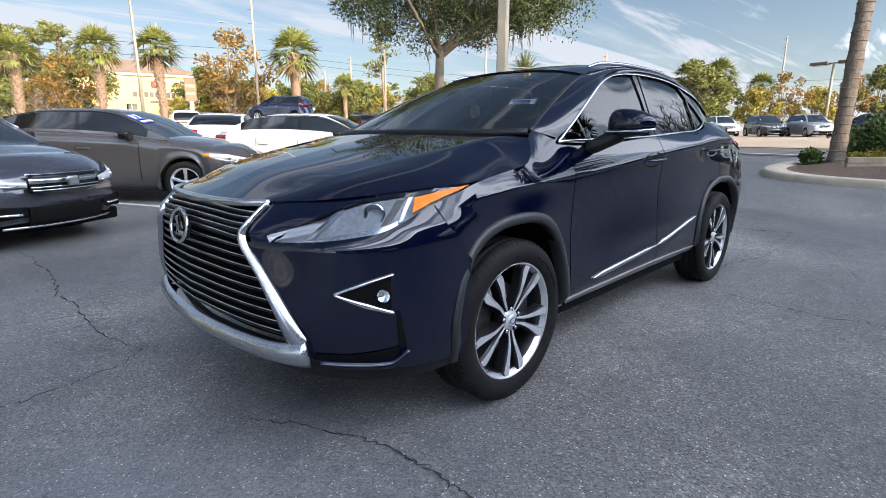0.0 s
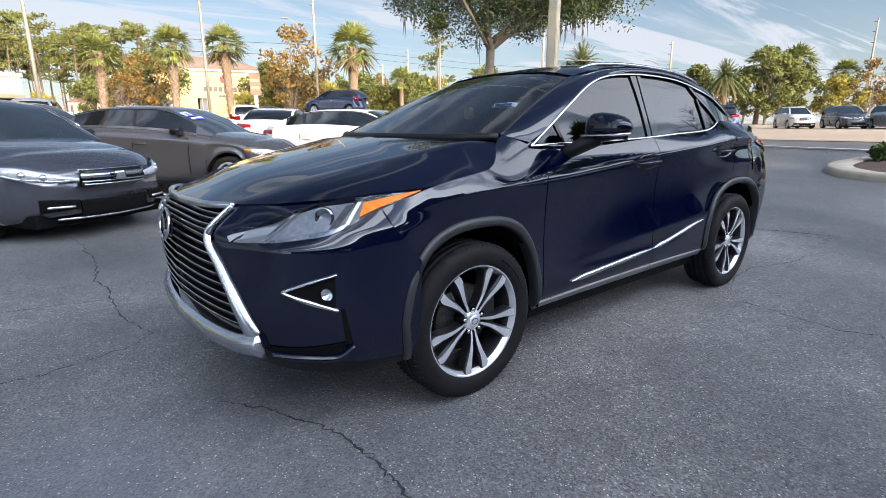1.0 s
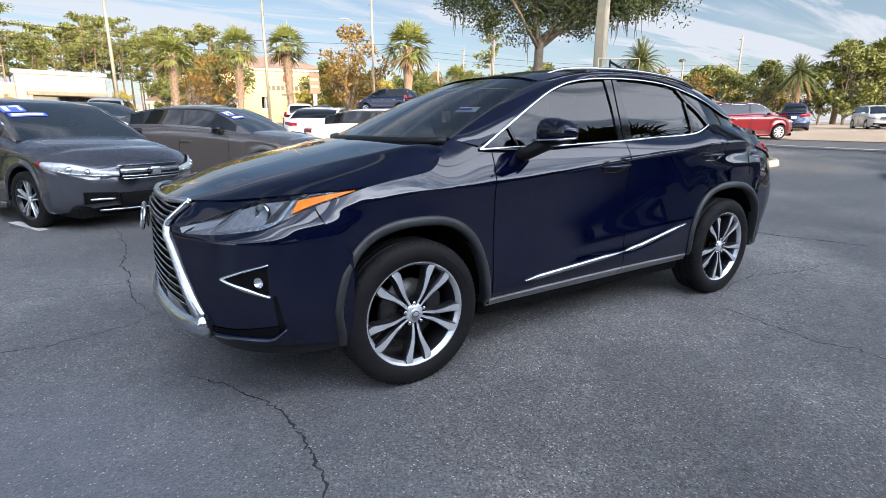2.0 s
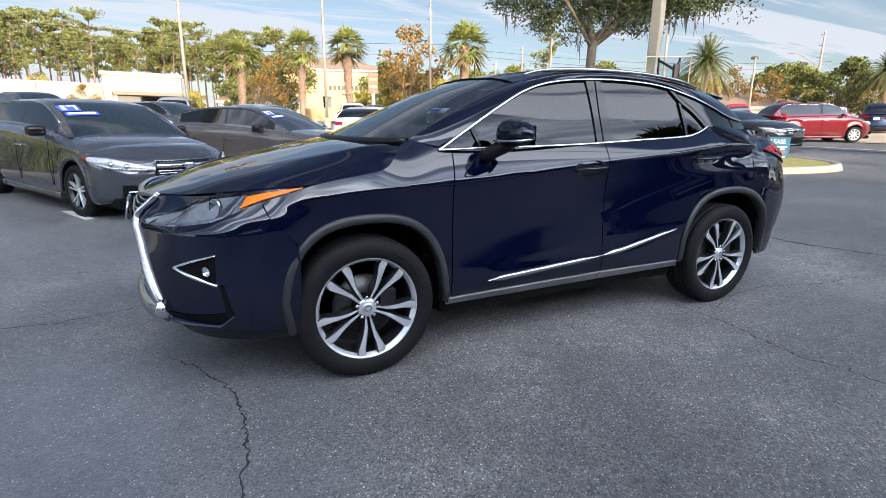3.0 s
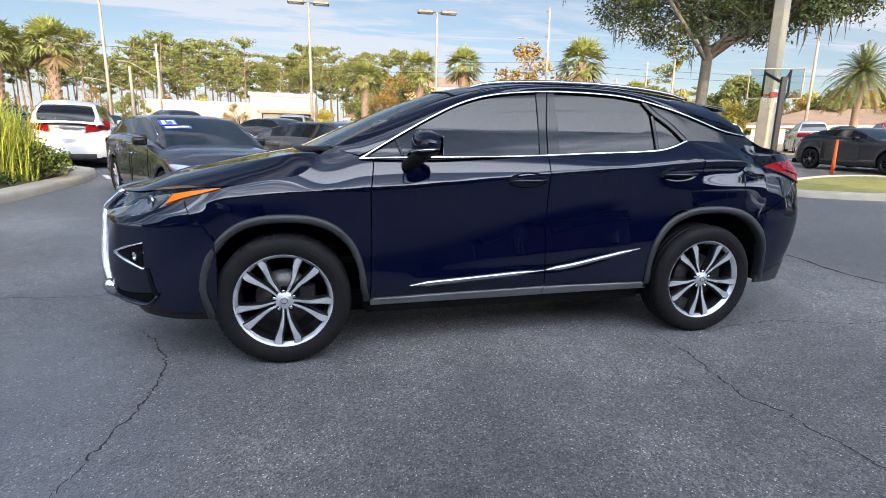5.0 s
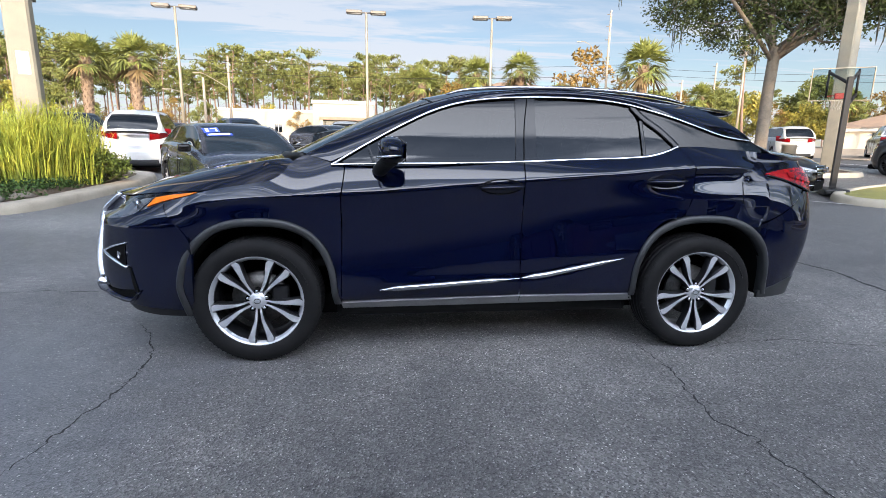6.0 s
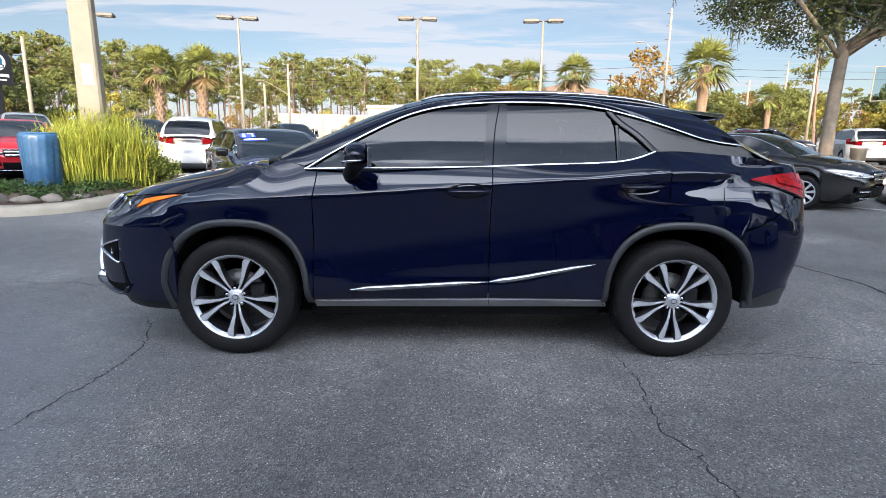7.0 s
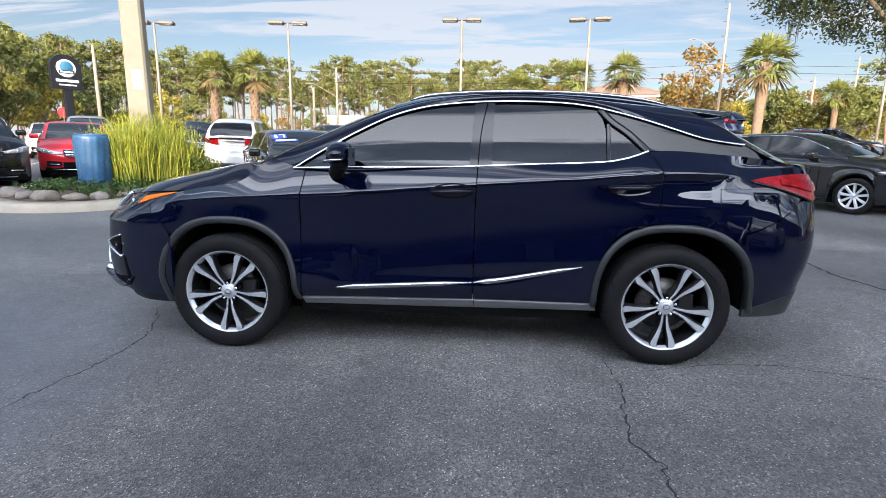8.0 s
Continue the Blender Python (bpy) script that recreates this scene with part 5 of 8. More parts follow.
# ---- wheels of the navy car ----
def hero_wheel(cx, side, turn):
    """Twenty-inch alloy with five split spokes, machined face and dark pockets; its outer face looks to -y."""
    w = new("wheel")
    w.parent = HERO
    w.matrix_local = pose(cx, side * .822, .380, 0, 0, 0 if side < 0 else 180)
    # tyre: crowned tread with grooves, rounded shoulders, raised bead
    prof = [(.268, -.100), (.285, -.112), (.305, -.118), (.335, -.1195), (.356, -.112), (.371, -.100)]
    for y0 in (-.062, -.022, .022, .062):
        prof += [(.3795, y0 - .015), (.3795, y0 - .006), (.372, y0 - .005), (.372, y0 + .005), (.3795, y0 + .006)]
    prof += [(.371, .100), (.356, .112), (.335, .1195), (.305, .118), (.268, .100)]
    v, f = lathe([(r, -y) for r, y in prof], 72, "y")
    ty = mesh_part("tyre", v, f, TYRE, w, "black rubber tyre")
    # tread sipes: slanted shallow ribs on the shoulders
    pieces = []
    for i in range(72):
        a = 2 * math.pi * i / 72
        for y0, y1, da in ((-.108, -.072, .03), (.072, .108, -.03)):
            p = np.array([[.3785 * math.sin(a), y0, .3785 * math.cos(a)], [.3815 * math.sin(a + da * .5), (y0 + y1) / 2, .3815 * math.cos(a + da * .5)], [.3812 * math.sin(a + da), y1, .3812 * math.cos(a + da)]])
            if y0 < 0:
                p[0] *= (.968, 1, .968)
            else:
                p[2] *= (.968, 1, .968)
            pieces.append(tube(p * (.9935, 1, .9935), .0020, 4))
    mesh_part("tread_rib", *join(*pieces), TYRE, ty)["kind"] = "stuff"
    letters = []
    for i in range(14):
        a0 = .5 + i * .055
        for r0 in (.318,):
            p = np.array([[r0 * math.sin(a0 + k), -.1192, r0 * math.cos(a0 + k)] for k in (0, .018, .034)])
            letters.append(tube(p, .0035 if i % 3 else .0055, 4))
    mesh_part("sidewall_lettering", *join(*letters), TYRE, ty)["kind"] = "stuff"
    # rim barrel and machined lip
    v, f = lathe([(.262, -.085), (.250, -.07), (.240, .0), (.245, .09), (.262, .10)], 64, "y")
    mesh_part("rim_barrel", np.asarray(v) * (1, -1, 1), [q[::-1] for q in f], ALLOYDARK, w, "dark rim barrel")
    v, f = lathe([(.252, .080), (.262, .094), (.268, .102), (.274, .105), (.279, .103), (.282, .097)], 72, "y")
    mesh_part("rim_lip", v, f, ALLOY, w, "machined rim lip")
    # brake disc and caliper
    v, f = lathe([(.06, .012), (.165, .012), (.165, -.012), (.06, -.012)], 40, "y")
    mesh_part("brake_disc", v, f, STEEL, w)
    bm = box(.10, .07, .16, .02, (.125, -.02, -.08), 3)
    part("brake_caliper", bm, DARK, w)
    # five pairs of spokes: they leave the hub side by side, kink apart half way and broaden to the rim
    def spoke(sgn):
        r = np.array([.040, .060, .085, .110, .130, .150, .172, .195, .215, .232, .246, .258, .264])
        inner = np.interp(r, [.04, .10, .135, .17, .21, .24, .264], [.0035, .0050, .0090, .0155, .0240, .0295, .0315])
        outer = np.interp(r, [.04, .07, .10, .13, .17, .21, .235, .250, .264], [.0175, .0210, .0262, .0340, .0490, .0660, .0760, .0780, .0730])
        t = (r - r[0]) / (r[-1] - r[0])
        y = -.080 - .022 * np.sin(np.clip(t, 0, 1) * math.pi * .55)
        rows = []
        lip = np.interp(r, [.04, .12, .20, .264], [.0018, .0045, .0080, .0060])
        for x, d in ((inner - .002, .055), (inner, .012), (inner + lip, 0), (outer - lip * .6, 0), (outer, .008), (outer + .001, .055)):
            rows.append(np.stack([sgn * x, y + d, np.sqrt(np.maximum(r ** 2 - x ** 2, 1e-6))], 1))
        return np.stack(rows, 1)
    for k in range(5):
        rot = Euler((0, radians(72 * k + turn), 0)).to_matrix()
        for sgn in (-1, 1):
            g = spoke(sgn)
            v = np.array([rot @ Vector(q) for q in g.reshape(-1, 3)])
            n, m = g.shape[:2]
            quads = grid_faces(n, m, sgn > 0)
            col = lambda q: min(i % m for i in q)
            sp = mesh_part("spoke", v, [q for q in quads if col(q) == 2], ALLOY, w, "machined spoke", smooth=False)
            mesh_part("spoke_flank", v, [q for q in quads if col(q) != 2], ALLOYDARK, sp, "dark spoke flank", smooth=False)
    v, f = lathe([(.0, .092), (.022, .091), (.031, .090), (.036, .088), (.042, .086), (.050, .082), (.056, .074), (.058, .03)], 40, "y")
    hub = mesh_part("hub", v, f, ALLOY, w)
    v, f = lathe([(.0, .097), (.024, .0962), (.0295, .093), (.0305, .086)], 32, "y")
    mesh_part("centre_cap", v, f, ALLOY, hub, "silver centre cap")
    a = np.linspace(0, 2 * math.pi, 24)
    v, f = tube(np.stack([.019 * np.cos(a), np.full(24, -.0972), .014 * np.sin(a)], 1), .002, 6)
    mesh_part("cap_badge", v, f, DARK, hub)
    for k in range(5):
        a = radians(72 * k + turn + 36)
        v, f = lathe([(.0115, .0800), (.0165, .0868), (.0185, .040)], 14, "y")
        mesh_part("nut_well", np.asarray(v) + (.057 * math.sin(a), 0, .057 * math.cos(a)), f, LINER, hub)
        v, f = lathe([(0, .091), (.008, .091), (.0105, .088), (.0105, .070)], 6, "y")
        mesh_part("wheel_nut", np.asarray(v) + (.057 * math.sin(a), 0, .057 * math.cos(a)), f, CHROME, hub)


for cx, sd, tn in ((-1.395, -1, 33), (1.395, -1, 37), (-1.395, 1, 10), (1.395, 1, 40)):
    hero_wheel(cx, sd, tn)

# ---- parked cars ----
def parked_car(name, m, p, material, label, category="car", sticker=False, group=""):
    """A parked car built round its own measures; its nose points to -x."""
    L, W, H, wb = p["L"] / 2, p["W"] / 2, p["H"], p["wb"] / 2
    fo = p.get("shift", 0.0)
    R, hood, belt, deck = p.get("R", .33), p["hood"], p["belt"], p["deck"]
    xA, xB, xC, xD = p["xA"], p["xB"], p["xC"], p["xD"]
    car = thing(name, m, label, category, group)
    wx = (-wb + fo, wb + fo)
    ra = R + .055
    xs = np.unique(np.round(np.concatenate([np.linspace(-L, L, 61)] + [w + ra * np.cos(np.linspace(0, math.pi, 15)) for w in wx]), 4))
    nose_r = p.get("nose", .45)

    def half(x, z):
        e = np.maximum(0, np.abs(x) - (L - nose_r)) / nose_r
        return W * (1 - .34 * e ** 2.3) * (1 - .035 * ((z - .62) / .4) ** 2)

    def top_line(x):
        return spl(x, [-L, -L + .12, -L + .55, xA, xD, L - .35, L - .08, L], [hood - .26, hood - .13, hood - .03, hood + .07, deck + .02, deck, deck - .05, deck - .18])
    rows = []
    for x in xs:
        zl = .20 + .10 * max(0, (abs(x) - (L - .5)) / .5) ** 2
        for w in wx:
            d = ra ** 2 - (x - w) ** 2
            if d > 0:
                zl = max(zl, R + math.sqrt(d))
        zt = float(top_line(x))
        inside = max(0.0, min(1.0, (x - xA + .15) / .3)) * max(0.0, min(1.0, (xD + .25 - x) / .3))
        zt = zt * (1 - inside) + max(zt, belt) * inside
        zsh = zt - .09
        zm = max(zl + .01, min(zsh - .10, .62))
        row = [(half(x, zl) - .045, zl), (half(x, zl), zl + .03)]
        row += [(half(x, z) - .016 * math.sin(math.pi * k / 6) + (.012 if k == 5 else 0), z) for k, z in enumerate(np.linspace(max(zl + .05, .34), max(zsh, zl + .07), 7))]
        fl = max(0.0, min(1.0, (xA + .25 - x) / .35))     # the bonnet is crowned, its wings fall away
        row += [(half(x, zt) - .030, zt - .03 - .020 * fl), (half(x, zt) - .09 - .03 * fl, zt - .012 * fl), (half(x, zt) * .62, zt + .022 + .012 * fl), (0, zt + .030 + .022 * fl)]
        rows.append([(x, -y, max(z, zl)) for y, z in row])
    g = np.array(rows)
    BOW = p.get("bow", .30)

    def bowed(q):
        """The ends of the car bow forward in plan."""
        q = np.array(q, float)
        s = step(np.abs(q[..., 0]), L - .95, L)
        q[..., 0] -= np.sign(q[..., 0]) * s * (BOW * (q[..., 1] / W) ** 2 + p.get("round", .12) * np.clip((q[..., 2] - .52) / .34, -1, 1.2) ** 2)
        return q
    full = bowed(np.concatenate([g, g[:, ::-1][:, 1:] * (1, -1, 1)], 1))
    n, k = full.shape[:2]
    f = grid_faces(n, k)
    for i0, flip in ((0, False), (n - 1, True)):          # end faces, closed in strips
        for j in range(k // 2):
            q = (i0 * k + j, i0 * k + j + 1, i0 * k + k - 2 - j, i0 * k + k - 1 - j)
            f.append(q if not flip else q[::-1])
    mesh_part("body", full.reshape(-1, 3), [tuple(dict.fromkeys(q)) for q in f if len(set(q)) > 2], material, car)
    # glasshouse, split into panes and painted pillars
    cx = np.unique(np.round(np.concatenate([np.linspace(xA, xB, 12), np.linspace(xB, xC, 22), np.linspace(xC, xD, 12)]), 4))
    roof = spl(cx, [xA, xA + (xB - xA) * .5, xB, (xB + xC) / 2, xC, xC + (xD - xC) * .5, xD], [hood + .08, (hood + H) / 2 + .05, H - .035, H, H - .045, (H + deck) / 2 + .045, deck + .02])
    rows = []
    for x, zr in zip(cx, roof):
        base = max(float(top_line(x)), belt if xA + .1 < x < xD - .05 else 0) - .01
        zr = max(zr, base + .02)
        yb = half(x, belt) - .085
        yt = yb - .42 * (zr - base) * .92
        row = [(yb, base), (yb - .10 * .42 * (zr - base), base + .10 * (zr - base))]
        row += [(yb + (yt - yb) * t, base + (zr - base) * t) for t in (.3, .5, .7, .86)]
        row += [(yt - .02, zr - .035 * min(1, (zr - base) / .3)), (yt - .07, zr - .008), (yt * .5, zr + .012), (0, zr + .016)]
        rows.append([(x, -y, z) for y, z in row])
    g = np.array(rows)
    full = np.concatenate([g, g[:, ::-1][:, 1:] * (1, -1, 1)], 1)
    n, k = full.shape[:2]
    v = full.reshape(-1, 3)
    sets = {"cabin": [], "door_post": [], "windscreen": [], "rear_window": [], "side_window": [], "side_window.r": []}
    posts = p["posts"]
    for q in grid_faces(n, k):
        i, j = q[0] // k, q[0] % k
        x = (cx[i] + cx[i + 1]) / 2
        jj = j if j < k // 2 else k - 2 - j
        key = "cabin"
        if jj >= 7 and x < xB - .02 and x > xA + .02:
            key = "windscreen"
        elif jj >= 7 and x > xC + p.get("gate", .06) and x < xD - .04:
            key = "rear_window"
        elif 1 <= jj <= 4 and xA + .30 < x < p.get("xW", xD - .25) and not any(abs(x - t) < .035 for t in posts):
            key = "side_window" if j < k // 2 else "side_window.r"
        elif 1 <= jj <= 4 and xA + .30 < x < p.get("xW", xD - .25):
            key = "door_post"
        sets[key].append(q)
    mesh_part("cabin", v, sets["cabin"], material, car)
    if sets["door_post"]:
        mesh_part("door_post", v, sets["door_post"], BLACKGLOSS, car)
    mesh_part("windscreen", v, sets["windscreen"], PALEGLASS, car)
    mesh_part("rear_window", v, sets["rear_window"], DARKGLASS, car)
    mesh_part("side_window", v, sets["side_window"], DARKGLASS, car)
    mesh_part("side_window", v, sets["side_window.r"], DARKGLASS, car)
    sh = p.get("shine", CHROME)
    # belt trim, door joints, handles, mirrors
    for sd in (-1, 1):
        xb = np.linspace(xA + .30, p.get("xW", xD - .25), 16)
        vv, ff = tube(np.stack([xb, sd * (half(xb, belt) - .070), np.full(16, belt + .012)], 1), .010, 5)
        mesh_part("belt_trim", vv, ff, sh, car)
        row = full[:, 5 if sd < 0 else k - 6]
        ok = (row[:, 0] > xA + .30) & (row[:, 0] < p.get("xW", xD - .25))
        vv, ff = tube(row[ok] + (0, sd * .004, .012), .009, 5)
        mesh_part("window_trim", vv, ff, sh if p.get("bright", True) else DARK, car)
        for x in (xA + .38, posts[0], posts[-1] + .05):
            zz = np.linspace(.36, belt - .03, 8)
            vv, ff = tube(np.stack([np.full(8, x), sd * (half(x, zz) + .001), zz], 1), .005, 4)
            mesh_part("door_joint", vv, ff, LINER, car)
        for x in (posts[0] - .14, posts[-1] - .12):
            bm = box(.20, .035, .028, .010, (x, sd * (float(half(x, .85)) + .012), belt - .15), 2)
            part("door_handle", bm, sh if p.get("bright", True) else material, car, "", True)
        bm = box(.16, .20, .13, .045, (xA + .52, sd * (W + .05), belt + .02), 3)
        part("door_mirror", bm, material if p.get("bright", True) and material is not GREY else BLACKGLOSS, car, "", True)
        # lamps wrap round the corners on the body's own plan
        def wrap(sgn, y0, back, z0, z1, h0, h1, n_=16, wedge=False):
            yy = np.linspace(y0, .66, 8) * W
            front = np.stack([np.full(8, sgn * L), yy, np.full(8, z0)], 1)
            bx = np.linspace(0, back, 8)[1:]
            side = np.stack([sgn * (L - bx), half(L - bx, z0), np.full(7, z0)], 1)
            c = curve(bowed(np.concatenate([front, side])), n_)
            t_ = np.gradient(c[:, :2], axis=0); t_ /= np.linalg.norm(t_, axis=1, keepdims=True)
            o_ = np.stack([t_[:, 1], -t_[:, 0]], 1) * (1 if sgn < 0 else -1)
            if (o_ * c[:, :2]).sum() < 0:
                o_ = -o_
            e = np.linspace(0, 1, n_)
            zc, hh = z0 + (z1 - z0) * e, h0 + (h1 - h0) * e
            if wedge:                                    # narrow at the grille, full at the corner, drawn out to a tip on the wing
                zc, hh = z0 + (z1 - z0) * e ** 1.2, h0 * np.interp(e, [0, .2, .55, .8, 1], [.55, .95, 1.45, 1.0, .12])
            rows_ = []
            for kz, of in ((-1, -.01), (-.95, .008), (0, .016), (.95, .004), (1, -.015)):
                q = np.concatenate([c[:, :2] + o_ * of, (zc + kz * hh)[:, None]], 1)
                q[:, 0] += -sgn * .10 * np.clip(q[:, 2] - (zc), 0, 1)
                rows_.append(q * (1, sd, 1))
            return np.stack(rows_, 1)
        q = wrap(-1, p.get("lampin", .42), .62, hood - .255, hood - .135, .044, .072, wedge=True)
        hl = mesh_part("headlamp", q.reshape(-1, 3), grid_faces(*q.shape[:2], sd > 0), PARKLAMP, car)
        for i_ in (5, 8):                                # two round projectors and a light line behind the lens
            v1, f1 = lathe([(0, .024), (.018, .020), (.030, .008), (.036, -.006)], 14, "y")
            v1 = (np.asarray(v1) @ np.array(Euler((0, 0, radians(-70))).to_matrix()).T) * (1, -sd, 1)
            mesh_part("projector", v1 + q[i_, 2], f1, CHROME, hl)
        v1, f1 = tube(q[1:13, 1] + (-.006, sd * .004, .014), .0065, 5)
        mesh_part("light_line", v1, f1, HEADLIN, hl)
        if p.get("amber", True) != "none":
            mesh_part("marker", q[13:].reshape(-1, 3) + (-.003, sd * .004, 0), grid_faces(3, 5, sd > 0), AMBER if p.get("amber", True) else REDLENS, hl)
        tz = p.get("tailz", deck - .13)
        th = p.get("tailh", .07)
        q = wrap(1, .42, .40, tz, tz + .03, th, th * .8)
        mesh_part("tail_lamp", q.reshape(-1, 3), grid_faces(*q.shape[:2], sd < 0), REDLENS, car)
        # fog pocket, sill
        if p.get("fog", True):
            yy = np.linspace(.46, .80, 8) * W
            c = bowed(np.stack([np.full(8, -L - .006), yy, np.full(8, .42)], 1)) * (1, sd, 1)
            v1, f1 = ribbon(c, (0, 0, 1), np.linspace(-.05, -.075, 8)[:, None], np.linspace(.045, .065, 8)[:, None], (-1, 0, 0), .010)
            fp = mesh_part("fog_pocket", v1, f1, LINER, car)
            v1, f1 = tube(c[1:-1] + (-.014, 0, -.02), .014, 6)
            mesh_part("fog_lamp", v1, f1, HEADLIN, fp)
        xs_ = np.linspace(wx[0] + ra + .05, wx[1] - ra - .05, 12)
        v1, f1 = ribbon(np.stack([xs_, sd * (half(xs_, .25) - .012), np.full(12, .235)], 1), (0, 0, 1), -.04, .045, (0, sd, 0), .03)
        mesh_part("side_skirt", v1, f1, material if p.get("bright", True) else DARK, car)
    # nose and tail fittings that hug the plan
    def hug(z, span, sgn, off):
        y = np.linspace(-span, span, 17)
        c = bowed(np.stack([np.full(17, sgn * L), y, np.full(17, z)], 1))
        c[:, 0] += sgn * off
        return c
    v1, f1 = ribbon(hug(hood - .245, W * .40, -1, .0), (0, 0, 1), -.085, .085, (-1, 0, 0), .014)
    gr = mesh_part("grille", v1, f1, BLACKGLOSS, car)
    for z, w_, r_ in ((hood - .315, .39, .009), (hood - .285, .40, .009), (hood - .225, .40, .034), (hood - .165, .41, .010)):
        v1, f1 = tube(hug(z, W * w_, -1, .012), r_, 6, squash=(.5, 1))
        mesh_part("grille_bar", v1, f1, sh, gr)
    bm = box(.02, .13, .10, .02, (-L - .035, 0, hood - .285), 2)
    part("badge", bm, CHROME, gr)
    v1, f1 = ribbon(hug(.36, W * .43, -1, .0), (0, 0, 1), -.075, .095, (-1, 0, 0), .012)
    mesh_part("lower_intake", v1, f1, LINER, car)
    v1, f1 = tube(hug(.262, W * .64, -1, .010), .014, 6)
    mesh_part("bumper_trim", v1, f1, sh, car)
    v1, f1 = ribbon(hug(.33, W * .62, 1, .0), (0, 0, 1), -.09, .07, (1, 0, 0), .02)
    mesh_part("rear_diffuser", v1, f1, DARK, car)
    part("number_plate", box(.012, .31, .155, .004, (L + .012, 0, p.get("platez", deck - .30))), WHITETAPE, car)
    part("underbody", box(2 * L - .5, 2 * W - .30, .14, .03, (0, 0, .17)), LINER, car)
    if sticker:
        # price sticker high on the windscreen: white digits and bars on blue
        iB = [i for i in range(n) if xA < cx[i] < xB]
        ctr = k // 2
        def at(s, yy):
            i = s * (len(iB) - 1); a = int(i); b_ = min(a + 1, len(iB) - 1); t = i - a
            row = full[iB[a]] * (1 - t) + full[iB[b_]] * t
            ys = row[6:k - 6, 1]
            return np.array([np.interp(yy, ys, row[6:k - 6, 0]) - .005, yy, np.interp(yy, ys, row[6:k - 6, 2]) + .006])
        sg = p["sticker_side"]
        def tape(s0, s1, y0, y1, material_, nm, lift=0.0):
            q = np.array([[at(s, y) + (-lift, 0, lift) for y in np.linspace(y0, y1, 5)] for s in np.linspace(s0, s1, 4)])
            mesh_part(nm, q.reshape(-1, 3), grid_faces(4, 5), material_, car, "painted price sticker")
        y0 = sg * .63
        tape(.70, .95, y0, y0 - sg * .26, BLUETAPE, "sticker")
        for s0, s1, a, b in p["digits"]:
            tape(s0, s1, y0 - sg * a, y0 - sg * b, WHITETAPE, "sticker_digit", .002)
        tape(.54, .66, y0 - sg * .02, y0 - sg * .44, BLUETAPE, "sticker")
        tape(.58, .64, y0 - sg * .05, y0 - sg * .40, WHITETAPE, "sticker_bar", .002)
    # wheels
    for i, x in enumerate(wx):
        for sd in (-1, 1):
            w = new("wheel"); w.parent = car
            w.matrix_local = pose(x, sd * (W - .115), R, 0, 0, 0 if sd < 0 else 180)
            for nm, me, mt in WHEEL_MESHES[p.get("rim", "star")]:
                o = new(nm, me); o.parent = w
            w.scale = (R / .33,) * 3
    for w in wx:
        pr = arch(w, R, ra, ra, 185, -5, 20)
        gg = np.stack([np.stack([pr[:, 0], np.full(20, y), pr[:, 1]], 1) for y in (-W + .02, -W + .28)], 1)
        vv = np.concatenate([gg.reshape(-1, 3), [(w, -W + .28, R)]])
        ff = grid_faces(20, 2) + [(i * 2 + 1, (i + 1) * 2 + 1, 40) for i in range(19)]
        mesh_part("wheel_well", vv, ff, LINER, car)
        mesh_part("wheel_well", vv * (1, -1, 1), ff, LINER, car)
    return car


def small_wheel(spokes, dark, face=None):
    """Meshes of one wheel of radius .33, outer face to -y: tyre, rim, each set of spokes' own mesh, hub."""
    out = []
    def add(nm, v, f, mt, smooth=True):
        me = bpy.data.meshes.new(nm)
        me.from_pydata([tuple(map(float, q)) for q in v], [], [tuple(map(int, q)) for q in f])
        me.materials.append(mt)
        if smooth:
            me.polygons.foreach_set("use_smooth", [True] * len(me.polygons))
        out.append((nm, me, mt))
    v, f = lathe([(.225, .08), (.245, .098), (.28, .104), (.312, .095), (.328, .075), (.33, .0), (.328, -.075), (.30, -.10), (.225, -.09)], 40, "y")
    add("tyre", v, f, TYRE)
    v, f = lathe([(.205, .05), (.222, .088), (.234, .092), (.236, .085)], 40, "y")
    add("rim", v, f, ALLOYDARK if dark else ALLOY)
    v, f = lathe([(.0, .0), (.16, .0), (.205, .01), (.215, .06)], 32, "y")
    add("rim_back", v, f, LINER)
    v, f = lathe([(0, .078), (.03, .077), (.05, .066), (.05, .03)], 20, "y")
    add("hub", v, f, ALLOY)
    pieces = []
    for i in range(spokes):
        for sgn in ((-1, 1) if dark else (0,)):
            a = 2 * math.pi * i / spokes
            w0, w1 = (.0075, .0125) if dark else (.018, .026)
            r = np.array([.03, .12, .222])
            da = a + sgn * np.array([.30, .16, .17])
            ctr = np.stack([r * np.sin(da), [-.072, -.078, -.082], r * np.cos(da)], 1)
            tn = np.stack([np.cos(da), 0 * da, -np.sin(da)], 1)
            wd = np.array([w0, (w0 + w1) / 2, w1])[:, None]
            sec = [(-1, .035), (-1, .004), (-.7, 0), (.7, 0), (1, .004), (1, .035)]
            vv = np.stack([ctr + tn * wd * s + (0, b, 0) for s, b in sec], 1)
            pieces.append((vv.reshape(-1, 3), grid_faces(3, 6)))
    add("spoke_star", *join(*pieces), face or ALLOY, False)
    return out


WHEEL_MESHES = {"star": small_wheel(5, False), "twin": small_wheel(5, True), "multi": small_wheel(9, False), "black": small_wheel(7, True, ALLOYDARK)}

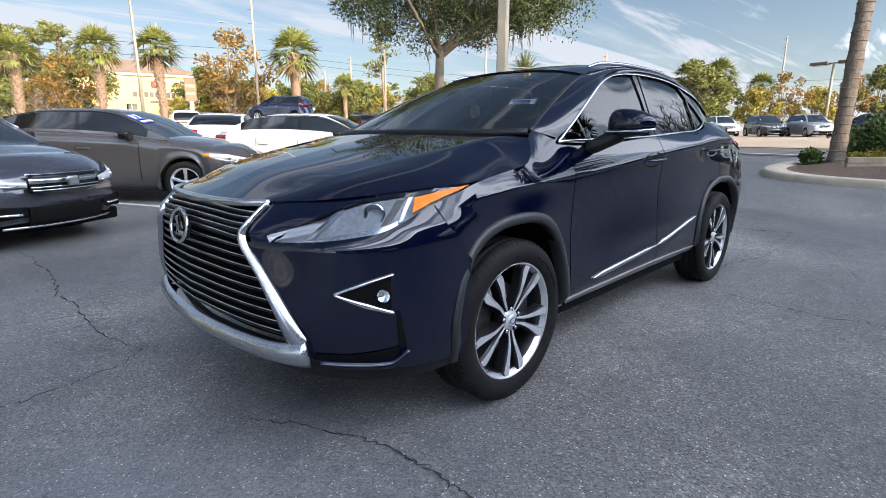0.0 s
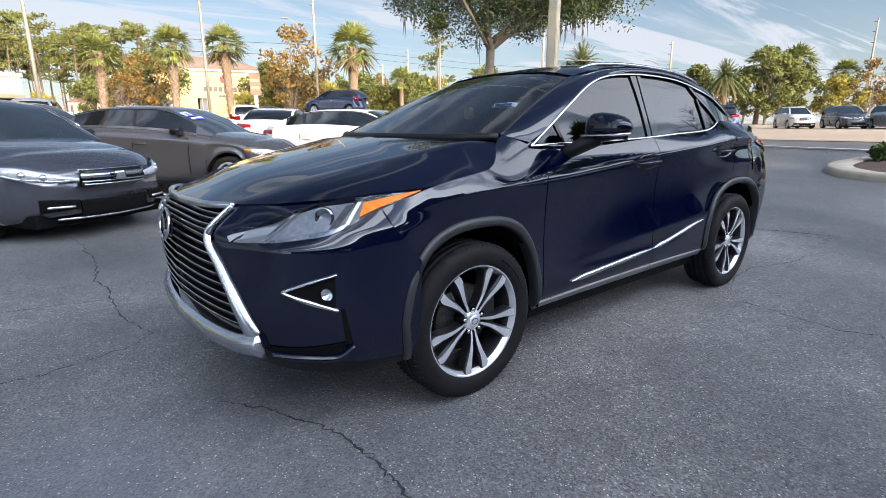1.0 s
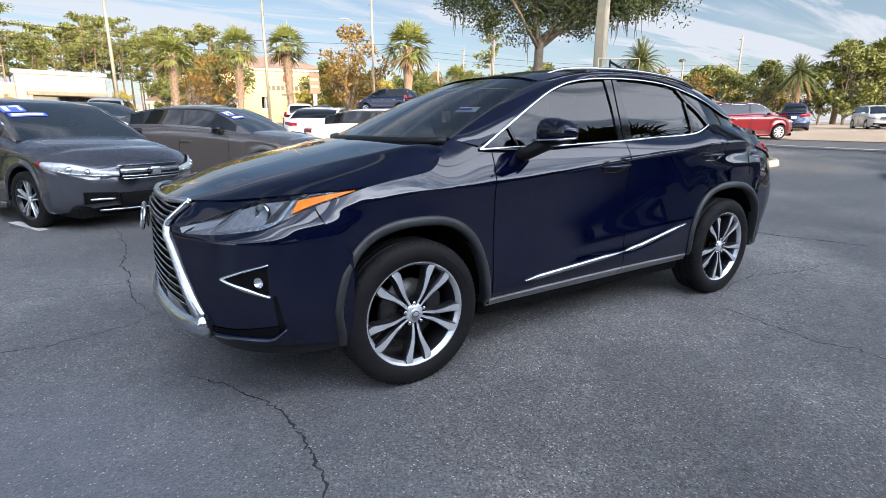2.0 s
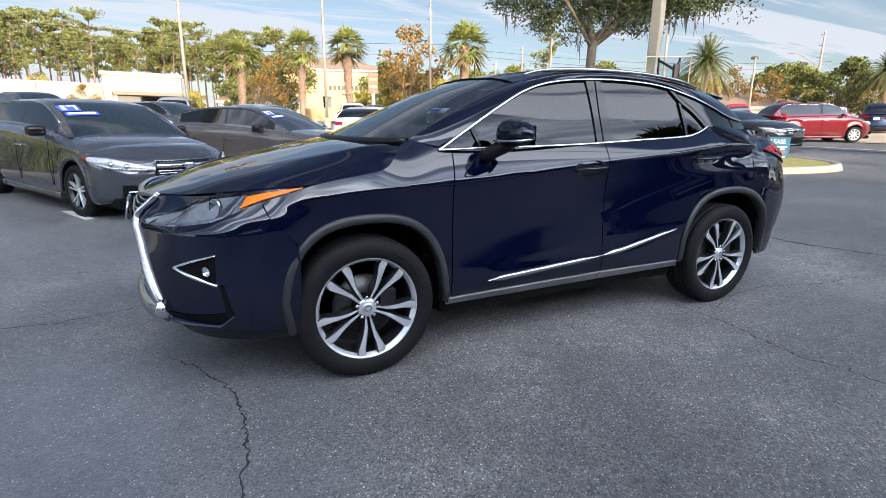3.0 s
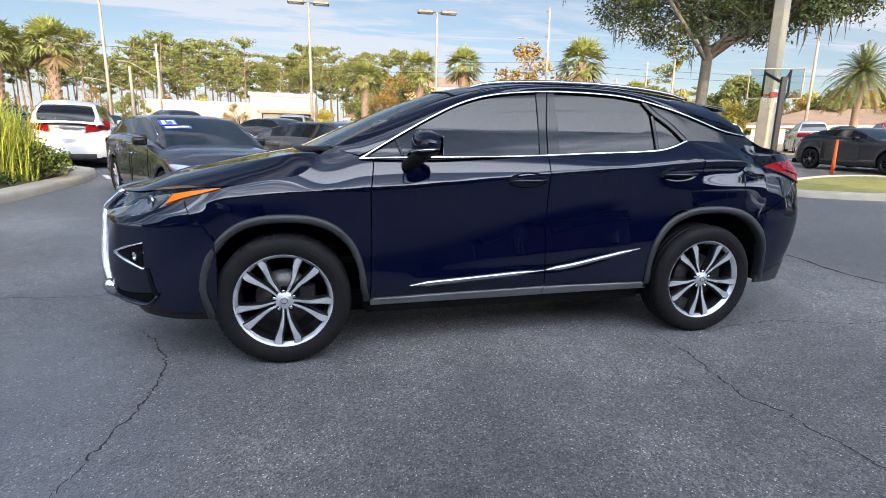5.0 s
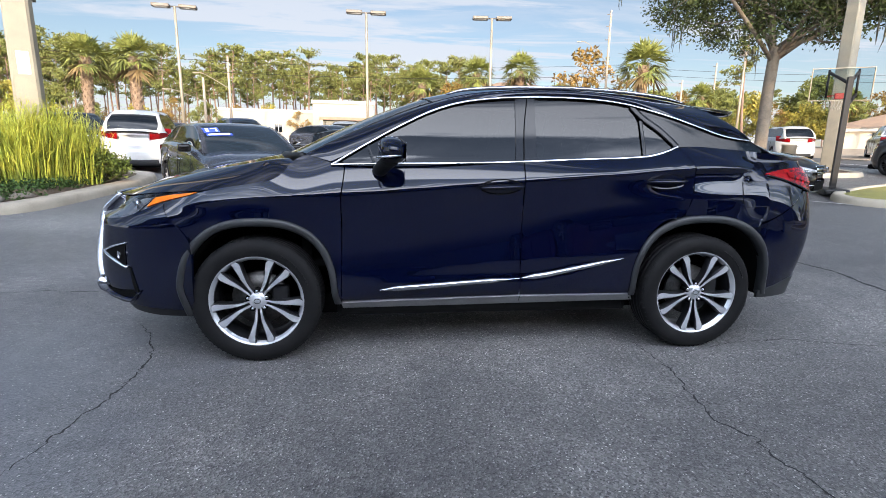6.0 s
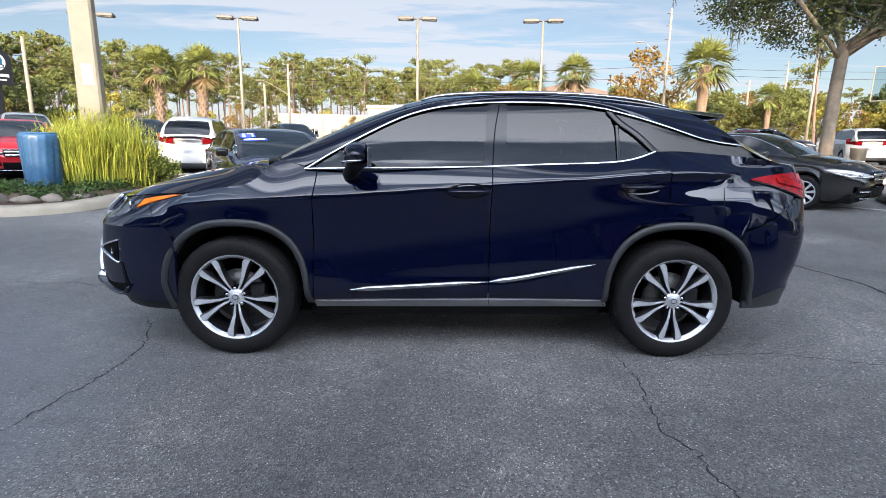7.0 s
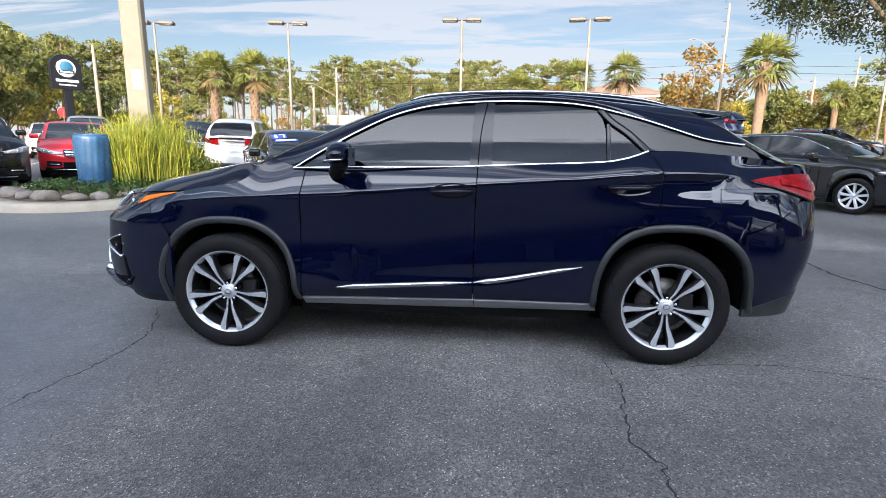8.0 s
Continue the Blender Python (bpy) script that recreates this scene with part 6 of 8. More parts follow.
SEDAN = dict(L=4.90, W=1.85, H=1.465, wb=2.775, shift=-.03, R=.335, hood=.93, belt=.98, deck=1.06, xA=-1.20, xB=-.35, xC=1.00, xD=1.85, posts=[.20, 1.05], xW=1.45, rim="twin", sticker_side=1, amber="none",
             digits=[(.74, .92, .04, .09), (.88, .92, .13, .23), (.74, .88, .20, .23)])
ACCORD = dict(SEDAN, amber=False)
ACURA = dict(SEDAN, amber=True, L=4.81, W=1.835, H=1.44, wb=2.74, rim="star", xA=-1.12, xC=.92, xD=1.70, posts=[.22, 1.0], xW=1.30, bright=False)
WHITESEDAN = dict(SEDAN, bright=False, L=4.86, H=1.46, rim="star", nose=.5)
SUV = dict(L=4.60, W=1.85, H=1.68, wb=2.66, R=.345, hood=1.04, belt=1.10, deck=1.14, xA=-1.22, xB=-.45, xC=1.68, xD=2.20, posts=[.12, .98], xW=1.85, gate=.03, tailz=1.10, tailh=.16, platez=.78, rim="multi", nose=.4)
BIGSUV = dict(SUV, L=5.0, W=1.96, H=1.78, wb=2.85, R=.375, hood=1.12, belt=1.16, deck=1.2, xD=2.38, xC=1.95, xW=2.1, platez=.86)
COUPE = dict(SEDAN, L=4.79, W=1.91, H=1.38, wb=2.72, shift=-.05, R=.345, hood=.95, belt=.98, deck=1.06, xA=-.85, xB=.05, xC=.85, xD=1.85, posts=[.75, .80], xW=1.25, rim="black", bright=False)
TRUCK = dict(SUV, L=5.6, W=2.0, H=1.85, wb=3.6, R=.39, hood=1.15, belt=1.25, deck=1.25, xA=-1.5, xB=-.8, xC=.75, xD=1.05, posts=[-.2, .5], xW=.85, tailz=1.05, tailh=.18, platez=.7)

GREY = paint("charcoal_grey_paint", (.043, .045, .055), metal=.35, rough=.24, coat_ior=1.55)
GREYB = paint("warm_grey_paint", (.048, .049, .054), metal=.35, rough=.26, coat_ior=1.55)
WHITEP = paint("white_paint", (.44, .43, .41), metal=0, rough=.4, flake=.03)
SILVERP = paint("silver_paint", (.46, .47, .48), metal=.7, rough=.35)
BLACKP = paint("black_paint", (.006, .006, .007), metal=.1, rough=.3)
REDP = paint("red_paint", (.55, .022, .032), metal=.3, rough=.35)
MAROON = paint("dark_red_paint", (.095, .006, .010), metal=.4, rough=.35)
BLUEP = paint("dark_blue_paint", (.012, .018, .05), metal=.4, rough=.35)

# the rows of cars round the lot: the middle of each car and the way its nose points
def stand(x, y, hx, hy):
    return on_ground(x, y, math.degrees(math.atan2(-hy, -hx)))


parked_car("sedan_car", stand(-3.47, 6.27, .524, -.852), ACCORD, GREY, "dark grey sedan with a price sticker on its windscreen", sticker=True)
parked_car("sedan_car", stand(-.77, 8.05, .75, -.66), ACURA, GREYB, "warm grey sedan with a blue price sticker", sticker=True)
parked_car("crossover_car", stand(-8.0, 13.4, -.247, .969), SUV, WHITEP, "white crossover seen from its rear, red lamps")
parked_car("sedan_car", stand(3.2, 8.05, .65, -.76), WHITESEDAN, WHITEP, "white sedan with dark windows beside the grey sedan")
parked_car("sedan_car", stand(3.9, 14.7, .55, .83), WHITESEDAN, WHITEP, "white sedan seen from its rear in the third row")
parked_car("crossover_car", stand(6.9, 27.3, .25, .97), SUV, WHITEP, "white crossover seen from its rear, far row")
parked_car("crossover_car", stand(-2.3, 24.7, .15, .99), SUV, SILVERP, "silver grey crossover seen from its rear")
parked_car("sedan_car", stand(.6, 17.5, .70, -.71), SEDAN, SILVERP, "silver sedan in the second row")
parked_car("sedan_car", stand(-2.8, 19.0, .70, -.71), SEDAN, GREY, "dark grey sedan in the second row")
parked_car("crossover_car", stand(-7.2, 21.5, .50, -.86), SUV, BLUEP, "dark blue crossover in the second row")
parked_car("sedan_car", stand(-11.2, 24.0, .5, -.86), SEDAN, MAROON, "dark red sedan in the second row")
parked_car("sedan_car", stand(-15.2, 27.0, .5, -.86), SEDAN, SILVERP, "silver sedan in the far row")
parked_car("crossover_car", stand(-20.5, 27.0, .5, -.86), SUV, GREYB, "warm grey crossover in the far row")
parked_car("sedan_car", stand(2.2, 28.5, .3, .95), SEDAN, GREYB, "warm grey sedan in the far row")
parked_car("crossover_car", stand(9.8, 31.5, .3, .95), SUV, GREY, "dark grey crossover in the far row")
parked_car("crossover_car", stand(17.5, 26.0, .3, .95), SUV, MAROON, "dark red crossover in the far row")
parked_car("sedan_car", stand(11.6, 21.0, .6, .8), SEDAN, SILVERP, "silver sedan in the third row")
parked_car("sedan_car", stand(6.92, 7.58, .6, -.8), dict(SEDAN, rim="multi"), BLACKP, "glossy black sedan with bright alloy wheels")
parked_car("crossover_car", stand(19.5, 26.5, .85, -.53), BIGSUV, BLACKP, "black large crossover on the pale lot")
parked_car("crossover_car", stand(20.8, 21.7, .35, .94), SUV, WHITEP, "white crossover seen from its rear on the pale lot")
parked_car("coupe_car", stand(16.35, 9.46, -.05, -1), COUPE, paint("graphite_paint", (.035, .036, .042), metal=.6), "graphite grey two-door coupe with black wheels")
parked_car("crossover_car", stand(23.5, 10.6, .87, -.5), SUV, MAROON, "dark red crossover on the far side")
parked_car("pickup_truck", stand(28.6, 22.6, .62, .78), TRUCK, SILVERP, "silver pickup truck seen from its rear", "truck")
parked_car("pickup_truck", stand(33.0, 21.0, .62, .78), TRUCK, REDP, "red pickup truck seen from its rear", "truck")
for i, (x, y, hx, hy, k, mt, nm, lb) in enumerate([
    (46, 12.6, -.8, -.6, SUV, WHITEP, "crossover_car", "white crossover on the sunny pale lot"), (46.5, 9.4, -.8, -.6, SUV, GREYB, "crossover_car", "warm grey crossover on the sunny pale lot"),
    (46, 6.2, -.8, -.6, SUV, SILVERP, "crossover_car", "silver crossover on the sunny pale lot"), (50, 3.0, .1, 1, SUV, BLUEP, "crossover_car", "dark blue crossover on the sunny pale lot"),
    (51, -1.2, .1, 1, SEDAN, WHITEP, "sedan_car", "white sedan on the sunny pale lot"), (40, 15.5, .9, .4, BIGSUV, BLUEP, "crossover_car", "dark blue large crossover on the sunny pale lot"),
    (43, 19.5, .9, .4, SUV, WHITEP, "crossover_car", "white crossover on the sunny pale lot"), (60, -5, .1, 1, SUV, GREY, "crossover_car", "dark grey crossover on the sunny pale lot"),
    (62, -10, .1, 1, SEDAN, SILVERP, "sedan_car", "silver sedan on the sunny pale lot"), (36.5, 27, .7, .7, SUV, GREY, "crossover_car", "dark grey crossover on the sunny pale lot")]):
    parked_car(nm, stand(x, y, hx, hy), k, mt, lb)
parked_car("sedan_car", stand(-11.9, 10.6, .66, -.75), SEDAN, REDP, "bright red sedan beside the planted island")
parked_car("crossover_car", stand(-12.1, 7.4, .80, -.60), SUV, BLACKP, "black crossover beside the planted island")
parked_car("crossover_car", stand(-15.0, 15.0, .66, -.75), SUV, SILVERP, "silver crossover parked beyond the reeds")
parked_car("crossover_car", stand(-13.2, 19.5, .66, -.75), SUV, BLACKP, "black crossover behind the reeds")
parked_car("sedan_car", stand(-18.8, 17.6, .66, -.75), SEDAN, WHITEP, "white sedan parked beyond the reeds")
parked_car("crossover_car", stand(14.7, 31.3, -.62, .78) @ pose(0, 0, 1.25), SUV, BLUEP, "dark blue crossover raised on a display ramp")
rp = thing("display_ramp", stand(14.7, 31.3, -.62, .78), "low concrete display ramp under a car", "ramp")
part("deck", box(5.2, 2.3, 1.25, .05, (0, 0, 0)), KERB, rp)
for x, mt, nm, k, lb in ((-10.2, WHITEP, "crossover_car", SUV, "white crossover facing out from the unseen building"), (-6.6, BLACKP, "sedan_car", SEDAN, "black sedan facing out from the unseen building"), (-3.2, SILVERP, "crossover_car", SUV, "silver crossover facing out from the unseen building"),
                         (3.4, MAROON, "sedan_car", SEDAN, "dark red sedan facing out from the unseen building"), (10.6, BLUEP, "crossover_car", SUV, "dark blue crossover facing out from the unseen building")):
    parked_car(nm, stand(x, -8.9, .05, 1), k, mt, lb)
parked_car("sedan_car", stand(6.6, -5.3, -.95, .30), SEDAN, WHITEP, "white sedan parked across the lane behind the row")

# ---- trees and plants ----
RNG = np.random.default_rng(7)


def leaf_quads(centres, radii, count, size, flat=1.0, droop=0.0, rng=None):
    """Small bent leaves scattered in soft clumps."""
    rng = rng or RNG
    vs = []
    for c, r in zip(centres, radii):
        n = int(count * (0.7 + 0.6 * rng.random()))
        d = rng.normal(size=(n, 3))
        d /= np.linalg.norm(d, axis=1, keepdims=True)
        rad = r * rng.random(n) ** 0.42
        p = np.asarray(c) + d * rad[:, None] * (1, 1, flat)
        p[:, 2] -= droop * (np.hypot(p[:, 0] - c[0], p[:, 1] - c[1]) / r) ** 2
        a = rng.normal(size=(n, 3)); a /= np.linalg.norm(a, axis=1, keepdims=True)
        b = np.cross(a, rng.normal(size=(n, 3))); b /= np.maximum(np.linalg.norm(b, axis=1, keepdims=True), 1e-6)
        s = size * (0.6 + 0.8 * rng.random(n))[:, None]
        vs.append(np.stack([p - a * s, p + b * s * .45, p + a * s, p - b * s * .45], 1))
    v = np.concatenate(vs).reshape(-1, 3)
    return v, [(4 * i, 4 * i + 1, 4 * i + 2, 4 * i + 3) for i in range(len(v) // 4)]


def limb(p0, p1, r0, r1, bow=0.3, n=7, rng=None):
    rng = rng or RNG
    p0, p1 = np.asarray(p0, float), np.asarray(p1, float)
    t = np.linspace(0, 1, n)[:, None]
    off = rng.normal(size=3) * bow
    w = np.cumsum(rng.normal(size=(n, 3)) * bow * .12, 0)
    return p0 + (p1 - p0) * t + np.sin(t * math.pi) * off + w * t * (1 - t) * 3, np.linspace(r0, r1, n)


def pine(seed):
    """Tall bare trunk with a flat, layered crown; 18 m high."""
    rng = np.random.default_rng(seed)
    t = new("pine_tree")
    h = 17.0 + rng.random() * 2
    lean = rng.normal(size=2) * .5
    tp, tr = limb((0, 0, -.3), (lean[0], lean[1], h * .95), .24, .06, .25, 10, rng)
    pieces = [tube(tp, tr, 6)]
    cs, rs = [], []
    for i in range(19):
        z = h * (.52 + .46 * rng.random() ** .8)
        k = np.interp(z / h, [.5, .7, .88, 1], [.75, 1.0, .85, .5])
        a, l = rng.random() * 6.283, (1.2 + 2.9 * rng.random()) * k
        base = tp[int(min(9, z / h * 9))]
        tip = np.array([base[0] + l * math.cos(a), base[1] + l * math.sin(a), z + .5])
        lp, lr = limb((base[0], base[1], z - .3), tip, .06, .02, .2, 4, rng)
        pieces.append(tube(lp, lr, 4))
        cs.append(tip); rs.append(.75 + .65 * rng.random())
        cs.append((tip + base * (1, 1, 0) + (0, 0, z)) / 2); rs.append(.45 + .4 * rng.random())
    for i in range(5):
        z = h * (.25 + .33 * rng.random()); a = rng.random() * 6.283
        lp, lr = limb((0, 0, z), (1.3 * math.cos(a), 1.3 * math.sin(a), z + .4), .03, .01, .2, 4, rng)
        pieces.append(tube(lp, lr, 3))
    mesh_part("trunk", *join(*pieces), PINEBARK, t)
    mesh_part("crown", *leaf_quads(cs, rs, 46, .25, .55, rng=rng), LEAF_PINE, t, smooth=False)
    return t


def broadleaf(seed, h, spread, leaf, count=70, size=.20, gap=.5, bark=None, clumps=26, low=.3):
    """Loose roundish tree with limbs and separate clumps."""
    rng = np.random.default_rng(seed)
    t = new("leafy_tree")
    tp, tr = limb((0, 0, -.3), (rng.normal() * .4, rng.normal() * .4, h * .55), h * .018 + .05, h * .010, .2, 7, rng)
    pieces = [tube(tp, tr, 6)]
    cs, rs = [], []
    for i in range(clumps):
        z = h * (low + (1 - low) * rng.random() ** .8)
        k = math.sin(math.pi * min(1, max(.12, (z / h - low) / (1 - low) * .86 + .12))) ** .6
        a, l = rng.random() * 6.283, spread * k * rng.random() ** gap
        tip = np.array([l * math.cos(a), l * math.sin(a), z])
        b = tp[min(6, int(z / h * 6 * .8))]
        lp, lr = limb(b, tip, h * .006, .015, .25, 5, rng)
        pieces.append(tube(lp, lr, 4))
        cs.append(tip); rs.append(spread * (.20 + .16 * rng.random()))
    mesh_part("trunk", *join(*pieces), bark or BARK, t)
    mesh_part("crown", *leaf_quads(cs, rs, count, size, .8, rng=rng), leaf, t, smooth=False)
    return t


def fan_frond(base, az, el, length, blades, rng):
    """A palmate frond: stalk, then narrow blades spread like a hand and bending down."""
    d = np.array([math.cos(az) * math.cos(el), math.sin(az) * math.cos(el), math.sin(el)])
    side = np.array([-math.sin(az), math.cos(az), 0])
    up = np.cross(d, side) * -1
    hub = base + d * length * .5 - np.array([0, 0, length * .10])
    v, f = tube(np.array([base, base + d * length * .28, hub]), [.03, .02, .015], 3)
    vs, fs = [v], list(f)
    o = len(v)
    for i in range(blades):
        q = (i / (blades - 1) - .5) * 2.6
        bd = d * math.cos(q) + side * math.sin(q) + up * .15 * rng.normal()
        ln = length * (.62 - .10 * abs(q)) * (.9 + .2 * rng.random())
        w = np.cross(bd, up); w /= np.linalg.norm(w); w *= .030 * length
        p1 = hub + bd * ln * .55 - np.array([0, 0, .06 * length])
        p2 = hub + bd * ln - np.array([0, 0, .20 * length * (.4 + rng.random())])
        vs.append(np.array([hub - w * .4, hub + w * .4, p1 + w, p1 - w, p2]))
        fs += [(o, o + 1, o + 2, o + 3), (o + 3, o + 2, o + 4)]
        o += 5
    return np.concatenate(vs), fs


def sabal(seed, h, boots=True):
    """Cabbage palm: shaggy trunk and a round head of fan fronds."""
    rng = np.random.default_rng(seed)
    t = new("fan_palm_tree")
    tp, tr = limb((0, 0, -.3), (rng.normal() * .25, rng.normal() * .25, h), .20, .20, .15, 14, rng)
    tr = np.interp(np.linspace(0, 1, 14), [0, .1, .5, .85, 1], [.44, .40, .44, .56, .46])
    pieces = [tube(tp, tr, 10)]
    n = int(h * (.62 if boots else .2) * 16)
    for i in range(n):                                  # old leaf bases, crossed
        z = h - (i / n) * h * (.62 if boots else .2)
        a = i * 2.4
        r = float(np.interp(z / h, [0, .5, .85, 1], [.42, .44, .56, .46]))
        c = np.array([np.interp(z, tp[:, 2], tp[:, 0]), np.interp(z, tp[:, 2], tp[:, 1]), z])
        o = np.array([math.cos(a), math.sin(a), 0])
        pieces.append(tube(np.array([c + o * r * .8, c + o * (r + .05) + (0, 0, .12), c + o * (r + .12) + (0, 0, .30)]), [.10, .09, .05], 4))
    mesh_part("trunk", *join(*pieces), PALMBARK, t)
    top = tp[-1]
    live, dry = [], []
    for i in range(48):
        el = math.radians(84 - 118 * (i / 47) ** 1.05 + rng.normal() * 7)
        fr = fan_frond(top + (0, 0, .1), i * 2.399 + rng.normal() * .15, el, 2.85 + .45 * rng.random(), 15, rng)
        (dry if i > 44 else live).append(fr)
    mesh_part("crown", *join(*live), LEAF_PALM, t, smooth=False)
    mesh_part("dry_skirt", *join(*dry), FROND_DRY, t, "brown hanging fronds", smooth=False)
    return t


def date_palm(seed, h):
    """Feather palm with long arching fronds."""
    rng = np.random.default_rng(seed)
    t = new("date_palm_tree")
    tp, tr = limb((0, 0, -.3), (.2, 0, h), .30, .34, .1, 10, rng)
    mesh_part("trunk", *tube(tp, np.interp(np.linspace(0, 1, 10), [0, .8, 1], [.32, .28, .42]), 12), PALMBARK, t)
    sets = {0: [], 1: []}
    for i in range(110):
        az, el = i * 2.399, math.radians(82 - 108 * (i / 109))
        L = 2.75 + .4 * rng.random()
        s = np.linspace(0, 1, 14)
        d = np.stack([np.cos(az) * np.cos(el) * s, np.sin(az) * np.cos(el) * s, np.sin(el) * s - .70 * s ** 2.0 * math.cos(el)], 1) * L
        p = tp[-1] + d
        vs, fs = tube(p, np.linspace(.03, .006, 14), 3)
        vs, o = [vs], len(vs)
        side = np.array([-math.sin(az), math.cos(az), 0])
        for k in range(2, 14):
            for sg in (-1, 1):
                for h2 in (0, .5):
                    q = p[k] if not h2 else (p[k] + p[k - 1]) / 2
                    tip = q + side * sg * .40 * (1 - .5 * s[k]) + (p[k] - p[k - 1]) * 1.1 - np.array([0, 0, .10])
                    w = (p[k] - p[k - 1]) * .19
                    vs.append(np.array([q - w, q + w, tip])); fs.append((o, o + 1, o + 2)); o += 3
        sets[1 if i > 98 else 0].append((np.concatenate(vs), fs))
    mesh_part("crown", *join(*sets[0]), LEAF_DATE, t, smooth=False)
    mesh_part("dry_skirt", *join(*sets[1]), FROND_DRY, t, "brown hanging fronds", smooth=False)
    return t


def place(proto, m, name, label, group="", category="tree", scale=1.0):
    o = copy_thing(proto, m)
    o.name = name
    o.scale = (scale,) * 3
    return tagged(o, label, category, group)


def drop_proto(*protos):
    for p in protos:
        for o in (*p.children_recursive, p):
            bpy.data.objects.remove(o)


EYE_M = (-1.9, -3.5)


def far(az, d, eye=EYE_M):
    return eye[0] + d * math.sin(radians(az)), eye[1] + d * math.cos(radians(az))


pines = [pine(s) for s in (11, 12, 13, 14, 15, 16)]
rng = np.random.default_rng(3)
for i in range(190):
    az = -64 + 73 * (i + rng.random() * .9) / 190
    d = 112 + 48 * rng.random() + (6 if az > -4 else 0)
    x, y = far(az, d)
    place(pines[i % 6], upright(x, y, rng.random() * 360), "pine_tree", "tall pine with bare trunk and flat green crown", "pines behind the lot", scale=(.70 + .36 * rng.random()) * (d / 122))
for i in range(16):
    x, y = far(9 + 36 * i / 16 + rng.random(), 150 + 20 * rng.random())
    place(pines[i % 6], upright(x, y, rng.random() * 360), "pine_tree", "tall pine with bare trunk and flat green crown", "pines behind the lot", scale=.72 + .2 * rng.random())
x, y = far(37.7, 72); place(pines[2], upright(x, y, 40), "pine_tree", "lone pine with an open dark green crown", scale=.74)
drop_proto(*pines)

leafy = {"dry": [broadleaf(21, 8, 3.2, LEAF_DRY, 60, .19), broadleaf(22, 7, 3.0, LEAF_DRY, 50, .18)],
         "yel": [broadleaf(23, 8, 3.6, LEAF_YEL, 120, .23, clumps=34, low=.18), broadleaf(24, 7, 3.4, LEAF_YEL, 120, .23, clumps=34, low=.18)],
         "grn": [broadleaf(25, 8, 3.8, LEAF_FAR, 130, .23, clumps=36, low=.18), broadleaf(26, 9, 3.8, LEAF_PINE, 130, .23, clumps=36, low=.18)]}
names = {"dry": "autumn tree with sparse rusty leaves", "yel": "yellowing leafy tree in the sun", "grn": "green leafy tree in the sun"}
spots = [("dry", 8.5, 84, 1.15), ("dry", 7.0, 88, 1.0), ("dry", 12.8, 82, 1.05), ("yel", 13.6, 86, .8), ("grn", 9.8, 92, 1.25), ("yel", 17.4, 96, .75), ("yel", 20.7, 92, 1.0), ("yel", 22.3, 90, 1.05), ("grn", 24.0, 96, 1.0),
         ("yel", 25.5, 92, .95), ("grn", 29.5, 95, 1.05), ("yel", 31.5, 98, .9), ("grn", 34.0, 95, .95), ("yel", 42.5, 95, .85), ("grn", 45.0, 98, .9), ("dry", 48.5, 96, .85), ("grn", 50.5, 92, .9),
         ("dry", 55.0, 88, .85), ("dry", 58.0, 86, .85), ("grn", 60.0, 92, .9), ("grn", 63.5, 88, 1.0), ("dry", 65.5, 88, .9), ("grn", 67.8, 78, .85), ("grn", 69.6, 76, .95), ("grn", 71.2, 80, .90), ("yel", 75.0, 82, .8), ("dry", 77.2, 84, .95),
         ("yel", 79.5, 86, .8), ("dry", 82.0, 90, .9), ("grn", 84.0, 92, .9), ("dry", 86.0, 95, .95), ("grn", 89.0, 95, 1.0), ("grn", 93.0, 95, 1.0), ("grn", 97.0, 95, 1.0)]
spots += [(("dry", "yel", "dry", "grn")[i % 4], -62 + i * 3.0, 96 + 5 * (i % 3), .62 + .12 * (i % 3)) for i in range(22)]
spots += [(("grn", "yel", "dry", "yel")[i % 4], 5 + i * 1.9, 100 + 7 * (i % 4), .95 + .15 * (i % 3)) for i in range(32)]
spots += [("yel", -46.5, 66, 1.35), ("yel", -50.5, 62, 1.45), ("yel", -53.5, 56, 1.35), ("grn", -43.5, 74, 1.3), ("grn", -57.5, 54, 1.2), ("yel", -41.0, 80, 1.15), ("grn", -38.0, 84, 1.0), ("grn", -35.0, 88, 1.0), ("yel", -31.5, 88, .9), ("grn", -28.0, 90, .95)]
spots = [q for q in spots if not (11.8 < q[1] < 17.2 and q[2] < 112)]       # the hotel front stands free
for i, (k, az, d, s) in enumerate(spots):
    x, y = far(az, d)
    place(leafy[k][i % 2], upright(x, y, i * 77.0), "leafy_tree", names[k], "trees beyond the lots", scale=s)
x, y = far(22.6, 84); place(leafy["dry"][0], upright(x, y, 20), "leafy_tree", "tall half-bare autumn tree with rusty leaves", scale=1.75)
x, y = far(21.7, 84.6); place(leafy["dry"][1], upright(x, y, 120), "leafy_tree", "half-bare autumn tree with rusty leaves", scale=1.25)
for k in leafy.values():
    drop_proto(*k)

